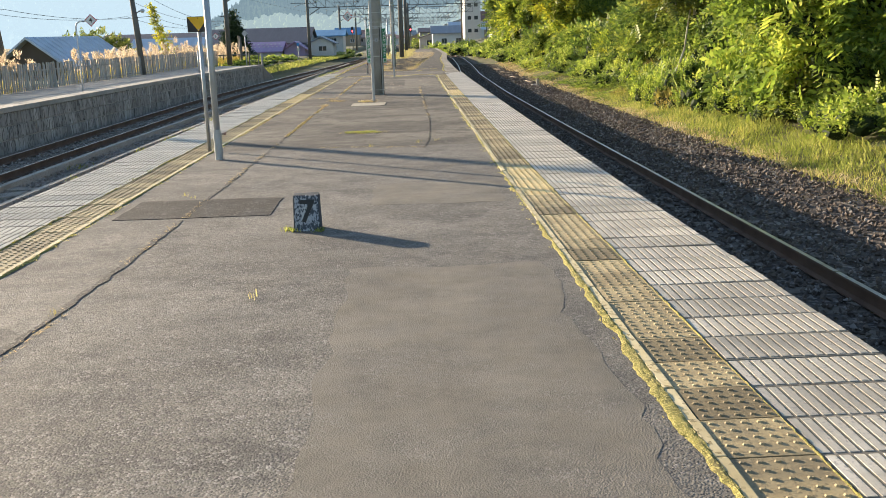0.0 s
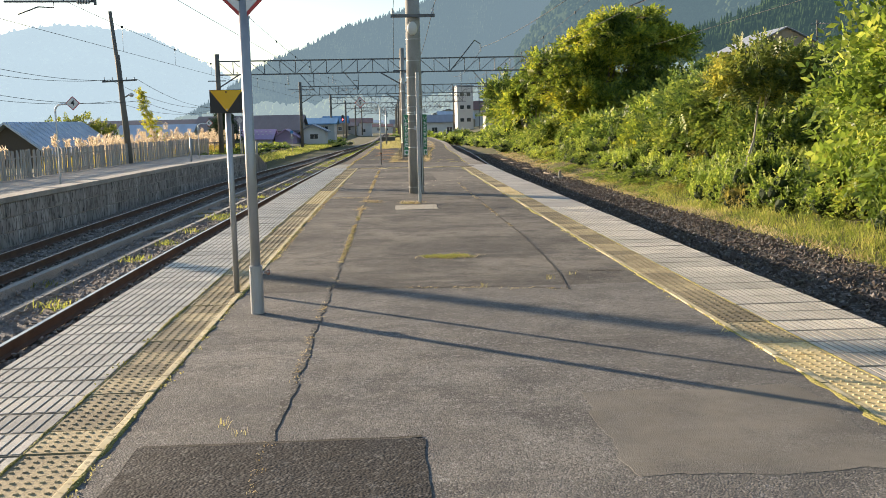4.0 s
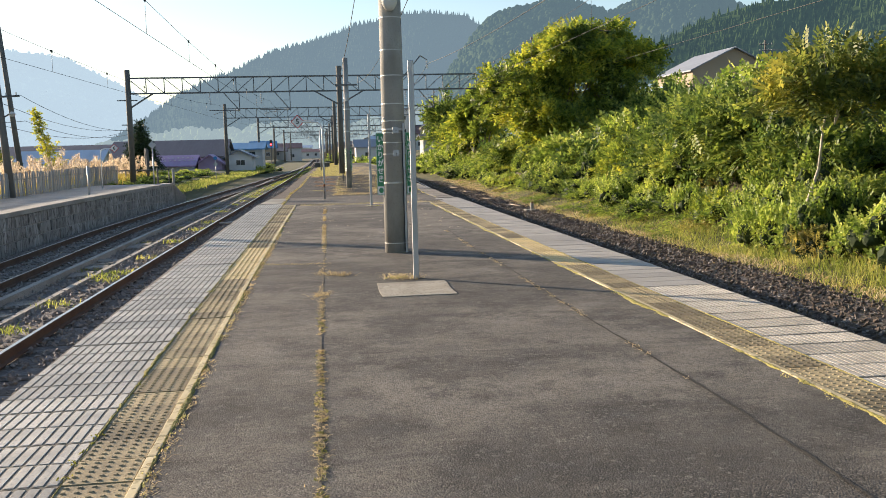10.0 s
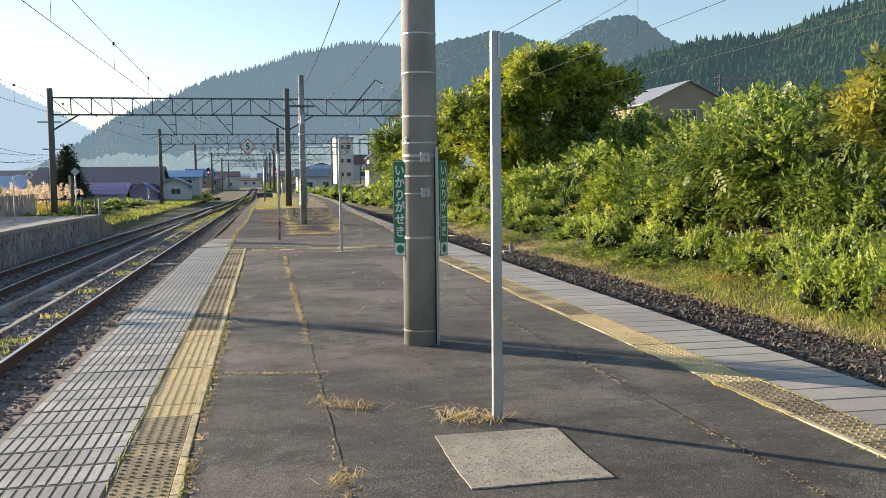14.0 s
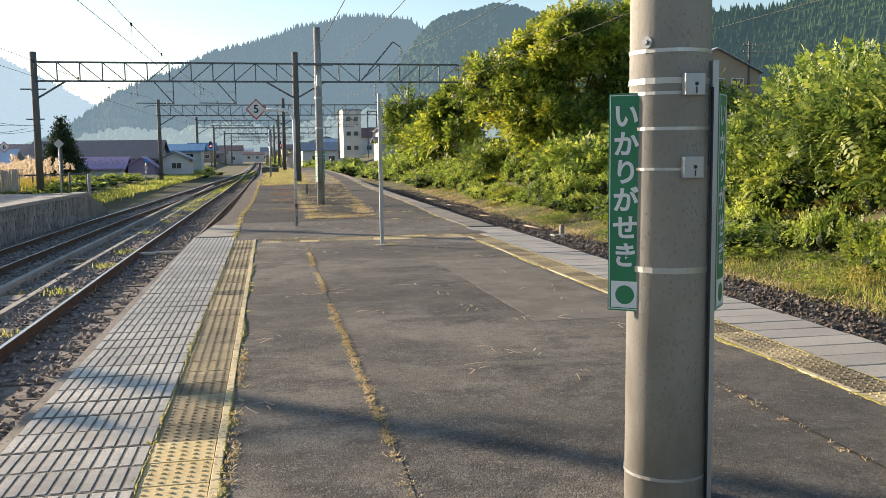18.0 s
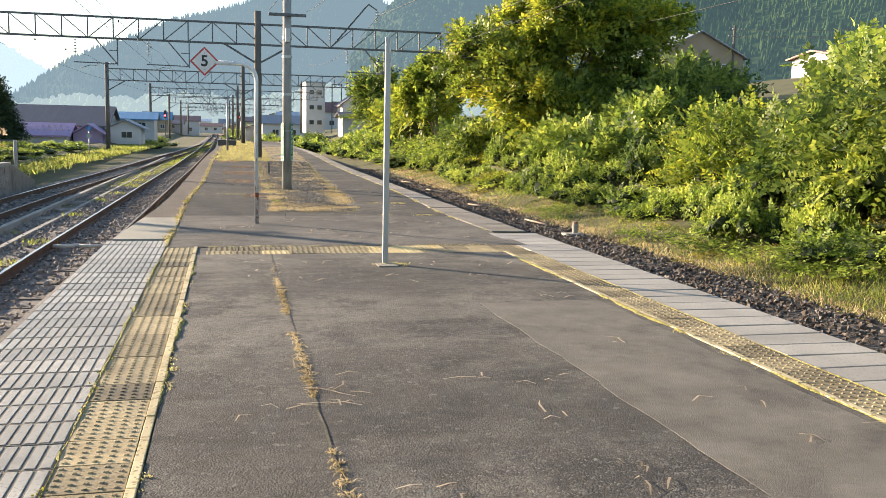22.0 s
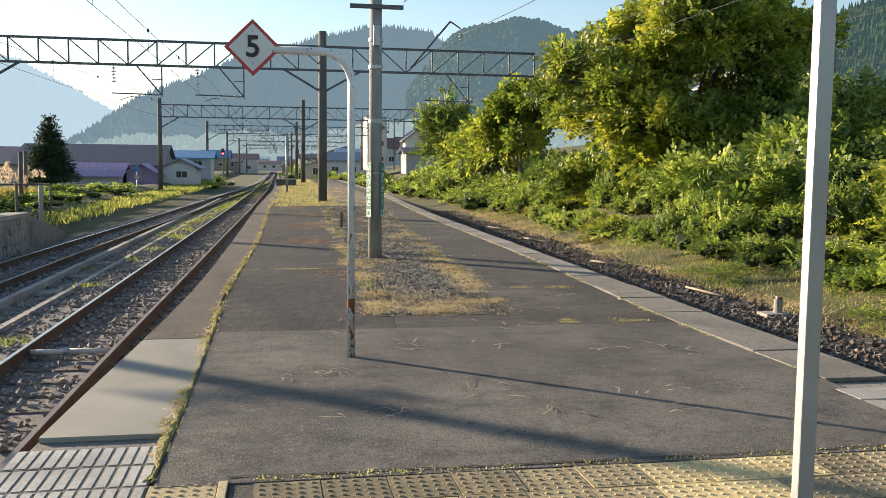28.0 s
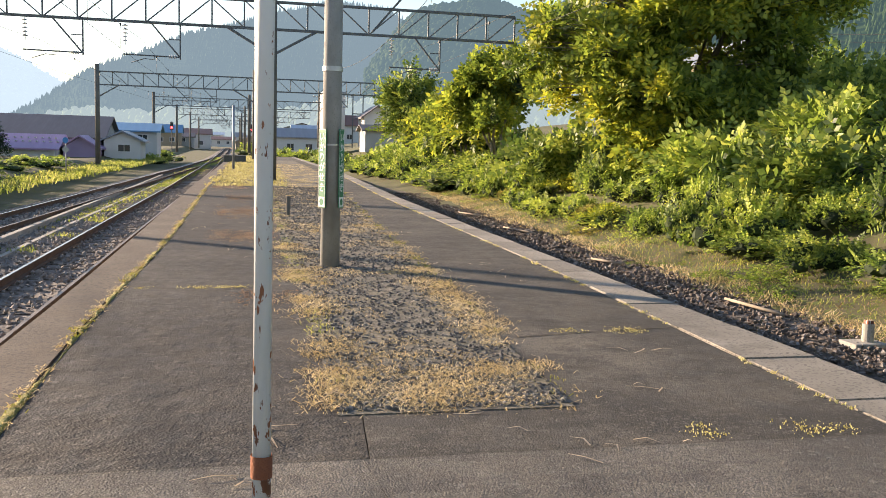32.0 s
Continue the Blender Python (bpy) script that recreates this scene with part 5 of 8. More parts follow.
def gantry_a():
    g = thing("catenary_gantry", -0.735, 22.83, 0, "round weathered concrete mast with steel bands and lattice beam", "catenary gantry", "catenary gantries")
    gantry_pole(g, 0, 0, -0.3, 6.6, 0.16, 0.133)
    for z, h in ((0.13, 0.012), (0.94, 0.022), (1.32, 0.01), (1.47, 0.012), (1.6, 0.012), (1.645, 0.022), (1.755, 0.014), (1.98, 0.014), (2.35, 0.014), (2.68, 0.014), (3.1, 0.014)):
        ring(g, 0, 0, z, 0.1625 - z * 0.0042, h)
    for z in (1.316, 1.618):
        bm = bmesh.new()
        box(bm, 0.015, -0.168, z - 0.03, 0.08, 0.03, 0.08, 0.004)
        bx = part("strap_box", bm, M_STEEL, g)
        bm = bmesh.new()
        rod(bm, (0.02, -0.186, z + 0.012), (0.02, -0.182, z + 0.012), 0.007, seg=8)
        box(bm, 0.02, -0.184, z - 0.022, 0.004, 0.003, 0.022)
        part("keyhole", bm, M_BLACK, bx)
    bm = bmesh.new()
    rod(bm, (-0.138, -0.093, 1.785), (-0.12, -0.08, 1.785), 0.022, seg=14)
    rod(bm, (-0.146, -0.098, 1.785), (-0.125, -0.084, 1.785), 0.009, seg=8)
    part("eye_bolt", bm, M_STEEL, g)
    bm = bmesh.new()
    box(bm, 0.124, -0.116, 0, 0.024, 0.024, 1.72)
    part("conduit", bm, M_STEEL, g)
    part("earth_cable", tube("earth_cable", [(0.1, -0.15, z + 0.02) for z in (0, 0.3, 0.55, 0.8, 1.6)], 0.006, 6), M_WIRE, g)
    bm = bmesh.new()
    bar(bm, (-0.44, -0.17, 3.55), (0.44, -0.17, 3.55), 0.06, 0.06)
    part("cross_arm", bm, M_TRUSS, g)
    for x in (-0.4, 0.4):
        bm = bmesh.new()
        rod(bm, (x, -0.17, 3.58), (x, -0.17, 3.7), 0.03, 0.02, 10)
        part("pin_insulator", bm, M_PORCELAIN, g)
    lamp = thing("platform_lamp", -0.75, 22.64, 3.3, "oval white glass lamp fixed to the mast", "lamp")
    bm = bmesh.new()
    bmesh.ops.create_uvsphere(bm, u_segments=16, v_segments=10, radius=0.11, matrix=Matrix.Diagonal((0.95, 0.75, 1.25, 1)))
    part("globe", bm, M_GLASS_LAMP, lamp, smooth=True)
    bm = bmesh.new()
    box(bm, 0, 0.08, -0.09, 0.12, 0.06, 0.24, 0.01)
    part("mount", bm, M_TRUSS, lamp)
    name_plate(g, pose(-0.18, -0.015, 1.19, 0, 0, -38))
    name_plate(g, pose(0.195, -0.045, 1.19, 0, 0, 50))
    # lattice beam overhead
    for s in (-1, 1):
        bm = bmesh.new()
        bar(bm, (0.15 * s, 0, 4.33), (1.9 * s, 0, 5.2), 0.09, 0.09)
        part("brace", bm, M_TRUSS, g)
    truss(g, 0, -13.5, 8.6, 5.2, 6.0, 26, 0)
    gantry_pole(g, -13.6, 0, -0.6, 6.4, 0.15, 0.13, M_POLE_DARK, "side_pole")
    hanger(g, 0.72 + 5.19, 0, 5.2, 1)
    hanger(g, 0.72 - 6.96, 0, 5.2, 1)
    ring(g, 0, 0, 4.33, 0.18, 0.1, M_TRUSS, "collar")


gantry_a()


def gantry(y, xl, xm, xr, zb, first=False):
    g = thing("catenary_gantry", xm, y, -0.02, "dark concrete masts carrying a steel lattice beam across the tracks", "catenary gantry", "catenary gantries")
    gantry_pole(g, 0, 0, 0, zb + 1.45, 0.17, 0.15, M_POLE_DARK)
    gantry_pole(g, xl - xm, 0, -0.6, zb + 1.35, 0.17, 0.15, M_POLE_DARK, "side_pole")
    truss(g, 0, xl - xm, xr - xm, zb, zb + 0.88, 20, 0)
    for s in (-1, 1):
        bm = bmesh.new()
        bar(bm, (0.15 * s, 0, zb - 0.75), (1.45 * s, 0, zb), 0.08, 0.08)
        part("brace", bm, M_TRUSS, g)
    bm = bmesh.new()
    bar(bm, (xl - xm + 0.1, 0, zb - 0.8), (xl - xm + 1.4, 0, zb), 0.08, 0.08)
    part("brace", bm, M_TRUSS, g)
    for c in (track_a(y), track_b(y), track_c(y)):
        hanger(g, c + 1.0 - xm, 0, zb, 1)
    if first:
        bm = bmesh.new()
        bar(bm, (3.3, 0, zb + 0.1), (4.9, 0, zb + 2.0), 0.07, 0.07)
        bar(bm, (4.9, 0, zb + 2.0), (5.3, 0, zb + 1.75), 0.05, 0.05)
        part("outrigger", bm, M_TRUSS, g)
        insulator(g, 5.3, 0, zb + 1.75, 4)
        for z, w in ((3.2, 0.35), (4.6, 0.5)):
            bm = bmesh.new()
            bar(bm, (xl - xm - 1.3 * w, 0, z), (xl - xm + w, 0, z), 0.06, 0.06)
            part("cross_arm", bm, M_TRUSS, g)
    return g


gantry(66.0, -12.4, -0.28, 8.0, 4.98, True)
for i_, (gy, gl, gm, gr) in enumerate(((101, -10.3, 0.1, 9.5), (137, -9.4, 0.5, 10), (172, -8.9, 0.6, 10), (207, -8.4, 0.6, 10), (242, -8, 0.7, 9))):
    gantry(gy, gl, gm, gr, 4.8)


def pole_c():
    g = thing("utility_mast", -0.6, 44.7, 0, "slim concrete mast with crossarm and green name plates", "utility pole")
    gantry_pole(g, 0, 0, -0.2, 4.76, 0.105, 0.09)
    for z in (1.3, 2.09, 2.9, 3.3):
        ring(g, 0, 0, z, 0.108, 0.05 if z > 2 else 0.02)
    bm = bmesh.new()
    bar(bm, (-0.4, -0.11, 3.78), (0.4, -0.11, 3.78), 0.06, 0.06)
    part("cross_arm", bm, M_TRUSS, g)
    bm = bmesh.new()
    box(bm, 0.0, -0.13, 3.2, 0.1, 0.09, 0.3, 0.01)
    part("junction_box", bm, M_STEEL, g)
    name_plate(g, pose(-0.1, -0.05, 1.05, 0, 0, -62))
    name_plate(g, pose(0.1, -0.05, 1.05, 0, 0, 62))


pole_c()
st = thing("wooden_stake", -0.62, 51.5, 0, "short dark wooden stake in the gravel", "stake")
bm = bmesh.new()
box(bm, 0, 0, -0.05, 0.07, 0.07, 0.4, 0.006)
part("stake", bm, M_POLE_DARK, st)

# ---- plants ----
def leaflets(pairs, length, width, droop, tip=True):
    """A compound leaf along +x: leaflets as folded diamonds, n x 4 x 3."""
    out = []
    for i in range(pairs):
        x = 0.18 + 0.78 * i / max(1, pairs - 1)
        z = -droop * x * x
        s = length * (1.0 - 0.35 * abs(i / max(1, pairs - 1) - 0.45))
        for side in (-1, 1):
            d = np.array((0.35, side * 0.94, -0.12))
            b = np.array((x, 0, z))
            n = np.array((-0.94 * side, 0.35, 0)) * width * s
            m = b + d * s * 0.5
            out.append((b, m + n + (0, 0, -0.04 * s), b + d * s + (0, 0, -0.1 * s), m - n + (0, 0, -0.04 * s)))
    if tip:
        b = np.array((0.98, 0, -droop))
        out.append((b, b + (0.5 * length, width * length, -0.05), b + (length, 0, -0.12), b + (0.5 * length, -width * length, -0.05)))
    return np.array(out)


def single_leaves(n, length, width, rng):
    """A sprig of simple leaves round a short stem."""
    out = []
    for i in range(n):
        a = rng.random() * 2 * math.pi
        b = np.array((0.15 + 0.8 * i / n, 0, 0))
        d = np.array((0.55, math.cos(a) * 0.75, math.sin(a) * 0.5))
        nrm = np.cross(d, (0.2, 0.1, 1.0))
        nrm /= np.linalg.norm(nrm)
        s = length * rng.uniform(0.7, 1.2)
        m = b + d * s * 0.5
        out.append((b, m + nrm * width * s, b + d * s + (0, 0, -0.15 * s), m - nrm * width * s))
    return np.array(out)


def scatter(template, pts, dirs, sizes, rng, roll=0.6):
    """Copies of a leaf template at points, along directions. Returns verts and triangles."""
    pts, dirs, sizes = np.asarray(pts, float), np.asarray(dirs, float), np.asarray(sizes, float)
    x = dirs / np.linalg.norm(dirs, axis=1, keepdims=True)
    up = np.tile((0.0, 0.0, 1.0), (len(x), 1)) + rng.normal(0, roll * 0.5, (len(x), 3)) + x * (0, 0, -0.6)
    y = np.cross(up, x)
    y /= np.linalg.norm(y, axis=1, keepdims=True) + 1e-9
    z = np.cross(x, y)
    t = template.reshape(-1, 3)
    v = (t[None, :, 0:1] * x[:, None] + t[None, :, 1:2] * y[:, None] + t[None, :, 2:3] * z[:, None]) * sizes[:, None, None] + pts[:, None]
    q = np.arange(v.shape[0] * v.shape[1] // 4)[:, None] * 4
    f = np.concatenate((q + (0, 1, 2), q + (0, 2, 3)), 1).reshape(-1, 3)
    return v.reshape(-1, 3), f


def crown_points(lobes, n, rng, shell=0.35, gap=0.0):
    """Points and outward directions in a set of ellipsoid lobes, denser at the outside."""
    vol = np.array([l[3] * l[4] * l[5] for l in lobes]) ** 0.75
    pick = rng.choice(len(lobes), n, p=vol / vol.sum())
    L = np.array(lobes)[pick]
    d = rng.normal(0, 1, (n, 3))
    d /= np.linalg.norm(d, axis=1, keepdims=True)
    d[:, 2] = np.where(d[:, 2] < -0.35, -d[:, 2] * 0.5, d[:, 2])
    r = (1 - shell * rng.random(n) ** 1.6)[:, None] * (1 + 0.16 * rng.normal(0, 1, (n, 1)))
    p = L[:, :3] + d * L[:, 3:] * r
    if gap:
        k = np.array([noise.noise(Vector(q) * 0.9) for q in p]) > -gap
        p, d = p[k], d[k]
    return p, d


def leaf_object(name, parts_, material, parent=None):
    vs, fs, o = [], [], 0
    for v, f in parts_:
        vs.append(v)
        fs.append(f + o)
        o += len(v)
    return part(name, fast_mesh(name, np.concatenate(vs), np.concatenate(fs)), material, parent)


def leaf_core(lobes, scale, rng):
    """Rough near-black lumps inside the lobes; their colour paints the shade between leaves."""
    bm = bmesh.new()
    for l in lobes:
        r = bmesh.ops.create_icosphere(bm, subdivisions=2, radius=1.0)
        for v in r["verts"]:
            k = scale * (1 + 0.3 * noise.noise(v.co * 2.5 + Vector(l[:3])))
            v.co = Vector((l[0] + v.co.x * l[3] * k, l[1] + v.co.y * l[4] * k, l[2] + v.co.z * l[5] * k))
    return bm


def tree(name, x, y, z, lobes, fronds, template, size, material, label, gap=0.3, stems=1, bark=None, r0=0.12, seed=1, category="tree", core=0.5, drop=0.05):
    rng = np.random.default_rng(seed)
    t = thing(name, x, y, z, label, category)
    for s in range(stems):
        a = rng.random() * 2 * math.pi
        bx, by = (0.25 * math.cos(a), 0.25 * math.sin(a)) if stems > 1 else (0, 0)
        l = lobes[s % len(lobes)]
        bm = bmesh.new()
        p0 = Vector((bx, by, -0.3))
        p3 = Vector((l[0], l[1], l[2] + l[5] * 0.5))
        prev, pr = p0, r0
        for k in range(1, 6):
            u = k / 5
            q = p0.lerp(p3, u) + Vector((rng.normal(0, 0.08), rng.normal(0, 0.08), 0.25 * math.sin(u * math.pi)))
            nr = r0 * (1 - 0.75 * u)
            rod(bm, prev, q, pr, nr, 8)
            prev, pr = q, nr
        part("trunk", bm, bark or M_BARK, t, smooth=True)
    bm = bmesh.new()
    for l in lobes:
        for k in range(5):
            d = Vector(rng.normal(0, 1, 3)).normalized()
            a = Vector((l[0] * 0.6, l[1] * 0.6, l[2] - l[5] * 0.5))
            b = Vector(l[:3]) + Vector((d.x * l[3], d.y * l[4], abs(d.z) * l[5])) * 0.85
            rod(bm, a, a.lerp(b, 0.5) + Vector((0, 0, 0.15)), r0 * 0.35, r0 * 0.2, 6)
            rod(bm, a.lerp(b, 0.5) + Vector((0, 0, 0.15)), b, r0 * 0.2, r0 * 0.06, 6)
    tagged(part("branchwork", bm, bark or M_BARK, t), kind="stuff")
    p, d = crown_points(lobes, fronds, rng, 0.3, gap)
    d = d + rng.normal(0, 0.55, d.shape) + (0, 0, drop)
    if core:
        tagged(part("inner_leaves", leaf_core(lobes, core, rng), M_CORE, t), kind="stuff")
    ob = leaf_object("crown", [scatter(template, p, d, size * rng.uniform(0.7, 1.3, len(p)), rng, 1.7)], material, t)
    tagged(ob, kind="stuff")
    return t


M_PAMPAS = foliage("pampas_leaf", (0.26, 0.24, 0.06, 1), (0.46, 0.38, 0.1, 1), (0.6, 0.46, 0.15, 1), 0.6, 0.45, 0.8)
M_LITTER = foliage("reddish_litter", (0.26, 0.15, 0.09, 1), (0.42, 0.27, 0.17, 1), (0.6, 0.47, 0.33, 1), 3.0, 0.2, 0.9)
FROND = leaflets(5, 0.36, 0.29, 0.35)
FROND_LONG = leaflets(6, 0.31, 0.24, 0.75)

FROND_FOUR = leaflets(4, 0.4, 0.31, 0.35)
def many_lobes(centre, radii, count, r0, r1, seed, flat=0.72):
    """Foliage sprays spread through an ellipsoid crown, most of them near its surface."""
    rng, out = np.random.default_rng(seed), []
    for _ in range(count):
        d = rng.normal(0, 1, 3)
        d /= np.linalg.norm(d)
        if d[2] < -0.5:
            d[2] *= -0.6
        q = rng.uniform(0.45, 0.95) ** 0.7
        r = rng.uniform(r0, r1)
        out.append((centre[0] + d[0] * radii[0] * q, centre[1] + d[1] * radii[1] * q, centre[2] + d[2] * radii[2] * q, r, r, r * flat))
    return out


tree("large_tree", 13.0, 64.0, 1.0, many_lobes((1.2, -0.3, 4.1), (4.2, 3.2, 3.4), 62, 0.65, 1.15, 6, 0.4) + many_lobes((-2.6, 0, 2.9), (2.5, 2.6, 2.4), 24, 0.6, 1.0, 7, 0.42) + many_lobes((1.0, -2.2, 1.5), (5.4, 1.8, 1.4), 20, 0.6, 1.0, 8, 0.45) + many_lobes((1.2, -1.6, 0.9), (4.6, 2.0, 1.4), 30, 0.55, 0.95, 10, 0.6),
     23000, FROND_FOUR, 0.54, M_LEAF_TREE, "broad spreading tree with yellowing green compound leaves", gap=0.12, stems=9, r0=0.1, seed=11, core=0.26, drop=-0.12)
tree("yellow_tree", 10.6, 76.0, 0.0, many_lobes((0, 0, 3.0), (1.9, 2.2, 2.3), 16, 0.65, 1.05, 9), 2600, FROND_FOUR, 0.62, M_LEAF_TREE,
     "yellowing green tree spreading beside the large tree", stems=4, r0=0.09, seed=111, core=0.45)
for k_, (tx_, ty_, tr_, th_) in enumerate(((15.0, 57.0, 2.2, 0.75), (11.8, 53.5, 1.5, 0.7), (17.5, 59.5, 2.4, 1.3), (12.0, 58.0, 1.9, 0.75), (19.5, 66, 2.6, 1.7), (11.0, 68.5, 1.8, 1.2), (16.5, 46.5, 2.0, 1.6), (20, 50, 2.4, 1.4))):
    tree("dark_tree", tx_, ty_, ground_z(tx_, ty_), [(0, 0, th_ * 0.75, tr_, tr_, th_ * 0.8), (-tr_ * 0.5, -tr_ * 0.3, th_ * 0.5, tr_ * 0.7, tr_ * 0.7, th_ * 0.6), (tr_ * 0.5, 0.2, th_ * 0.9, tr_ * 0.6, tr_ * 0.7, th_ * 0.6)],
         620, FROND_FOUR, 0.55, M_LEAF_DARK if k_ % 3 else M_LEAF, "low dense bushy tree on the shaded slope", stems=3, r0=0.07, seed=120 + k_, core=0.36)
tree("walnut_tree", 9.7, 21.2, -0.4, [(0, 0, 3.1, 1.5, 1.6, 1.3), (-0.8, 0.6, 2.2, 1.2, 1.3, 1.1), (0.6, -1.0, 2.6, 1.4, 1.4, 1.3), (0.3, 0.2, 4.2, 1.1, 1.1, 0.8), (-0.8, -0.8, 1.6, 1.1, 1.2, 1.0), (0.8, 0.9, 2.9, 1.1, 1.1, 1.2), (-0.6, 0.9, 1.0, 1.1, 1.2, 0.9), (-0.3, -1.4, 0.9, 1.2, 1.2, 0.9)],
     2300, FROND_LONG, 0.66, M_LEAF_WALNUT, "leafy walnut tree with long green compound leaves on the bank", stems=3, r0=0.09, seed=12, core=0.5, drop=-0.15)
M_PALEBARK = surface("pale_bark", (0.42, 0.38, 0.31, 1), (0.5, 0.46, 0.38, 1), 6, 0.9, bump=0.3)
tree("young_tree", 8.5, 28.4, -0.75, [(0.35, 0, 3.4, 0.95, 1.0, 0.6), (-0.2, 0.2, 2.95, 0.8, 0.9, 0.55), (1.0, 0, 3.0, 0.85, 1.0, 0.55), (0.5, -0.3, 2.65, 0.8, 0.8, 0.45)], 900, FROND, 0.4, M_LEAF_OLIVE,
     "slim young tree with pale trunk and olive-brown leaves", stems=1, bark=M_PALEBARK, r0=0.045, seed=13, core=0.2)
tree("dark_tree", 11.8, 34.5, 0.1, [(-0.6, 0.6, 1.5, 1.8, 2.2, 1.0), (-0.9, 0, 0.8, 1.6, 2.4, 0.9), (-1.0, -1.8, 0.6, 1.3, 1.5, 0.8), (-1.4, 2.0, 1.6, 1.5, 1.8, 1.0), (0.8, -2.2, 0.8, 1.5, 1.7, 0.8)], 3100, FROND, 0.42, M_LEAF_DARK,
     "dense dark green tree on the bank", stems=3, r0=0.1, seed=14, core=0.5)
tree("dark_tree", 11.5, 39.5, 0.0, [(0, 0, 1.8, 1.9, 2.2, 1.15), (-0.7, 0, 0.8, 1.6, 2.2, 0.9), (-0.9, 1.8, 0.6, 1.4, 1.6, 0.8), (0.6, 2.0, 1.3, 1.7, 1.9, 1.0)], 2635, FROND, 0.42, M_LEAF_DARK, "dense dark tree on the bank", stems=3, r0=0.1, seed=15, core=0.6)
tree("dark_tree", 14.0, 30.5, 0.9, [(0, 0, 0.4, 1.9, 2.0, 0.8), (1.0, 1.6, 0.5, 1.6, 1.8, 0.8)], 1550, FROND, 0.42, M_LEAF, "green broadleaf tree on the bank", stems=3, r0=0.1, seed=16)
tree("bank_tree", 11.5, 45.5, 0.0, [(0, 0, 0.9, 1.6, 2.0, 1.1), (-0.7, 0, 0.3, 1.5, 2.0, 0.8), (0.8, 2, 1.1, 1.6, 1.8, 1.0)], 1550, FROND, 0.42, M_LEAF_TREE, "yellowing broadleaf tree above the shrubs", stems=3, r0=0.09, seed=17)
tree("bank_tree", 10.6, 98.0, 0.4, [(0, 0, 3.4, 1.7, 1.7, 2.2), (0.6, 1, 2.2, 1.8, 1.7, 1.8)], 1100, FROND, 0.75, M_LEAF_DARK, "tall bushy tree beside a utility pole", stems=2, r0=0.12, seed=18)
tree("bank_tree", 11.0, 84.0, 0.2, [(0, 0, 2.0, 2.0, 3.0, 1.6), (-0.5, 4, 1.6, 1.6, 2.5, 1.4)], 1100, FROND, 0.75, M_LEAF_TREE, "low broadleaf tree with orange-yellow leaves", stems=3, r0=0.1, seed=19)
tree("bank_tree", 13.0, 15.0, 0.4, [(0, 0, 2.6, 2.2, 2.4, 1.9), (0.4, 2.4, 3.4, 1.8, 1.8, 1.6), (0.2, -2.5, 2.4, 1.8, 2, 1.6)], 2635, FROND, 0.42, M_LEAF, "leafy green tree on the bank", stems=3, r0=0.1, seed=20)
tree("bank_tree", 12.5, 8.0, 0.3, [(0, 0, 2.4, 2.2, 2.6, 1.8), (0.4, 2.6, 2.7, 1.8, 1.8, 1.6)], 1860, FROND, 0.42, M_LEAF_DARK, "dark leafy tree on the bank", stems=3, r0=0.1, seed=21)


def shrub_base(kind_no, material, template, n, size, seed):
    rng = np.random.default_rng(seed)
    t = thing("shrub", 0, 0, -20, "dense green roadside shrub on the railway bank", "shrub", "bank shrubs")
    lobes = []
    for k in range(18):
        a, q = rng.random() * 6.283, 0.88 * rng.random() ** 0.6
        r = rng.uniform(0.2, 0.38)
        lobes.append((q * math.cos(a), q * math.sin(a), rng.uniform(0.15, 0.8) * (1.1 - 0.55 * q), r, r, r * rng.uniform(0.75, 1.0)))
    p, d = crown_points(lobes, n, rng, 0.25)
    d = d * (1, 1, 0.8) + rng.normal(0, 0.45, d.shape) + (0, 0, 0.18)
    p2, d2 = crown_points([l for l in lobes if l[2] > 0.35] or lobes, 46, rng, 0.3)
    d2 = np.abs(d2) * (0, 0, 0.6) + rng.normal(0, 0.28, d2.shape) + (0, 0, 0.7)
    tagged(leaf_object("leaves", [scatter(template, p, d, size * rng.uniform(0.6, 1.35, len(p)), rng, 2.6), scatter(FROND, p2, d2, rng.uniform(0.2, 0.36, len(p2)), rng, 2.0)], material, t), kind="stuff")
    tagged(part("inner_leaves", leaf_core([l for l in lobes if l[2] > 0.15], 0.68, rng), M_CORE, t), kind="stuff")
    bm = bmesh.new()
    for k in range(10):
        l = lobes[k]
        rod(bm, (rng.uniform(-0.2, 0.2), rng.uniform(-0.2, 0.2), -0.3), (l[0], l[1], l[2] + l[5] * 0.7), 0.02, 0.006, 5)
    tagged(part("woody_base", bm, M_BARK, t), kind="stuff")
    return t


FROND_SMALL = leaflets(3, 0.44, 0.33, 0.3)
SPRIG_SMALL = single_leaves(6, 0.5, 0.28, np.random.default_rng(6))
SHRUBS = [shrub_base(0, M_LEAF, SPRIG_SMALL, 760, 0.175, 31), shrub_base(1, M_LEAF_TREE, FROND_SMALL, 640, 0.2, 32), shrub_base(2, M_LEAF_DARK, SPRIG_SMALL, 760, 0.18, 33), shrub_base(3, M_LEAF, FROND_SMALL, 640, 0.195, 34),
          shrub_base(4, M_LEAF_DARK, FROND, 400, 0.26, 35), shrub_base(5, M_LEAF_RUST, SPRIG_SMALL, 620, 0.15, 36),
          shrub_base(6, M_LEAF, SPRIG_SMALL, 340, 0.24, 37), shrub_base(7, M_LEAF_DARK, SPRIG_SMALL, 340, 0.24, 38)]
rng_s = random.Random(77)
used = set()


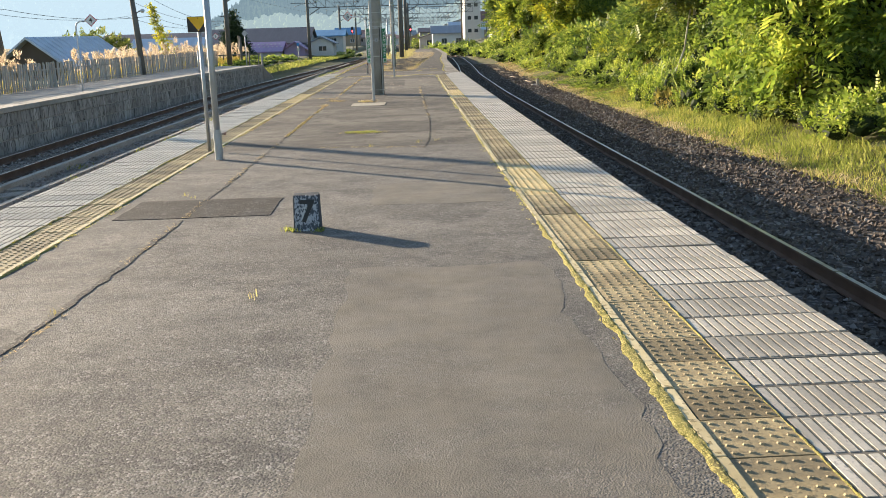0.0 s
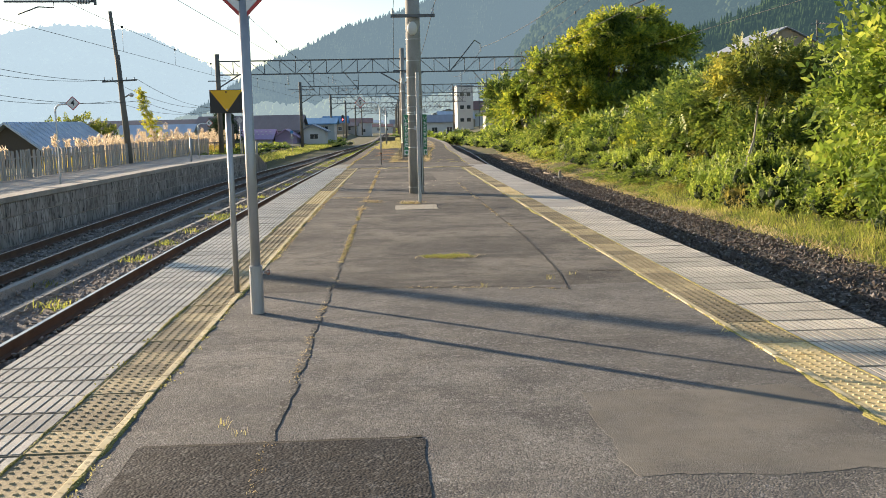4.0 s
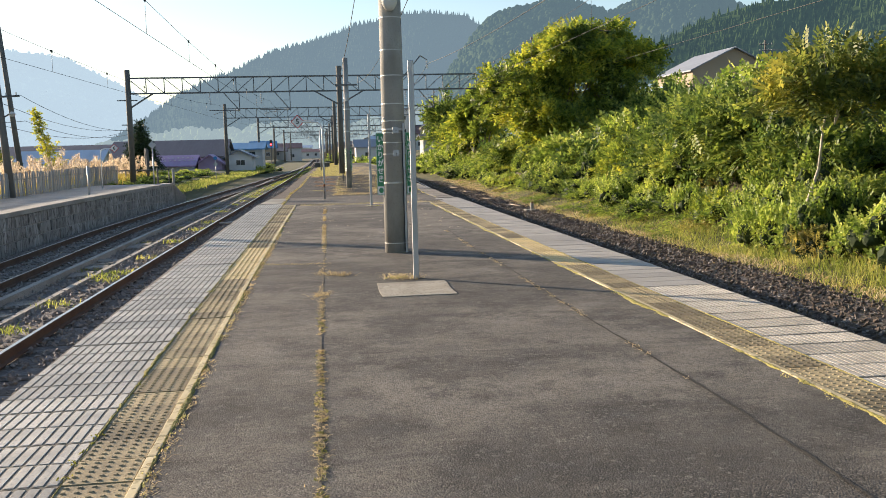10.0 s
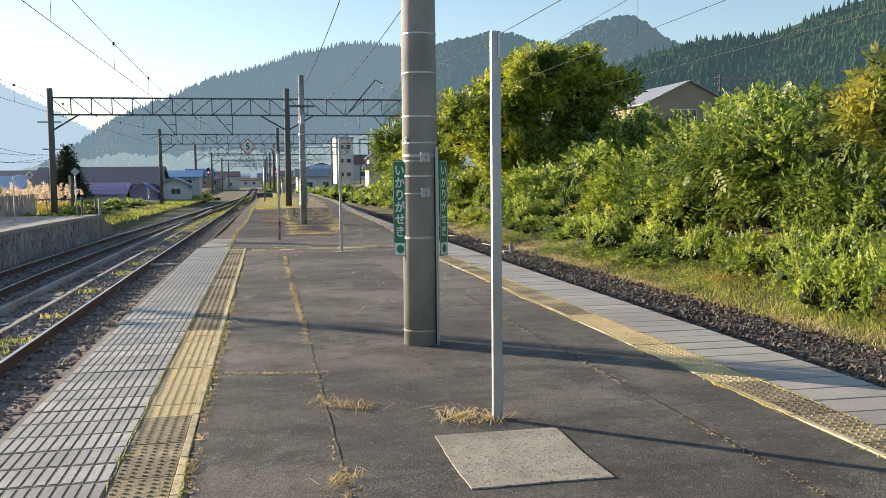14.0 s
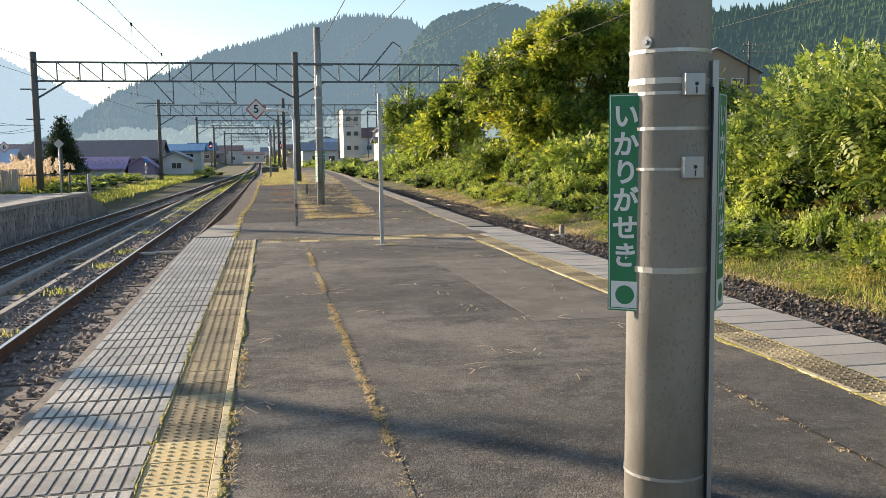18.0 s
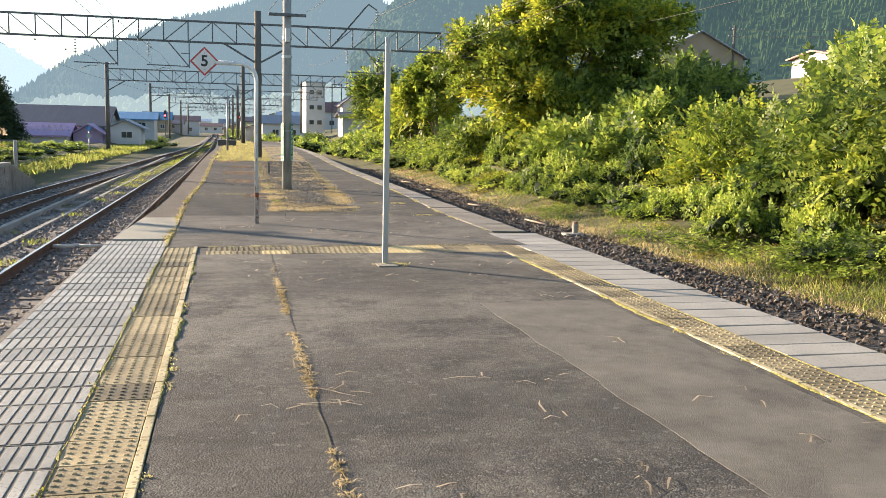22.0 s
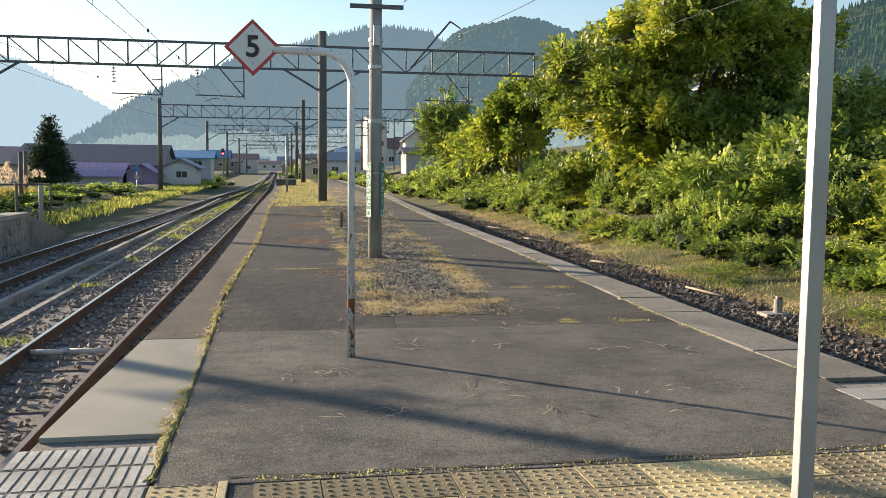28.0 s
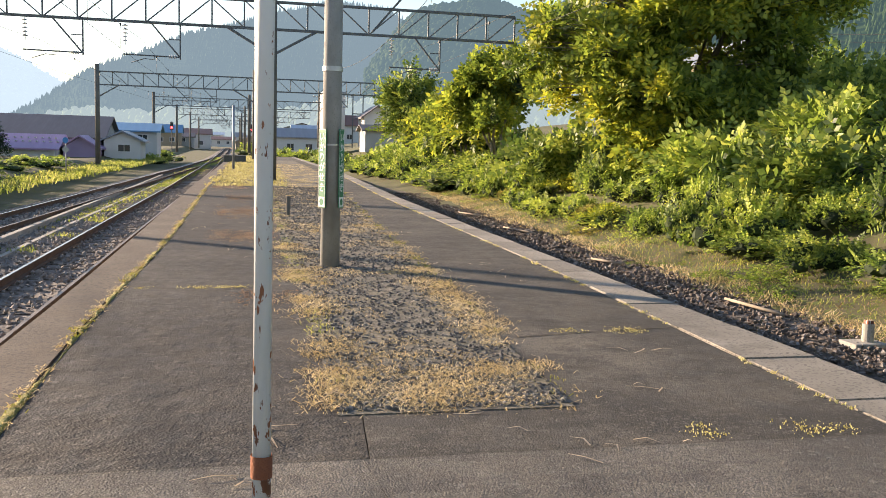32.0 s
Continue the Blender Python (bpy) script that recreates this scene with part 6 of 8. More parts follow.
def plant_shrub(x, y, sx, sz):
    k = rng_s.choice((0, 0, 1, 2, 3, 3, 4, 0, 3, 2, 0, 3, 0, 3, 5, 4))
    if x > 12 or y > 72:
        k = rng_s.choice((6, 6, 7))
    m = pose(x, y, ground_z(x, y) - 0.1 - 0.25 * max(0, sx - 1.2), 0, 0, rng_s.uniform(0, 360)) @ Matrix.Diagonal((sx, sx * rng_s.uniform(0.85, 1.2), sz, 1))
    if k not in used:
        used.add(k)
        SHRUBS[k].matrix_basis = m
    else:
        copy_thing(SHRUBS[k], m)


yv = 4.0
while yv < 108:
    far = np.interp(yv, [0, 60, 100], [1.0, 1.0, 1.35])
    plant_shrub(rng_s.uniform(8.7, 9.3), yv + rng_s.uniform(-0.4, 0.4), rng_s.uniform(0.7, 1.1) * far, rng_s.uniform(0.5, 1.15) * far)
    plant_shrub(rng_s.uniform(10.2, 11.0), yv + rng_s.uniform(-0.5, 0.5), rng_s.uniform(0.8, 1.3) * far, rng_s.uniform(0.6, 1.35) * far)
    if rng_s.random() < 0.55:
        plant_shrub(rng_s.uniform(12.2, 14.5), yv + rng_s.uniform(-1, 1), rng_s.uniform(1.0, 1.4) * far, rng_s.uniform(0.75, 1.1) * far * (0.7 if 18 < yv < 40 or 46 < yv < 62 else 1.0))
    yv += 1.62 * far
for xs_, ys_ in ((8.0, 27.4), (8.15, 28.3), (8.1, 29.3), (8.5, 21.4), (9.0, 22.6), (8.7, 23.8), (9.2, 24.9), (8.6, 25.9), (9.7, 23.2), (9.8, 25.6), (8.9, 30.6), (9.2, 32.2), (8.8, 33.9)):
    plant_shrub(xs_, ys_, 0.9, 1.05)
def weed_base(material, seed):
    """A low sprawling weed: thin stems with a few sprigs."""
    rng = np.random.default_rng(seed)
    t = thing("weed_bush", 0, 0, -20, "low sprawling green and brown weeds at the ballast edge", "weeds", "verge weeds")
    a, q = rng.random(110) * 6.283, 0.9 * rng.random(110) ** 0.6
    p = np.stack((q * np.cos(a), q * np.sin(a), (0.08 + 0.75 * rng.random(110)) * (1.15 - 0.8 * q)), 1)
    d = np.stack((np.cos(a), np.sin(a), 0.5 + 0 * a), 1) + rng.normal(0, 0.5, (110, 3))
    tagged(leaf_object("leaves", [scatter(SPRIG_SMALL, p, d, rng.uniform(0.16, 0.36, 110), rng, 2.4)], material, t), kind="stuff")
    bm = bmesh.new()
    for k in range(0, 110, 5):
        rod(bm, (p[k][0] * 0.25, p[k][1] * 0.25, -0.1), p[k], 0.012, 0.005, 4)
    tagged(part("stalk", bm, M_BARK, t), kind="stuff")
    return t


WEEDS = [weed_base(M_LEAF_DARK, 71), weed_base(M_LEAF_RUST, 72), weed_base(M_LEAF, 73), weed_base(M_LEAF_OLIVE, 74)]
rng_v = random.Random(12)
yv, k_ = 33.0, 0
while yv < 88:
    for lo, hi, big in ((3.2, 3.8, 0.42), (3.9, 4.7, 0.6), (4.6, 5.4, 0.8)):
        if rng_v.random() < (0.5 if big < 0.5 else 0.85):
            x_, y_ = track_c(yv) + rng_v.uniform(lo, hi), yv + rng_v.uniform(-0.4, 0.4)
            w_ = big * rng_v.uniform(0.75, 1.3)
            m_ = pose(x_, y_, ground_z(x_, y_) - 0.03, 0, 0, rng_v.uniform(0, 360)) @ Matrix.Diagonal((w_, w_ * rng_v.uniform(0.8, 1.3), w_ * rng_v.uniform(0.5, 1.0), 1))
            if k_ < 4:
                WEEDS[k_].matrix_basis = m_
            else:
                copy_thing(WEEDS[rng_v.choice((0, 0, 1, 2, 2, 3, 3))], m_)
            k_ += 1
    yv += 0.85
for k in range(8):
    if k not in used:
        used.add(k)
        SHRUBS[k].matrix_basis = pose(9 + k * 0.3, 50 + k, -0.6)


def blades(name, pts, heights, width, bend, material, label, category="grass", seed=1, kind="stuff"):
    """Grass: each blade two triangles, bent over at the tip."""
    rng = np.random.default_rng(seed)
    p, h = np.asarray(pts, float), np.asarray(heights, float)[:, None]
    n = len(p)
    a = rng.random(n) * 2 * math.pi
    side = np.stack((np.cos(a), np.sin(a), np.zeros(n)), 1)
    b = rng.random(n) * 2 * math.pi
    lean = np.stack((np.cos(b), np.sin(b), np.zeros(n)), 1) * rng.uniform(0.1, 1.0, (n, 1)) * bend
    w = width * rng.uniform(0.6, 1.4, (n, 1))
    up = np.array((0, 0, 1.0))
    mid = p + up * h * (0.62 - 0.2 * min(bend, 1.6)) + lean * h * 0.45
    v = np.stack((p - side * w, p + side * w, mid - side * w * 0.7, mid + side * w * 0.7, p + up * h * max(0.08, 1 - 0.55 * bend) + lean * h), 1)
    o = 5 * np.arange(n)[:, None]
    f = np.concatenate((o + (0, 1, 3), o + (0, 3, 2), o + (2, 3, 4)), 1).reshape(-1, 3)
    return tagged(part(name, fast_mesh(name, v.reshape(-1, 3), f), material), label, category, kind=kind)


rg = np.random.default_rng(9)
n_ = 70000
gy = -1 + 88 * rg.random(n_) ** 1.5
gx = np.array([track_c(v) for v in gy]) + 3.05 + 1.95 * rg.random(n_) ** 0.8 + 0.3 * np.array([noise.noise(Vector((0, v * 0.6, 3))) for v in gy])
gz = np.array([ground_z(a_, b_) for a_, b_ in zip(gx, gy)])
hh = (0.08 + 0.36 * rg.random(n_) ** 1.3) * np.array([0.85 + 0.6 * noise.noise(Vector((a_ * 1.1, b_ * 0.9, 6))) for a_, b_ in zip(gx, gy)]) * np.clip((gx - np.array([track_c(v) for v in gy]) - 2.9) / 0.9, 0.3, 1.2) * np.interp(gy, [10, 18, 32, 38, 44], [0.85, 1.0, 1.0, 0.7, 0.35])
keep_ = rg.random(n_) < np.interp(gy, [36, 48], [1.0, 0.55])
gx, gy, gz, hh = gx[keep_], gy[keep_], gz[keep_], hh[keep_]
blades("verge_grass", np.stack((gx, gy, gz), 1), hh, 0.0065, 0.85, M_GRASS, "tall yellow-green grass on the track verge", seed=2)

n_ = 16000
gy = -1 + 80 * rg.random(n_) ** 1.5
gx = np.array([track_c(v) for v in gy]) + 2.75 + 0.9 * rg.random(n_) + 0.3 * np.array([noise.noise(Vector((0, v * 0.6, 3))) for v in gy])
gz = np.array([ground_z(a_, b_) for a_, b_ in zip(gx, gy)])
blades("verge_straw", np.stack((gx, gy, gz + 0.02), 1), 0.06 + 0.2 * rg.random(n_), 0.007, 1.3, M_MATGRASS, "bleached straw grass at the ballast edge", seed=3)

n_ = 4500
gy = 34 + 50 * rg.random(n_) ** 1.3
gx = np.array([track_c(v) for v in gy]) + 2.9 + 1.7 * rg.random(n_)
gz = np.array([ground_z(a_, b_) for a_, b_ in zip(gx, gy)])
blades("verge_litter", np.stack((gx, gy, gz + 0.02), 1), 0.06 + 0.16 * rg.random(n_), 0.005, 1.4, M_LITTER, "brown dry twigs and dead grass below the shrubs", seed=4)


def tufts(name, centres, per, spread, h, material, label, width=0.004, bend=0.9, seed=1, z=0.0):
    rng = np.random.default_rng(seed)
    c = np.repeat(np.asarray(centres, float), per, 0)
    p = c + np.concatenate((rng.normal(0, spread, (len(c), 2)), np.zeros((len(c), 1))), 1)
    p[:, 2] += z
    return blades(name, p, h * rng.uniform(0.4, 1.3, len(p)), width, bend, material, label, "weeds", seed)


def along(fx, y0, y1, n, rng, clump=0.5):
    y = y0 + (y1 - y0) * rng.random(n)
    k = np.array([noise.noise(Vector((7, v * 0.9, 0))) for v in y]) > clump - 0.5
    y = y[k]
    return np.stack((np.array([fx(v) for v in y]) + rng.normal(0, 0.012, len(y)), y, np.full(len(y), 0.002)), 1)


tufts("joint_weeds", along(lambda y: left_line(y) + 0.03, 13.5, 26, 420, rg, 0.3), 4, 0.016, 0.04, M_MATGRASS, "straw lying along the tactile border", width=0.0028, seed=95, bend=1.7)
long_joint = curve_fn((-4, -1.92), (4, -1.88), (7, -1.85), (12, -1.81), (18, -1.78), (23, -1.71), (29, -1.66), (34.3, -1.57))
tufts("joint_weeds", along(long_joint, 3, 34.1, 700, rg, 0.42), 3, 0.014, 0.03, M_MATGRASS, "dried yellow weeds growing in the asphalt joint", width=0.0025, seed=3, bend=1.8)
tufts("joint_weeds", along(long_joint, 13.2, 19.5, 240, rg, 0.3), 6, 0.008, 0.028, M_MATGRASS, "flattened straw lying in the asphalt joint", width=0.0028, seed=96, bend=1.8)
tufts("joint_weeds", along(long_joint, 13.2, 18.5, 130, rg, 0.35), 6, 0.009, 0.024, M_MOSS, "small green weeds in the asphalt joint", width=0.003, seed=97, bend=1.5)
tufts("joint_weeds", along(long_joint, 23.5, 32.5, 460, rg, 0.25), 8, 0.008, 0.034, M_MATGRASS, "flattened straw lying in the asphalt joint", width=0.0028, seed=4, bend=1.85)


def moss_strip(line, side, y0, y1, wide, label, seed, near=0.0):
    """A low cushiony ribbon of moss whose width comes and goes along a joint."""
    n, m = int((y1 - y0) / 0.025), 6
    vs, fs = [], []
    for i in range(n + 1):
        y = y0 + 0.025 * i
        w = wide * (0.35 + near * max(0.0, (8.0 - y) / 8.0) + 1.1 * noise.noise(Vector((seed, y * 0.8, 0))) + 0.7 * noise.noise(Vector((seed, y * 5.0, 3))))
        w = max(0.004, w + 0.012 * noise.noise(Vector((seed, y * 22.0, 7))))
        for j in range(m + 1):
            u = j / m
            h = math.sin(math.pi * min(1.0, 0.12 + 0.88 * u)) * min(0.013, w * 0.4) * (0.7 + 0.6 * noise.noise(Vector((y * 45, u * 3, seed))))
            vs.append((line(y) + side * (w * u - 0.012) + 0.004 * noise.noise(Vector((y * 30, u * 2, seed + 4))), y, 0.002 + max(h, -0.001) if 0 < j < m else -0.004))
    for i in range(n):
        for j in range(m):
            a = i * (m + 1) + j
            fs.append((a, a + 1, a + m + 2, a + m + 1))
    return tagged(part("edge_moss", nmesh("edge_moss", vs, fs), M_MOSSBED, smooth=True), label, "moss", kind="stuff")


moss_strip(right_line, -1, -2.0, 34.0, 0.055, "yellow-green moss cushion along the tactile strip", 5, 0.9)
moss_strip(left_line, 1, 2.6, 34.0, 0.05, "dark dry moss along the tactile strip", 6)
moss_strip(lambda y: left_line(y) - 0.352, -1, 2.6, 34.0, 0.034, "moss between tactile tiles and edge slabs", 7)
moss_strip(lambda y: right_line(y) + 0.352, 1, 0.2, 34.0, 0.018, "moss between tactile tiles and edge slabs", 8)
tufts("edge_moss", along(lambda y: right_line(y) - 0.025, -2, 34, 260, rg, 0.42), 5, 0.014, 0.022, M_DRYGRASS, "dry weeds along the tactile strip", width=0.003, seed=5)
tufts("edge_moss", along(lambda y: left_line(y) + 0.015, 4, 34, 420, rg, 0.45), 5, 0.012, 0.018, M_DRYGRASS, "dry weeds along the tactile strip", width=0.004, seed=6)
tufts("edge_moss", along(lambda y: left_line(y) - 0.352, 4, 34, 160, rg, 0.5), 4, 0.012, 0.02, M_MOSS, "moss between tactile tiles and edge slabs", width=0.005, seed=7)
tufts("weed_clump", [(-0.72 + dx, 13.47 + dy, 0) for dx, dy in ((0, 0), (0.1, 0.05), (-0.1, 0.04), (0.2, -0.03), (-0.17, -0.02), (0.05, -0.08))], 55, 0.05, 0.075, M_GRASS, "flattened clump of weeds in the asphalt", width=0.004, bend=1.6, seed=8)
tufts("weed_clump", [(-1.7, 20.78, 0), (-1.62, 20.73, 0), (-1.52, 20.65, 0), (-1.77, 19.25, 0)], 34, 0.06, 0.13, M_MATGRASS, "dry straw clump lying on the asphalt", width=0.003, bend=1.8, seed=9)
tufts("weed_clump", [(-1.0, 20.32, 0), (-0.9, 20.24, 0), (-0.78, 20.2, 0)], 50, 0.07, 0.15, M_MATGRASS, "dry weeds at the footing pad", width=0.003, bend=1.78, seed=10)
tufts("crack_straw", [(-2.42 + 0.06 * i, 21.93 - 0.12 * min(1.0, i / 8), 0) for i in range(13)], 8, 0.025, 0.05, M_MATGRASS, "straw and dead weeds in a cross crack", width=0.003, bend=1.8, seed=90)
tufts("crack_straw", along(lambda y: 0.335, 15.5, 25.8, 260, rg, 0.45), 3, 0.012, 0.03, M_MATGRASS, "straw and dead weeds in a long crack", width=0.0025, bend=1.8, seed=91)
tufts("crack_straw", [(-1.15 + 0.055 * i, 11.69 - 0.0125 * i, 0) for i in range(24) if i % 7 < 5], 5, 0.025, 0.04, M_MATGRASS, "straw and dead weeds in a cross crack", width=0.0028, bend=1.7, seed=93)
tufts("weed_clump", [(-0.5, 33.3, 0), (-0.38, 33.28, 0), (-0.28, 33.3, 0)], 40, 0.05, 0.05, M_DRYGRASS, "dry weeds at the post foot", bend=1.3, seed=11)
tufts("weed_clump", [(-0.88, 6.36, 0), (-0.7, 6.33, 0), (-0.93, 6.4, 0)], 30, 0.025, 0.05, M_GRASS, "small weeds at the marker block", seed=12)
tufts("weed_clump", [(-2.1, 8.15, 0), (-2.0, 8.0, 0), (-1.9, 4.4, 0), (-0.9, 4.6, 0), (-0.5, 11.6, 0), (0.35, 12.1, 0), (0.1, 11.9, 0)], 9, 0.02, 0.06, M_DRYGRASS, "thin dry weeds in cracks", width=0.002, bend=0.6, seed=13)
tufts("weed_clump", [(-0.72 + dx, 13.47 + dy, 0) for dx, dy in ((0, 0), (0.16, 0.05), (-0.15, 0.04), (0.24, -0.05), (0.0, -0.09))], 50, 0.07, 0.05, M_MATGRASS, "flattened clump of dry straw in the asphalt", bend=1.75, seed=88)
tufts("weed_clump", [(-1.0, 20.28, 0), (-0.93, 20.3, 0)], 36, 0.04, 0.06, M_GRASS, "small green weeds at the footing pad", bend=1.4, seed=89)
left_seam = lambda y: left_strip(y) - 0.04
tufts("seam_grass", along(left_seam, 34.9, 64, 620, rg, 0.3), 9, 0.024, 0.042, M_MATGRASS, "dry straw grass in the platform seam", width=0.003, seed=14, bend=1.6)
tufts("seam_grass", along(left_seam, 34.9, 60, 300, rg, 0.5), 8, 0.024, 0.035, M_MOSS, "green weeds in the platform seam", seed=15, bend=1.0)
moss_strip(lambda y: left_strip(y) - 0.02, -1, 34.9, 66.0, 0.075, "yellow-green moss in the platform seam", 9)
tufts("seam_grass", along(lambda y: right_strip(y) - 0.01, 36.4, 70, 380, rg, 0.45), 8, 0.015, 0.03, M_DRYGRASS, "thin grass along the concrete edge strip", seed=16)
band_seam = np.stack((-2.3 + 3.4 * rg.random(90), 34.85 + rg.normal(0, 0.01, 90), np.zeros(90)), 1)
tufts("seam_grass", band_seam, 5, 0.02, 0.018, M_DRYGRASS, "thin dry grass behind the tactile band", seed=17)
for i_, (xa, xb, yc) in enumerate(((-2.45, -1.3, 43.25), (0.35, 1.62, 41.1), (0.5, 1.4, 38.78))):
    m_ = 70
    cs = np.stack((xa + (xb - xa) * rg.random(m_), yc + 0.07 * np.sin(3.1 * rg.random(m_) + i_) + rg.normal(0, 0.025, m_), np.zeros(m_)), 1)
    cs = cs[np.array([noise.noise(Vector((c[0] * 3, c[1], 5))) for c in cs]) > -0.05]
    tufts("seam_grass", cs, 6, 0.03, 0.02, M_DRYGRASS, "dry grass in a cross crack", seed=18 + i_)

# gravel island round the slim mast with dry grass
grav_l = curve_fn((39.2, -1.18), (41, -1.05), (45, -1.02), (51, -0.88), (62, -0.5), (75, 0.0), (100, 0.8))
grav_r = curve_fn((39.2, 0.02), (41, 0.22), (45, 0.42), (51, 0.75), (62, 1.5), (75, 2.2), (100, 2.8))
tagged(strip("gravel_island", grav_l, grav_r, 39.25, 100, 0.005, 0.02, M_ISLAND, 1.0), "grey gravel bed in the platform middle", "gravel", kind="structure")
stones("gravel_stones", grav_l, grav_r, 39.3, 62, 9000, [], "small loose grey gravel stones", (0.006, 0.016), 6, 1.5, 0.006, 0.006, M_GRAVEL)
n_ = 4200
ty = 39.3 + 50 * rg.random(n_) ** 1.4
tl, tr_ = np.array([grav_l(v) for v in ty]), np.array([grav_r(v) for v in ty])
u_ = rg.beta(0.22, 0.22, n_)
u_ = np.where((ty > 48.5) | (rg.random(n_) < 0.04), rg.random(n_), u_)
cs = np.stack((tl + (tr_ - tl) * u_ + rg.normal(0, 0.06, n_), ty, np.zeros(n_)), 1)
cs = cs[np.array([noise.noise(Vector((c[0] * 1.8, c[1] * 1.1, 2))) + 0.6 * noise.noise(Vector((c[0] * 6, c[1] * 5, 4))) for c in cs]) > 0.06]
tufts("island_grass", cs, 22, 0.075, 0.07, M_MATGRASS, "dry yellow grass edging the gravel island", width=0.0026, seed=25, bend=1.75)
tufts("island_weeds", along(lambda y: grav_r(y) + 0.02, 39.4, 60, 240, rg, 0.45), 7, 0.05, 0.05, M_MOSS, "small green weeds along the gravel island", width=0.003, seed=92, bend=1.1)
tufts("island_weeds", along(lambda y: grav_l(y) + 0.05, 39.8, 60, 200, rg, 0.5), 14, 0.06, 0.05, M_GRASS, "small green weeds along the gravel island", width=0.0025, seed=94, bend=1.2)
cs = np.stack((-1.12 + 1.1 * rg.random(100) ** 1.4, 39.4 + 0.75 * rg.random(100) ** 1.5, np.zeros(100)), 1)
cs = cs[np.array([noise.noise(Vector((c[0] * 3, c[1] * 3, 9))) for c in cs]) > -0.15]
tufts("island_grass", cs, 60, 0.09, 0.07, M_MATGRASS, "dry yellow grass edging the gravel island", width=0.0022, seed=26, bend=1.75)
n_ = 1500
ty = 62 + 54 * rg.random(n_)
cs = np.stack((np.array([left_strip(v) for v in ty]) + rg.random(n_) * 2.3, ty, np.zeros(n_)), 1)
tufts("end_grass", cs, 9, 0.12, 0.13, M_DRYGRASS, "dry yellow grass over the platform end", width=0.012, seed=27, bend=1.0)
for i_, (xa, xb, ya, yb, n_) in enumerate(((-1.9, -1.05, 47.2, 48.6, 220), (-1.85, -0.95, 51.0, 53.4, 320), (-1.7, -0.95, 55.5, 57.5, 220), (-1.6, -0.9, 42.2, 43.3, 60), (-2.1, -1.2, 60, 63, 240))):
    cs = np.stack((rg.uniform(xa, xb, n_), rg.normal((ya + yb) / 2, (yb - ya) / 3.5, n_), np.full(n_, 0.002)), 1)
    tufts("dry_litter", cs, 8, 0.05, 0.022, M_LITTER, "reddish-brown dry grass litter on the asphalt", width=0.005, bend=1.75, seed=60 + i_)
straw = []
for k in range(110):
    straw.append((rg.uniform(-2.3, 1.2), rg.uniform(35.3, 56) if k % 3 else rg.uniform(24, 34), 0.003))
sp = np.repeat(np.array(straw), 3, 0) + rg.normal(0, 0.09, (330, 3)) * (1, 1, 0)
sa, sl_ = rg.random(330) * 6.283, rg.uniform(0.04, 0.2, 330)
sd = np.stack((np.cos(sa), np.sin(sa), np.zeros(330)), 1)
sn = np.stack((-np.sin(sa), np.cos(sa), np.zeros(330)), 1) * 0.0055
sm = sp + sd * sl_[:, None] * 0.5 + sn * rg.normal(0, 4, (330, 1)) + (0, 0, 0.014)
se = sp + sd * sl_[:, None]
sv = np.stack((sp - sn + (0, 0, 0.004), sp + sn + (0, 0, 0.004), sm + sn, sm - sn, se + sn * 0.4 + (0, 0, 0.005), se - sn * 0.4 + (0, 0, 0.005)), 1)
so = 6 * np.arange(330)[:, None]
sf = np.concatenate((so + (0, 1, 2, 3), so + (3, 2, 4, 5)), 1).reshape(-1, 4)
tagged(part("straw", fast_mesh("straw", sv.reshape(-1, 3), sf), M_PLUME), "pale dry straw stalks lying on the asphalt", "straw", kind="stuff")
tufts("track_weeds", [(track_a(v) - 1.1 + rg.normal(0, 0.1), v, BED + 0.02) for v in (9, 13.2, 17, 21.6, 24, 26.4, 29.2, 29.8, 30.3, 33, 37, 41, 44, 50, 55, 58, 62, 66)], 60, 0.16, 0.2, M_GRASS, "clumps of weeds between the tracks", width=0.008, seed=29)
tufts("track_weeds", [(track_a(v) - 1.85 + rg.normal(0, 0.08), v, BED + 0.02) for v in (19, 31, 37, 42, 46, 53, 60, 66, 74)], 40, 0.16, 0.12, M_MOSS, "yellow-green weeds in the drain channel", width=0.008, seed=30)
tufts("track_weeds", [(left_edge(v) - 0.35 + rg.normal(0, 0.08), v, BED + 0.02) for v in (13.3, 13.5, 27, 28.2, 33, 33.6, 35.6)], 50, 0.1, 0.2, M_DRYGRASS, "dry weeds at the platform wall", width=0.008, seed=31)
n_ = 700
ty = 62 + 100 * rg.random(n_)
cs = np.stack((np.array([(track_a(v) + track_b(v)) / 2 for v in ty]) + rg.normal(0, 0.35, n_), ty, np.full(n_, BED)), 1)
tufts("track_weeds", cs, 12, 0.15, 0.16, M_GRASS, "strip of green weeds between the tracks", width=0.02, seed=32)

# pampas grass and weeds behind the opposite platform
n_ = 620
ty = np.concatenate((18 + 18 * rg.random(120), 44 + 34 * rg.random(n_ - 120)))
px_ = -13.2 - 3.0 * rg.random(n_)
cs = np.stack((px_, ty, np.full(n_, -0.45)), 1)
tufts("pampas_leaves", cs, 30, 0.2, 1.05, M_PAMPAS, "yellow-green pampas grass leaves behind the fence", width=0.014, bend=0.7, seed=33)
tips = cs[rg.random(n_) < 0.75]
pl = np.repeat(tips, 34, 0) + np.concatenate((rg.normal(0, 0.05, (len(tips) * 34, 2)), 1.0 + 0.32 * rg.random((len(tips) * 34, 1))), 1)
pl += np.repeat(rg.normal(0, 0.25, (len(tips), 3)), 34, 0)
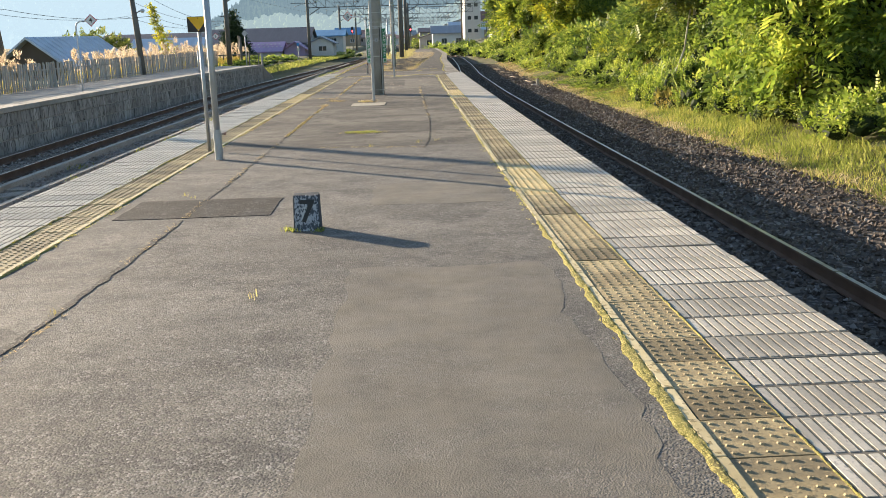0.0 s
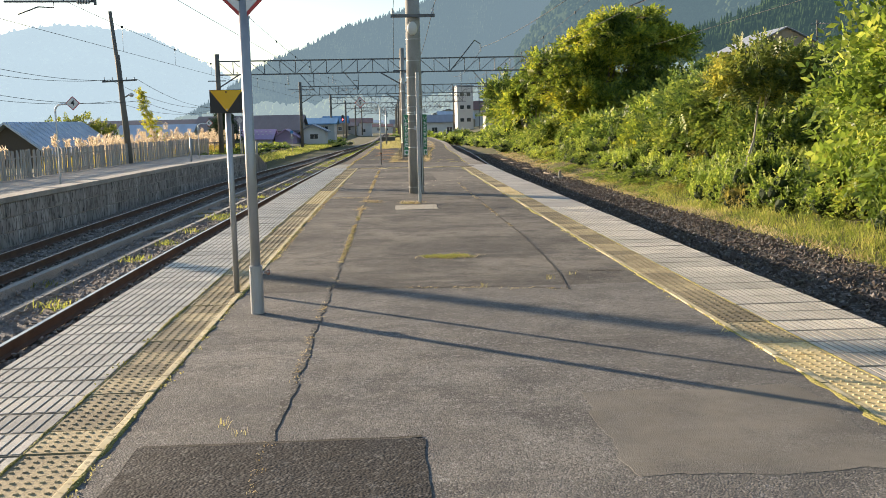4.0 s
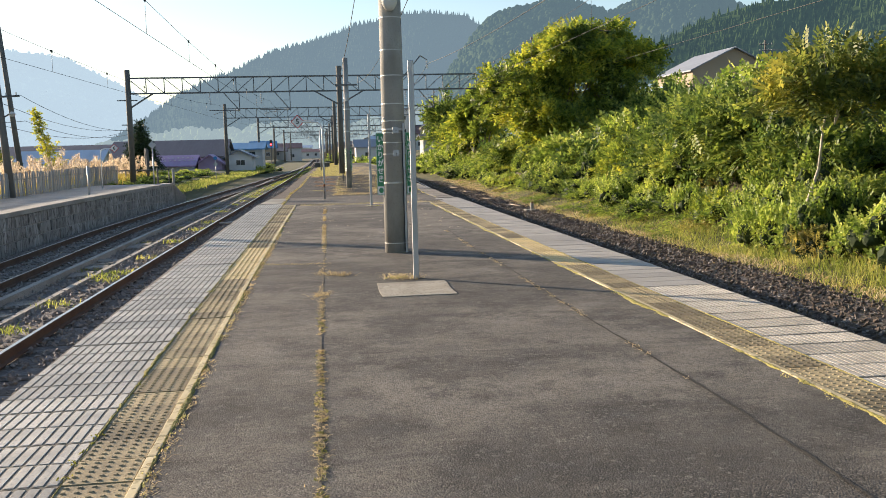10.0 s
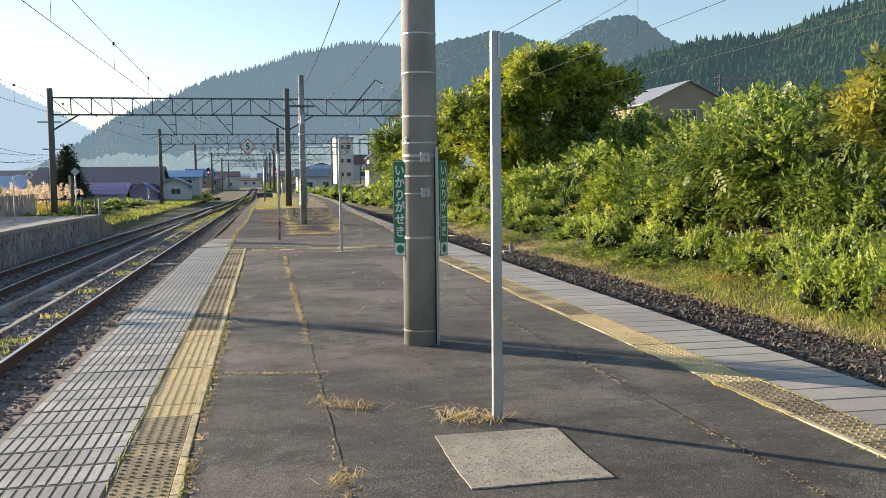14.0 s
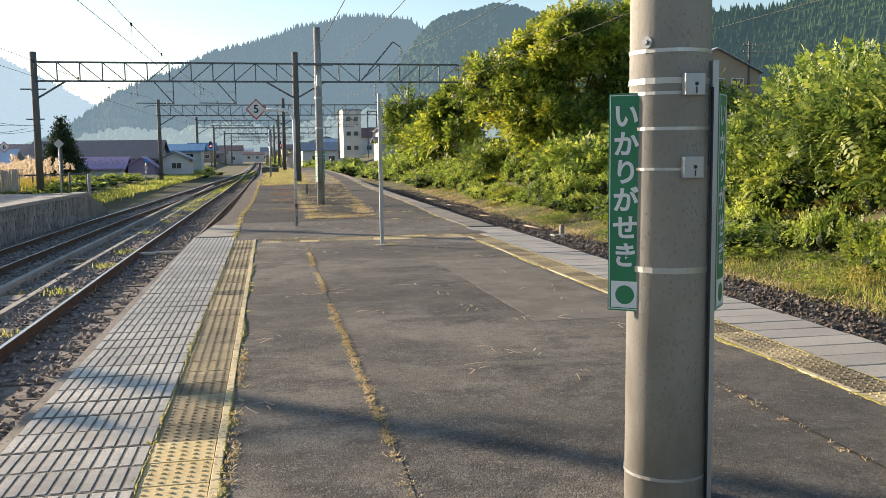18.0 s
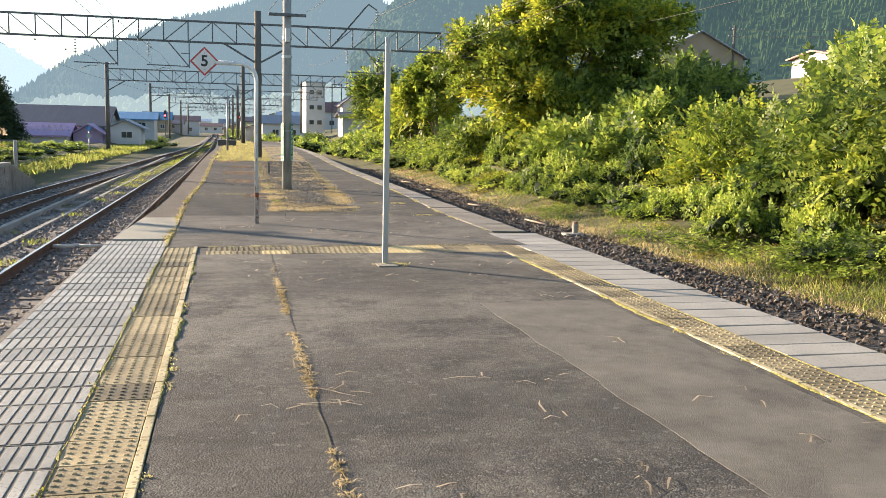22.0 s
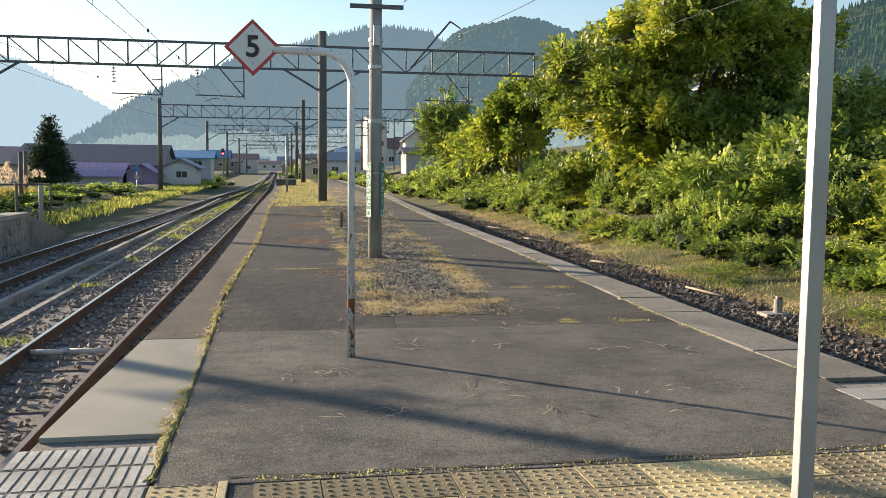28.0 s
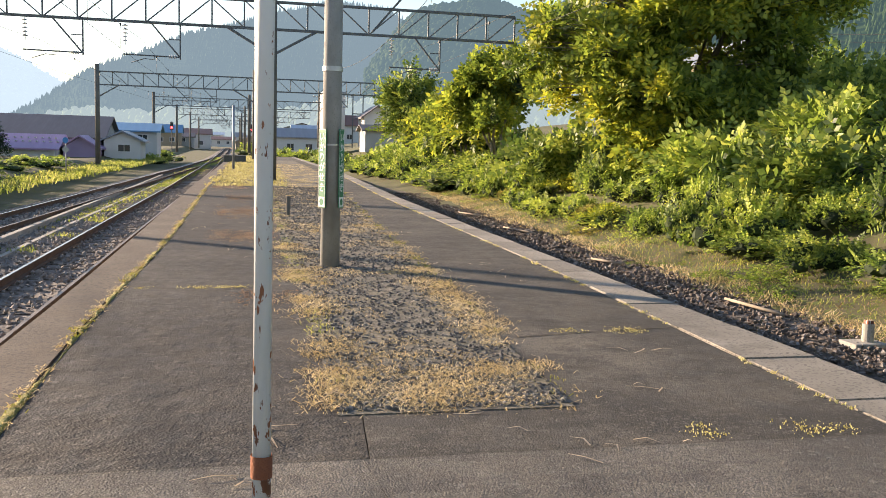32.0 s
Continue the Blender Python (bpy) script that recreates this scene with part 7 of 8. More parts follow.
blades("pampas_plumes", pl, 0.28 * rg.uniform(0.6, 1.3, len(pl)), 0.017, 1.0, M_PLUME, "feathery pale pampas plumes", seed=34)
n_ = 900
ty = 60 + 70 * rg.random(n_)
cs = np.stack((-9.6 + 0.035 * (ty - 60) - 4.5 * rg.random(n_), ty, np.full(n_, -0.75)), 1)
tufts("trackside_weeds", cs, 14, 0.2, 0.4, M_GRASS, "mixed weeds beyond the opposite platform end", width=0.025, bend=0.8, seed=35)

tree("conifer", -19.5, 108, -0.5, [(0, 0, 0.5 + k * 0.52, 1.85 * (1 - k / 10.3), 1.85 * (1 - k / 10.3), 0.38) for k in range(10)], 2600, FROND_SMALL, 0.36, M_CONIFER, "dark pointed conifer beside the factory", r0=0.12, seed=41, core=0.8, drop=-0.35)
for k, (hx, hy, hr, hz) in enumerate(((-12.6, 66, 1.2, 0.55), (-12.4, 71, 1.3, 0.6), (-12.4, 77, 1.2, 0.5), (-13.5, 83, 1.6, 0.7), (-12.2, 90, 1.3, 0.6), (-12.8, 61, 0.9, 0.5), (-9.9, 128, 1.6, 1.0), (-8.8, 140, 1.8, 1.2), (7.8, 118, 1.8, 1.4), (8.4, 126, 2.0, 1.7), (6.4, 150, 2.2, 1.7), (3.2, 185, 3, 2.2), (4.6, 200, 3.5, 3))):
    m_ = pose(hx, hy, ground_z(hx, hy) - 0.1, 0, 0, k * 50) @ Matrix.Diagonal((hr, hr, hz, 1))
    c_ = copy_thing(SHRUBS[(6, 7)[k % 2]], m_)
    tagged(c_, "green shrub beside the railway track", "shrub", "bank shrubs")

# ---- fence, poles and wires ----
def fence():
    f = thing("picket_fence", -12.9, 0, -0.2, "grey weathered wooden picket fence behind the opposite platform", "fence")
    bm = bmesh.new()
    box(bm, 0, 0, 0, 0.02, 0.1, 1.08)
    for v in bm.verts:
        if v.co.z > 0.5 and v.co.y > 0:
            v.co.z -= 0.03
    me = bm_mesh("picket", bm)
    rng = random.Random(3)
    y = 15.0
    for k in range(290):
        p = part("picket", me, M_FENCE, f)
        p.matrix_basis = pose(rng.uniform(-0.01, 0.01), y, rng.uniform(-0.04, 0.03), rng.uniform(-2, 2), rng.uniform(-2, 2), 0)
        y += 0.17
    for z in (0.3, 0.82):
        bm = bmesh.new()
        bar(bm, (-0.03, 14.8, z), (-0.03, y, z), 0.06, 0.04)
        part("fence_rail", bm, M_FENCE, f)
    for k in range(26):
        bm = bmesh.new()
        box(bm, -0.09, 15 + 1.95 * k, -0.35, 0.09, 0.09, 1.42)
        part("fence_post", bm, M_FENCE, f)


fence()


def telegraph(x, y, z0, tx, ty, z1, arms, label):
    t = thing("telegraph_pole", x, y, z0, label, "utility pole", "telegraph poles")
    bm = bmesh.new()
    rod(bm, (0, 0, -0.3), (tx - x, ty - y, z1 - z0), 0.15, 0.105, 14)
    part("pole", bm, M_POLE_DARK, t, smooth=True)
    for u in arms:
        c = Vector((tx - x, ty - y, z1 - z0)) * u
        bm = bmesh.new()
        bar(bm, c + Vector((-0.75, -0.12, -0.03)), c + Vector((0.75, -0.12, 0.03)), 0.07, 0.07)
        part("cross_arm", bm, M_TRUSS, t)
        for s in (-0.65, -0.3, 0.3, 0.65):
            bm = bmesh.new()
            rod(bm, c + Vector((s, -0.12, 0.03)), c + Vector((s, -0.12, 0.16)), 0.03, 0.02, 8)
            part("pin_insulator", bm, M_PORCELAIN, t)
    return t


lamp_pole = telegraph(-12.85, 45.9, -0.4, -13.2, 46.1, 4.76, (0.78,), "short leaning wooden pole with crossarm and street lamp")
bm = bmesh.new()
bar(bm, Vector((-0.42, 0.4, 3.2)), Vector((0.28, -0.25, 3.45)), 0.04, 0.04)
lamp_arm = part("lamp_arm", bm, M_TRUSS, lamp_pole)
bm = bmesh.new()
rod(bm, (0.28, -0.25, 3.48), (0.28, -0.25, 3.38), 0.05, 0.13, 12)
rod(bm, (0.28, -0.25, 3.38), (0.28, -0.25, 3.3), 0.11, 0.06, 12)
part("lamp_shade", bm, M_PORCELAIN, lamp_arm, "small pale lamp shade")
telegraph(-16.65, 60, -0.5, -17.38, 60, 8.4, (), "tall leaning bare wooden pole behind the fence")
telegraph(-15.4, 36.4, -0.4, -16.0, 36.4, 6.6, (0.72,), "leaning dark wooden telegraph pole behind the fence")
telegraph(10.9, 100, 0.8, 10.9, 100, 6.4, (0.9,), "slim utility pole beside a bushy tree")
telegraph(46, 104, 6, 46, 104, 12.0, (0.93, 0.82), "utility pole beside the hillside houses")
telegraph(53, 88, 7, 53, 88, 11.2, (0.93,), "utility pole beside the hillside houses")
telegraph(9.0, 148, 1, 9.0, 148, 7.5, (0.9, 0.8), "utility pole near the white building")


def wire(name, pts, r, label="thin dark overhead wire"):
    return tagged(part(name, tube(name, pts, r, 5), M_WIRE), label, "wire", "overhead wires")


def sag(a, b, drop, n=14):
    a, b = Vector(a), Vector(b)
    return [a.lerp(b, i / n) - Vector((0, 0, drop * 4 * (i / n) * (1 - i / n))) for i in range(n + 1)]


SPANS = (-22.0, 23.0, 66.0, 101.0, 137.0, 172.0, 207.0, 242.0)
for c_, wz in ((track_a, 3.62), (track_b, 3.42), (track_c, 3.63)):
    cat = thing("contact_line", 0, 0, 0, "contact wire and messenger wire with droppers above the track", "overhead line", "overhead wires")
    pts, msg = [], []
    for k, (a_, b_) in enumerate(zip(SPANS[:-1], SPANS[1:])):
        off_a, off_b = (0.18, -0.18) if k % 2 else (-0.18, 0.18)
        seg = sag((c_(a_) + off_a, a_, wz + 0.8), (c_(b_) + off_b, b_, wz + 0.8), 0.42)
        msg += seg if not msg else seg[1:]
        for i in range(15):
            y = a_ + (b_ - a_) * i / 14
            p = (c_(a_) + off_a + (c_(b_) + off_b - c_(a_) - off_a) * i / 14, y, wz)
            if i or not pts:
                pts.append(p)
        for i in range(1, 8):
            u = i / 8
            y = a_ + (b_ - a_) * u
            x = c_(a_) + off_a + (c_(b_) + off_b - c_(a_) - off_a) * u
            zt = wz + 0.8 - 0.42 * 4 * u * (1 - u)
            if y < 140:
                part("dropper", tube("dropper", [(x, y, wz), (x, y, zt)], 0.004, 4), M_WIRE, cat)
                bm = bmesh.new()
                box(bm, x, y, zt - 0.03, 0.03, 0.09, 0.06)
                part("clamp", bm, M_WIRE, cat)
    part("contact_wire", tube("contact_wire", pts, 0.005, 5), M_WIRE, cat)
    part("messenger_wire", tube("messenger_wire", msg, 0.005, 5), M_WIRE, cat)
for dx in (-0.4, 0.4):
    wire("mast_wire", sag((-0.72 + dx, 22.69, 3.72), (-0.6 + dx, 44.5, 3.85), 0.35), 0.006)
    wire("mast_wire", sag((-0.72 + dx, 22.69, 3.72), (-0.75 + dx, -20, 5.8), 0.4), 0.006)
wire("feeder_wire", sag((5.1, 66, 6.5), (4.6, -22, 7.4), 1.4, 20), 0.012)
wire("feeder_wire", sag((5.1, 66, 6.5), (5.4, 101, 6.6), 0.8, 12), 0.012)
for z_, x_ in ((3.68, -12.95), (2.75, -12.85)):
    for dx in (-0.6, 0.6):
        wire("service_wire", sag((x_ + dx, 46, z_), (-12.5 + dx * 0.6, 66, 2.9 if z_ > 3 else 2.75), 0.45), 0.009)
        wire("service_wire", sag((x_ + dx, 46, z_), (-15.8 + dx, 36.4, z_ + 0.1), 0.25), 0.009)
        wire("service_wire", sag((-15.8 + dx, 36.4, z_ + 0.1), (-16.5 + dx, -10, z_ + 0.2), 0.7), 0.009)
wire("feeder_wire", sag((10.9, 99.9, 6.2), (14.6, 75, 5.9), 0.1, 6), 0.011)
wire("feeder_wire", sag((14.6, 75, 5.9), (15.0, -25, 6.1), 0.1, 16), 0.011)
for dz in (0.0, -0.6):
    wire("hillside_wire", sag((46, 103.9, 11.6 + dz), (53, 87.9, 10.8 + dz), 0.3), 0.015)
    wire("hillside_wire", sag((53, 87.9, 10.8 + dz), (70, 40, 11.5 + dz), 0.8), 0.015)


vine = thing("vine_stake", -15.4, 62, -0.45, "yellow-green vine climbing a leaning stay wire behind the fence", "vine")
bm = bmesh.new()
rod(bm, (0, 0, 0), (-1.15, 0, 4.5), 0.02, seg=6)
part("stay_wire", bm, M_POLE_DARK, vine)
rv = np.random.default_rng(51)
uv_ = rv.random(620) ** 1.5
pv = np.stack((-1.1 * uv_, 0 * uv_, 0.3 + 4.0 * uv_), 1) + rv.normal(0, 1, (620, 3)) * (0.34 * (1.1 - uv_))[:, None]
tagged(leaf_object("leaves", [scatter(SPRIG_SMALL, pv, rv.normal(0, 1, (620, 3)), 0.28 * rv.uniform(0.6, 1.2, 620), rv, 2.0)], M_LEAF_YELLOW, vine), kind="stuff")
tree("roof_tree", -21.6, 67, -0.5, [(0, 0, 1.9, 1.3, 1.5, 0.9), (-1.5, 0.3, 1.6, 1.3, 1.3, 0.9), (1.3, 0, 1.4, 1.0, 1.2, 0.8)], 620, FROND, 0.42, M_LEAF_OLIVE, "bushy olive-green tree beside the silver-roofed house", stems=3, r0=0.08, seed=52, core=0.4)


# ---- small trackside things ----
def sign4():
    def pst(s):
        pts = [(-0.5, 0.02, -0.02), (-0.5, 0.02, 2.0)] + [(-0.5 + 0.18 * (1 - math.cos(a)), 0.02, 2.0 + 0.18 * math.sin(a)) for a in (0.4, 0.8, 1.2, 1.57)] + [(-0.1, 0.02, 2.18)]
        part("post", tube("post", pts, 0.026, 10), M_WHITEPAINT, s, "bent white pipe")
    diamond_sign("stop_position_sign", -10.1, 30.5, 2.2, "4", 0.2, "white diamond stop sign with black 4 on the opposite platform", pst)


sign4()


def sign6():
    def pst(s):
        pts = [(-0.6, 0.02, -0.02), (-0.6, 0.02, 1.55)] + [(-0.6 + 0.18 * (1 - math.cos(a)), 0.02, 1.55 + 0.18 * math.sin(a)) for a in (0.4, 0.8, 1.2, 1.57)] + [(-0.1, 0.02, 1.73)]
        part("post", tube("post", pts, 0.026, 10), M_WHITEPAINT, s, "bent white pipe")
    diamond_sign("stop_position_sign", -10.65, 53.0, 1.75, "6", 0.2, "white diamond stop sign with black 6 on the opposite platform", pst)


sign6()


def plain_diamond(x, y, z, label):
    s = thing("diamond_marker", x, y, -0.4, label, "sign")
    pipe_post(s, z + 0.4, 0.03, M_STEEL)
    bm = bmesh.new()
    c = [bm.verts.new((0.19 * a, 0, z + 0.55 + 0.19 * b)) for a, b in ((0, -1), (1, 0), (0, 1), (-1, 0))]
    f = bm.faces.new(c)
    e = bmesh.ops.extrude_face_region(bm, geom=[f])
    bmesh.ops.translate(bm, vec=(0, 0.01, 0), verts=[v for v in e["geom"] if isinstance(v, bmesh.types.BMVert)])
    bmesh.ops.recalc_face_normals(bm, faces=bm.faces)
    part("plate", bm, M_STEEL, s)


plain_diamond(-9.7, 57.0, 1.75, "grey diamond marker plate on a thin steel post")


def bare_post(x, y, z0, h, r, material, label, name="line_post"):
    s = thing(name, x, y, z0, label, "post")
    bm = bmesh.new()
    rod(bm, (0, 0, -0.2), (0, 0, h), r, seg=10)
    part("post", bm, material, s, smooth=True)


bare_post(-10.3, 46.5, 0.0, 1.05, 0.035, M_STEEL, "short pale steel post on the opposite platform")
bare_post(-9.6, 62.5, -0.9, 1.55, 0.07, M_CONCRETE, "short round concrete post beside the track")
bare_post(-10.6, 63.5, -0.8, 1.5, 0.05, M_POLE_DARK, "dark thin post beside the track")
bare_post(-12.6, 72, -0.5, 2.3, 0.09, M_POLE_DARK, "old wooden post among the weeds")
bare_post(-13.4, 76, -0.5, 2.4, 0.09, M_POLE_DARK, "old wooden post among the weeds")
bare_post(-1.45, 78, 0.0, 2.9, 0.06, M_STEEL, "thin grey post at the platform end")


def pipe_rail():
    s = thing("pipe_railing", -13.2, 68, -0.4, "low rusty pipe railing beyond the opposite platform", "railing")
    for z in (0.9,):
        bm = bmesh.new()
        rod(bm, (-2.6, 0, z), (2.2, 2, z), 0.04, seg=8)
        part("rail", bm, M_TRUSS, s)
    for u in (0, 0.5, 1):
        bm = bmesh.new()
        x, y = -2.6 + 4.8 * u, 2 * u
        rod(bm, (x, y, -0.3), (x, y, 0.9), 0.04, seg=8)
        part("post", bm, M_TRUSS, s)


pipe_rail()


def survey_marker():
    s = thing("survey_marker", 6.4, 45.0, BED, "white concrete stub with rusty cap beside the ballast", "marker")
    bm = bmesh.new()
    rod(bm, (0, 0, 0.05), (0, 0, 0.3), 0.075, seg=16)
    part("stub", bm, M_CONCRETE, s)
    bm = bmesh.new()
    box(bm, 0, 0, 0.3, 0.09, 0.09, 0.05, 0.01)
    part("cap", bm, M_RUST, s)
    bm = bmesh.new()
    box(bm, -0.05, 0, -0.03, 0.5, 0.36, 0.1, 0.02)
    part("slab", bm, M_CONCRETE, s)


survey_marker()


def track_conduit():
    s = thing("track_conduit", -4.45, 43.0, BED, "pale plastic conduit lying across the ballast to the platform wall", "pipe")
    for k, (xa, xb) in enumerate(((-0.75, -0.35), (-0.32, 0.22))):
        part("pipe", tube("pipe", [(xa, 0.04 * k, 0.1), ((xa + xb) / 2, 0.02, 0.09), (xb, 0.0, 0.1)], 0.035, 10), M_SLAB_PIPE, s)
    bm = bmesh.new()
    rod(bm, (-0.38, 0.02, 0.1), (-0.3, 0.03, 0.1), 0.043, seg=12)
    part("coupling", bm, M_STEEL, s, "grey coupling sleeve")


M_SLAB_PIPE = surface("weathered_plastic", (0.5, 0.47, 0.4, 1), (0.6, 0.57, 0.5, 1), 5, 0.6, bump=0.1)
track_conduit()


def blue_sign():
    s = thing("line_sign", -9.6, 84.0, -0.75, "blue disc and grey diamond plate on a thin steel post", "sign")
    pipe_post(s, 1.8, 0.03, M_STEEL)
    bm = bmesh.new()
    rod(bm, (0, -0.02, 1.82), (0, -0.005, 1.82), 0.14, seg=20)
    part("disc", bm, plain("sign_blue", (0.03, 0.22, 0.5, 1), 0.5), s, "blue round plate")
    bm = bmesh.new()
    bar(bm, (0, -0.03, 1.35), (0, -0.015, 1.35), 0.26, 0.26)
    bmesh.ops.rotate(bm, verts=bm.verts, cent=(0, 0, 1.35), matrix=Matrix.Rotation(radians(45), 3, "Y"))
    part("plate", bm, M_STEEL, s)


blue_sign()
M_LOG = surface("bleached_log", (0.26, 0.21, 0.15, 1), (0.36, 0.3, 0.23, 1), 6, 0.9, bump=0.3)
for k, (x, y, l) in enumerate(((6.3, 47.5, 1.3), (6.5, 60, 1.6), (6.6, 66, 1.2), (6.2, 53, 0.8))):
    s = thing("fallen_pole", x, y, BED, "pale bleached wooden pole lying at the ballast edge", "timber", "fallen poles", 100 + k * 7)
    bm = bmesh.new()
    rod(bm, (-l / 2, 0, 0.07), (l / 2, 0, 0.1), 0.03, 0.022, 10)
    part("log", bm, M_LOG, s, smooth=True)


def signal(x, y, z, label, glow):
    s = thing("railway_signal", x, y, -0.9, label, "signal", "railway signals")
    bm = bmesh.new()
    rod(bm, (0, 0, 0), (0, 0, z + 1.4), 0.07, seg=10)
    part("post", bm, M_POLE_DARK, s)
    bm = bmesh.new()
    box(bm, 0, -0.15, z + 0.3, 0.42, 0.18, 1.0, 0.03)
    hd = part("head", bm, M_BLACK, s)
    bm = bmesh.new()
    rod(bm, (0, -0.26, z + 0.62), (0, -0.23, z + 0.62), 0.13, seg=14)
    part("lens", bm, glow, hd, "glowing red lens")


M_REDLIGHT = plain("signal_red", (1.0, 0.05, 0.06, 1), 0.3, 0, 5.0)
signal(-8.9, 160, 3.0, "railway signal with red light beside the track", M_REDLIGHT)
signal(0.9, 150, 2.9, "railway signal with red light between the tracks", M_REDLIGHT)

# broken grey lumps and a box at the platform end
bx = thing("cable_box", -1.3, 92, 0, "low dark wooden box on the grassy platform end", "box")
bm = bmesh.new()
box(bm, 0, 0, -0.02, 1.3, 0.7, 0.4, 0.02)
part("body", bm, M_POLE_DARK, bx)
bm = bmesh.new()
box(bm, 0, 0, 0.38, 1.4, 0.8, 0.05, 0.01)
part("lid", bm, M_FENCE, bx)


# ---- buildings ----
def wall_mat(name, c, v=0.12):
    return surface(name, c, tuple(x * (1 + v) for x in c[:3]) + (1,), 0.6, 0.85, bump=0.1, bump_scale=20, stain=tuple(x * 0.7 for x in c[:3]) + (1,), stain_scale=0.3, stain_amount=0.35)


def roof_mat(name, c, rough=0.5):
    return surface(name, c, tuple(x * 1.2 for x in c[:3]) + (1,), 0.5, rough, bump=0.15, bump_scale=6, stretch=(3, 0.3, 1))


W_TAN, W_WHITE, W_GREY, W_LILAC = wall_mat("tan_siding", (0.31, 0.25, 0.18, 1)), wall_mat("white_siding", (0.56, 0.55, 0.53, 1)), wall_mat("grey_siding", (0.38, 0.38, 0.37, 1)), wall_mat("lilac_wall", (0.36, 0.27, 0.4, 1))
R_GREY, R_DARK, R_BLUE, R_LILAC, R_SILVER, R_BROWN = (roof_mat("grey_metal_roof", (0.22, 0.24, 0.27, 1)), roof_mat("dark_brown_roof", (0.1, 0.08, 0.08, 1)), roof_mat("blue_metal_roof", (0.1, 0.25, 0.42, 1)),
                                              roof_mat("lilac_roof", (0.33, 0.22, 0.36, 1)), roof_mat("silver_metal_roof", (0.42, 0.48, 0.55, 1), 0.35), roof_mat("red_brown_roof", (0.18, 0.09, 0.07, 1)))
M_WINDOW = plain("window_glass", (0.04, 0.05, 0.06, 1), 0.1)
M_FRAME = plain("window_frame_white", (0.6, 0.6, 0.58, 1), 0.5)


def house(x, y, z, w, d, h, rh, wall, roof, label, along_x=True, windows=(), rz=0.0, over=0.4, category="house", name="house"):
    """A house with gable roof; windows are (u across, height, width, tall) on the side towards the platform."""
    s = thing(name, x, y, z, label, category, rz=rz)
    hw, hd = w / 2, d / 2
    bm = bmesh.new()
    if along_x:
        prof = [(-hd, 0), (hd, 0), (hd, h), (0, h + rh), (-hd, h)]
        pts = [(sx * hw, a, b) for sx in (-1, 1) for a, b in prof]
    else:
        prof = [(-hw, 0), (hw, 0), (hw, h), (0, h + rh), (-hw, h)]
        pts = [(a, sy * hd, b) for sy in (-1, 1) for a, b in prof]
    v = [bm.verts.new(p) for p in pts]
    bm.faces.new(v[:5])
    bm.faces.new(v[5:][::-1])
    for i in range(5):
        bm.faces.new((v[i], v[5 + i], v[5 + (i + 1) % 5], v[(i + 1) % 5]))
    bmesh.ops.recalc_face_normals(bm, faces=bm.faces)
    part("wall", bm, wall, s)
    run, ext = (hd, hw + over) if along_x else (hw, hd + over)
    sl = rh / run
    for side in (-1, 1):
        a = (side * (run + over), h - sl * over + 0.03)
        b = (0, h + rh + 0.03)
        bm = bmesh.new()
        ps = []
        for e in (-ext, ext):
            for q, zz in (a, b):
                for t in (0, 0.14):
                    ps.append((e, q, zz + t) if along_x else (q, e, zz + t))
        v = [bm.verts.new(p) for p in ps]
        for f in ((0, 1, 3, 2), (4, 6, 7, 5), (0, 4, 5, 1), (2, 3, 7, 6), (1, 5, 7, 3), (0, 2, 6, 4)):
            bm.faces.new([v[i] for i in f])
        bmesh.ops.recalc_face_normals(bm, faces=bm.faces)
        part("roof", bm, roof, s)
    for u, zz, ww, hh_ in windows:
        bm = bmesh.new()
        box(bm, u * hw, -hd - 0.02, zz, ww + 0.16, 0.08, hh_ + 0.16)
        fr = part("window", bm, M_FRAME, s)
        bm = bmesh.new()
        for k in (-1, 1):
            box(bm, u * hw + k * ww / 4, -hd - 0.055, zz + 0.08, ww / 2 - 0.05, 0.03, hh_)
        part("pane", bm, M_WINDOW, fr)
    return s


house(42.5, 109, 5.2, 9.2, 10, 3.8, 2.2, W_TAN, R_GREY, "tan hillside house with grey gable roof and white bargeboards", False, [(-0.1, 1.9, 2.6, 1.1), (0.5, 1.9, 1.2, 1.1)])
house(50, 92, 5.1, 7.4, 6, 3.0, 0.5, W_WHITE, R_BROWN, "low white hillside house with shallow brown roof", True, [(-0.5, 1.2, 1.4, 1.0), (0.2, 1.2, 1.4, 0.5), (0.7, 1.2, 1.0, 1.0)])
house(57, 97, 5.5, 7, 6, 2.3, 1.0, W_GREY, R_BLUE, "grey house with blue metal roof on the hillside", True, [(0.0, 1.0, 1.4, 1.0)])
house(33.5, 101, 3.8, 4, 5, 2.3, 0.9, W_GREY, R_SILVER, "small shed with pale metal roof", False)
house(-19, 126, -0.5, 13, 12, 1.6, 1.9, W_GREY, R_DARK, "long factory building with dark brown roof", True, category="factory", name="factory")
house(-33, 128, -0.5, 14, 12, 1.6, 1.6, W_GREY, R_DARK, "long factory building with dark brown roof", True, category="factory", name="factory")
house(-18, 116.5, -0.5, 5.6, 6, 0.7, 1.0, W_WHITE, R_LILAC, "lean-to shed with lilac metal roof", True, category="shed", name="shed")
studs = [o for o in scene.collection.objects if o.name.startswith("shed")][0]
for r_ in range(2):
    for k_ in range(11):
        bm = bmesh.new()
        box(bm, -2.6 + 0.52 * k_ + 0.26 * r_, -1.1 - 0.9 * r_, 1.52 - 0.3 * r_, 0.16, 0.16, 0.1)
        part("snow_guard", bm, W_WHITE, studs)
house(-13.6, 118.5, -0.5, 2.6, 6, 0.9, 0.8, W_LILAC, R_LILAC, "small lilac annex with gable roof", False, category="shed", name="shed")
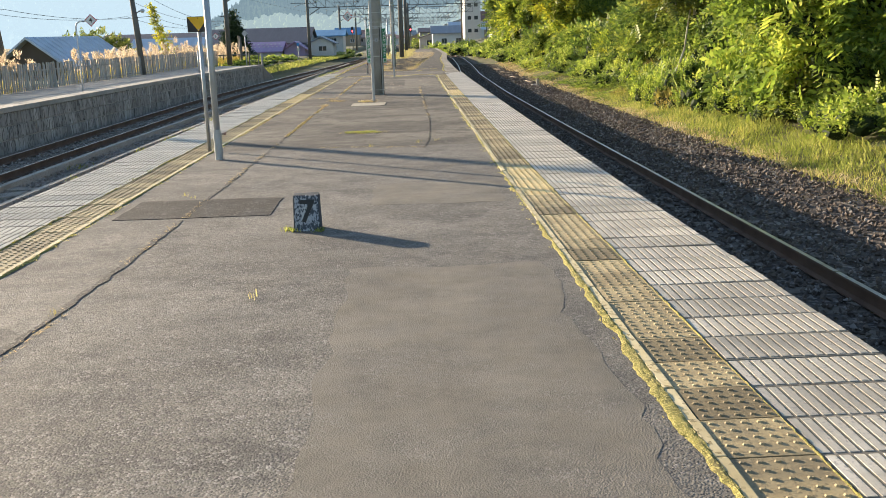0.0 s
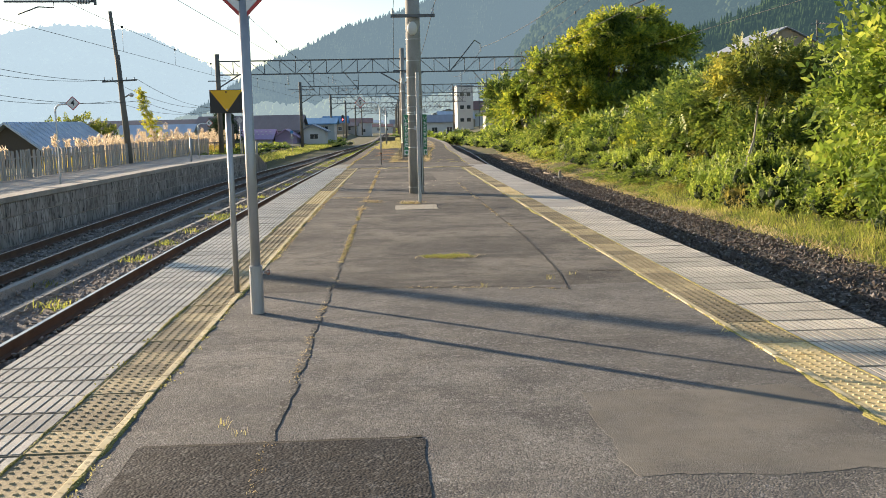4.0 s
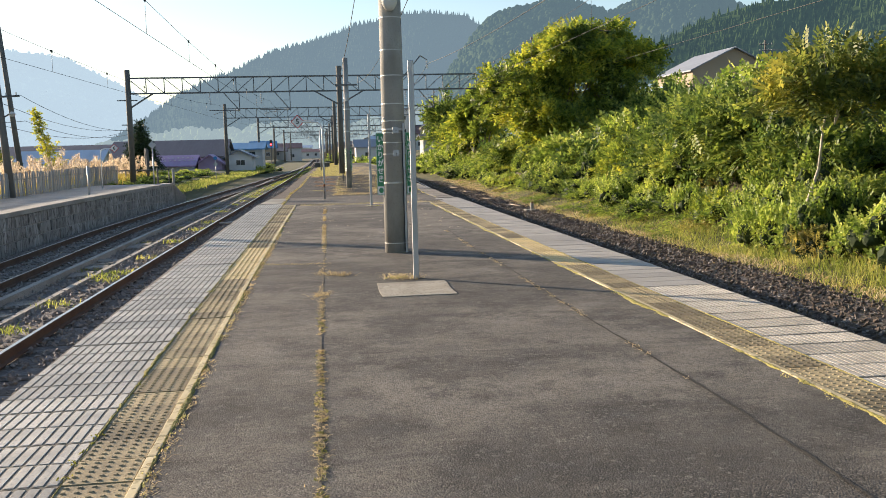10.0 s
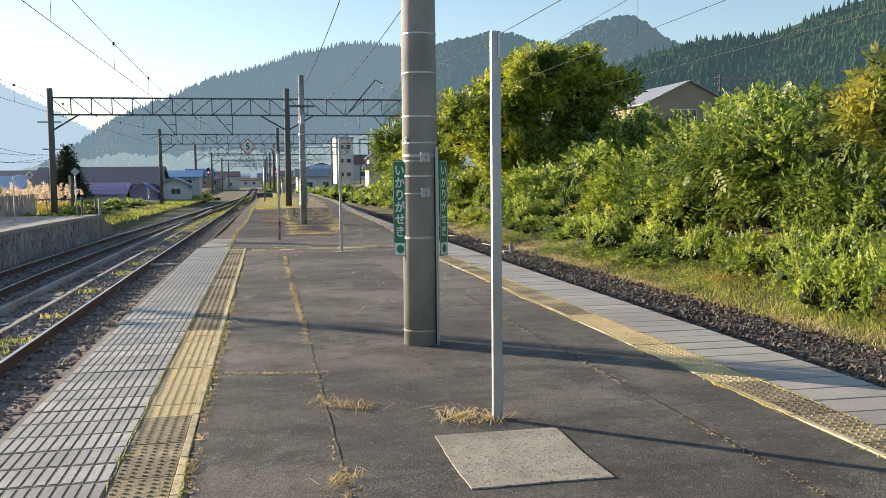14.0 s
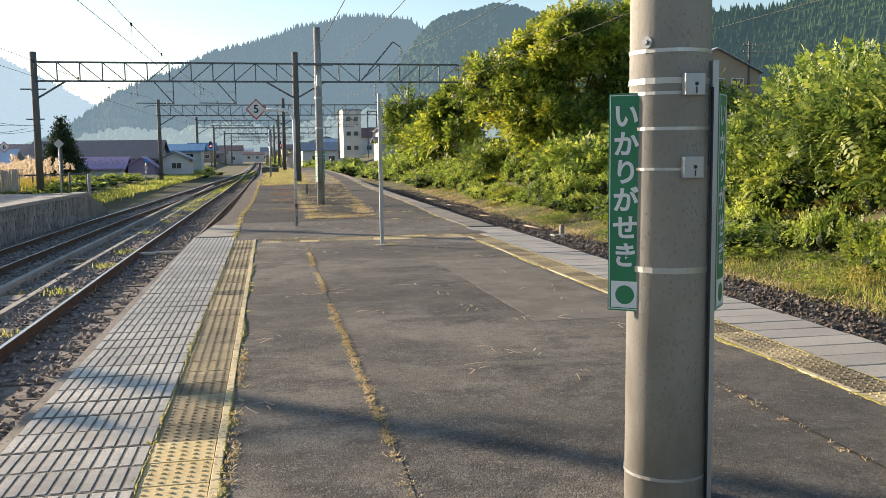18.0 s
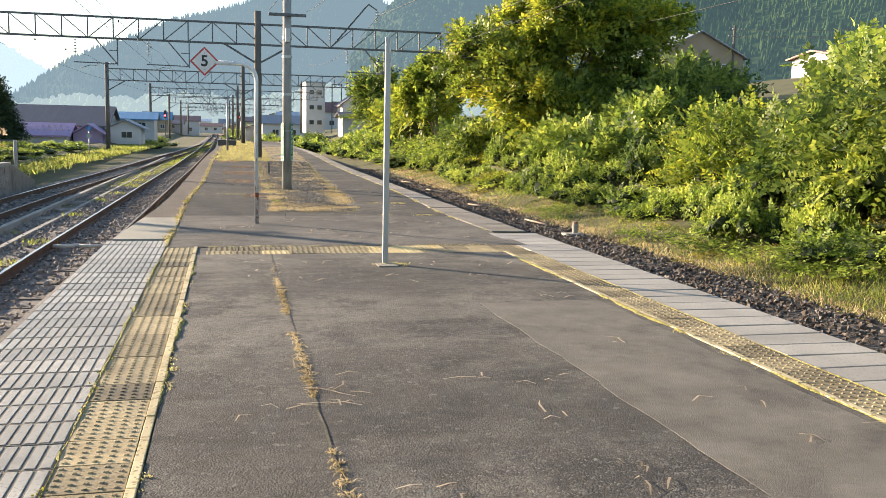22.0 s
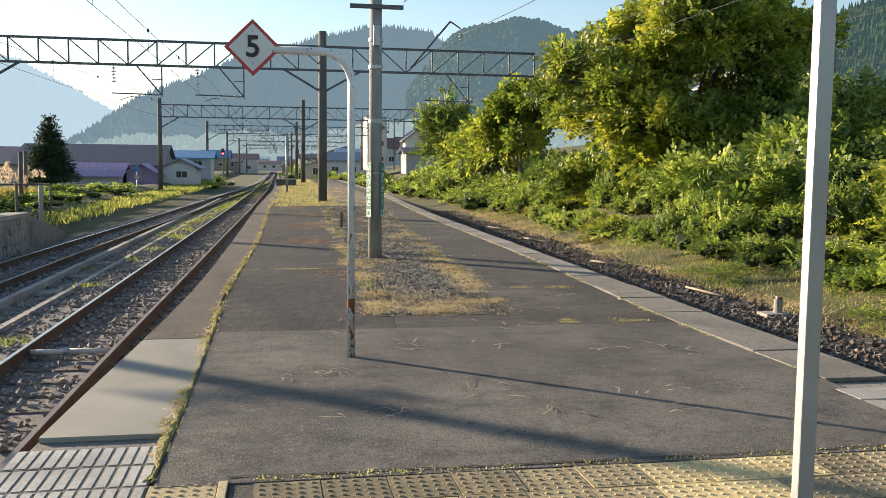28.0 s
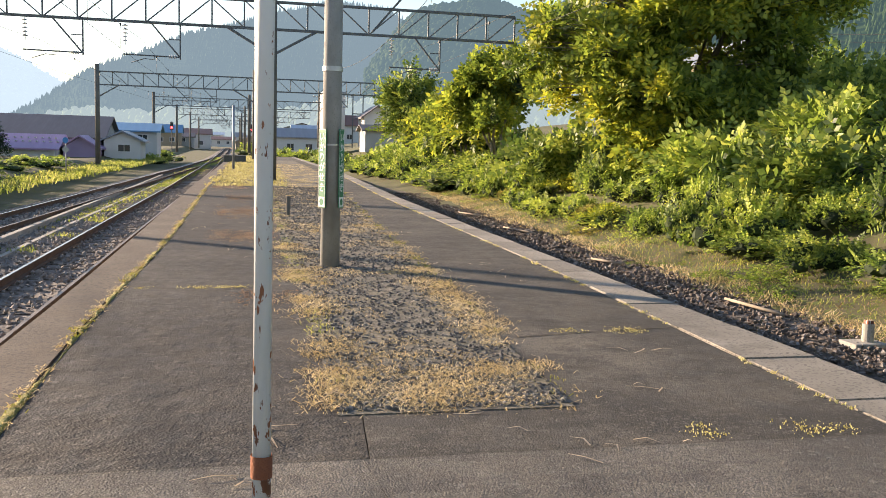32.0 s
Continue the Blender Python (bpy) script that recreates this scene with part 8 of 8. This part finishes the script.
house(-10.6, 121, -0.7, 3.0, 5, 1.7, 0.7, W_WHITE, R_GREY, "small white house with grey gable roof and one window", False, [(0.1, 0.7, 1.0, 0.55)])
house(-10.8, 133, -0.7, 4.4, 6, 2.6, 0.7, W_WHITE, R_BLUE, "white house with bright blue metal roof", True, [(-0.4, 1.6, 0.9, 0.6), (0.4, 1.6, 0.9, 0.6)])
house(-21.6, 60, -0.45, 5.4, 5.5, 0.75, 1.6, wall_mat("dark_board_wall", (0.1, 0.075, 0.055, 1)), R_SILVER, "dark-walled house with pale silver sheet roof behind the fence", True, rz=66)
barn = [o for o in scene.collection.objects if o.name.startswith("house") and o.children][-1]
for side_ in (-1, 1):
    for k_ in range(13):
        bm = bmesh.new()
        bar(bm, (-2.95 + 0.49 * k_, side_ * 3.1, 0.72), (-2.95 + 0.49 * k_, side_ * 0.06, 2.5), 0.05, 0.05)
        part("roof_seam", bm, R_SILVER, barn)
house(-21.8, 88, -0.5, 6, 8, 0.7, 1.6, W_WHITE, R_SILVER, "house with pale silver sheet roof behind the fence", True)
house(-35, 66, -0.5, 7, 8, 0.9, 1.9, W_GREY, R_DARK, "old house with dark roof behind the fence", False)


def block_building():
    s = thing("apartment_block", 11.5, 146, 0.8, "white three-storey flat-roofed building with external stair", "building")
    bm = bmesh.new()
    box(bm, -1.1, 0, 0, 2.4, 6, 6.3)
    part("wall", bm, W_WHITE, s)
    bm = bmesh.new()
    box(bm, -1.1, 0, 6.3, 2.6, 6.2, 0.2)
    part("roof", bm, R_GREY, s)
    for k in range(3):
        for u in (-1.6, -0.6):
            bm = bmesh.new()
            box(bm, u, -3.02, 1.0 + 1.9 * k, 0.7, 0.06, 0.7)
            fr = part("window", bm, M_FRAME, s)
            bm = bmesh.new()
            box(bm, u, -3.06, 1.08 + 1.9 * k, 0.56, 0.04, 0.54)
            part("pane", bm, M_WINDOW, fr)
    bm = bmesh.new()
    for a, b in (((1.0, -3, 0), (1.0, -3, 6.3)), ((2.2, -3, 0), (2.2, -3, 6.3)), ((1, -3, 2), (2.2, -3, 2)), ((1, -3, 4), (2.2, -3, 4)), ((1, -3, 6.2), (2.2, -3, 6.2))):
        bar(bm, a, b, 0.12, 0.12)
    part("stair_frame", bm, M_TRUSS, s)


block_building()
house(14.6, 140, 1.0, 3.0, 5, 3.4, 1.1, W_WHITE, R_DARK, "narrow white house with dark gable roof", False, [(0.0, 1.6, 0.9, 0.9)])
house(13.8, 131, 0.5, 3.6, 4, 2.2, 0.5, W_GREY, R_DARK, "low dark-roofed house on the bank", True)
rng_t = random.Random(21)
for k in range(30):
    hy_ = rng_t.uniform(170, 420)
    hx_ = rng_t.uniform(-0.075, 0.17) * hy_ - 6
    if abs(hx_ + 2) < 8 and hy_ < 330:
        hx_ += 14
    house(hx_, hy_, ground_z(hx_, hy_) - 0.2, rng_t.uniform(5, 9), rng_t.uniform(5, 8), rng_t.uniform(2.2, 4.6), rng_t.uniform(0.8, 1.8), rng_t.choice((W_WHITE, W_WHITE, W_GREY, W_TAN)), rng_t.choice((R_GREY, R_DARK, R_BLUE, R_BROWN, R_SILVER)),
          "distant town house with gable roof", rng_t.random() < 0.6, [(-0.4, 1.2, 1.0, 0.9), (0.4, 1.2, 1.0, 0.9)])


# ---- paving pieces ----
def tactile_mesh():
    bm = bmesh.new()
    box(bm, 0, 0, -0.03, 0.294, 0.292, 0.03)
    for i in range(5):
        for j in range(5):
            x, y = -0.116 + 0.058 * i, -0.116 + 0.058 * j
            r = bmesh.ops.create_cone(bm, cap_ends=False, segments=6, radius1=0.0125, radius2=0.008, depth=0.006, matrix=Matrix.Translation((x, y, 0.003)))
            top = [v for v in r["verts"] if v.co.z > 0.004]
            bm.faces.new(sorted(top, key=lambda v: math.atan2(v.co.y - y, v.co.x - x)))
    return bm_mesh("tactile_tile", bm)


def slab_mesh(width, n, rib, length, depth):
    """A ribbed slab: raised bars on a darker sunken bed."""
    bm = bmesh.new()
    box(bm, 0, 0, -0.03, width, 0.296, 0.03 - depth)
    for f in bm.faces:
        f.material_index = 1
    for i in range(n):
        x = -width / 2 + width * (i + 0.5) / n
        box(bm, x, 0, -depth, width / n * rib, length, depth, 0.0025)
    me = bm_mesh("edge_slab", bm)
    me.materials.append(M_SLAB)
    me.materials.append(M_GROOVE)
    return me


M_GROOVE = surface("dirty_groove", (0.15, 0.138, 0.112, 1), (0.24, 0.22, 0.18, 1), 6, 0.9, bump=0.3)
TILE, TILE_B, SLAB_L, SLAB_R = tactile_mesh(), tactile_mesh(), slab_mesh(0.7, 12, 0.74, 0.274, 0.0032), slab_mesh(0.675, 14, 0.72, 0.274, 0.003)
M_SLAB_GREY = surface("smooth_grey_slab", (0.32, 0.298, 0.255, 1), (0.435, 0.408, 0.355, 1), 2, 0.65, (0.27, 0.26, 0.235, 1), 110, 0.12, 0.2, 110, (0.25, 0.235, 0.2, 1), 1.0, 0.5, random_value=0.12)
SMOOTH_BM = bmesh.new()
box(SMOOTH_BM, 0, 0, -0.03, 0.675, 0.28, 0.031, 0.005)
SLAB_SMOOTH = bm_mesh("edge_slab", SMOOTH_BM)
STRIP_BM = bmesh.new()
box(STRIP_BM, 0, 0, -0.03, 0.042, 0.294, 0.036, 0.004)
STRIP = bm_mesh("border_strip", STRIP_BM)


def paving(name, line, side, y0, y1, slab, slab_w, slab_end, label):
    t = thing(name, 0, 0, 0, label, "paving", kind="structure")
    rng = random.Random(side + 5)
    y, k = y0, 0
    while y < slab_end:
        a = -math.degrees(math.atan(line(y + 0.5) - line(y - 0.5)))
        x = line(y)
        if y < y1:
            bright = (side > 0 and (20.9 < y < 24 or 7.4 < y < 9.4)) or (side < 0 and 20.9 < y < 24.2)
            p = part("tactile_tile", TILE_B if bright else TILE, M_TACTILE_NEW if bright else M_TACTILE, t)
            p.matrix_basis = pose(x + side * 0.197, y, rng.uniform(-0.003, 0.002), rng.uniform(-0.35, 0.35), rng.uniform(-0.3, 0.3), a + rng.uniform(-0.4, 0.4))
            p = part("border_strip", STRIP, M_KERB, t)
            p.matrix_basis = pose(x + side * 0.024, y, rng.uniform(-0.002, 0.003), 0, 0, a + rng.uniform(-0.5, 0.5))
        smooth_zone = side > 0 and y > 18.9
        p = part("edge_slab", SLAB_SMOOTH if smooth_zone else slab, M_SLAB_GREY if smooth_zone else M_SLAB, t)
        p.matrix_basis = pose(x + side * (0.352 + slab_w / 2), y, rng.uniform(-0.003, 0.001), rng.uniform(-0.3, 0.3), rng.uniform(-0.3, 0.3), a + rng.uniform(-0.25, 0.25))
        y, k = y + 0.3, k + 1
    return t


paving("tactile_paving_left", left_line, -1, 2.6, 34.85, SLAB_L, 0.7, 35.55, "row of ochre studded tiles and ribbed pale edge slabs")
paving("tactile_paving_right", right_line, 1, 0.2, 34.35, SLAB_R, 0.675, 36.2, "row of ochre studded tiles and ribbed pale edge slabs")
band = thing("tactile_band", 0, 0, 0, "double row of ochre studded tiles across the platform", "paving", kind="structure")
rng_b = random.Random(8)
for r in range(2):
    for k in range(13):
        x = -2.2 + 0.3 * k + (0.02 if r else 0) + 0.1
        lim = right_line(34.36 + 0.3 * r) + 0.2
        if x > lim + 0.28:
            continue
        bright = k == 2 and r == 0 or k in (6, 7) or k == 8 and r == 1
        p = part("tactile_tile", TILE_B if bright else TILE, M_TACTILE_NEW if bright else M_TACTILE, band)
        p.matrix_basis = pose(min(x, lim), 34.36 + 0.3 * r, rng_b.uniform(-0.003, 0.002) - (0.006 if x > lim else 0), 0, 0, rng_b.uniform(-0.5, 0.5))
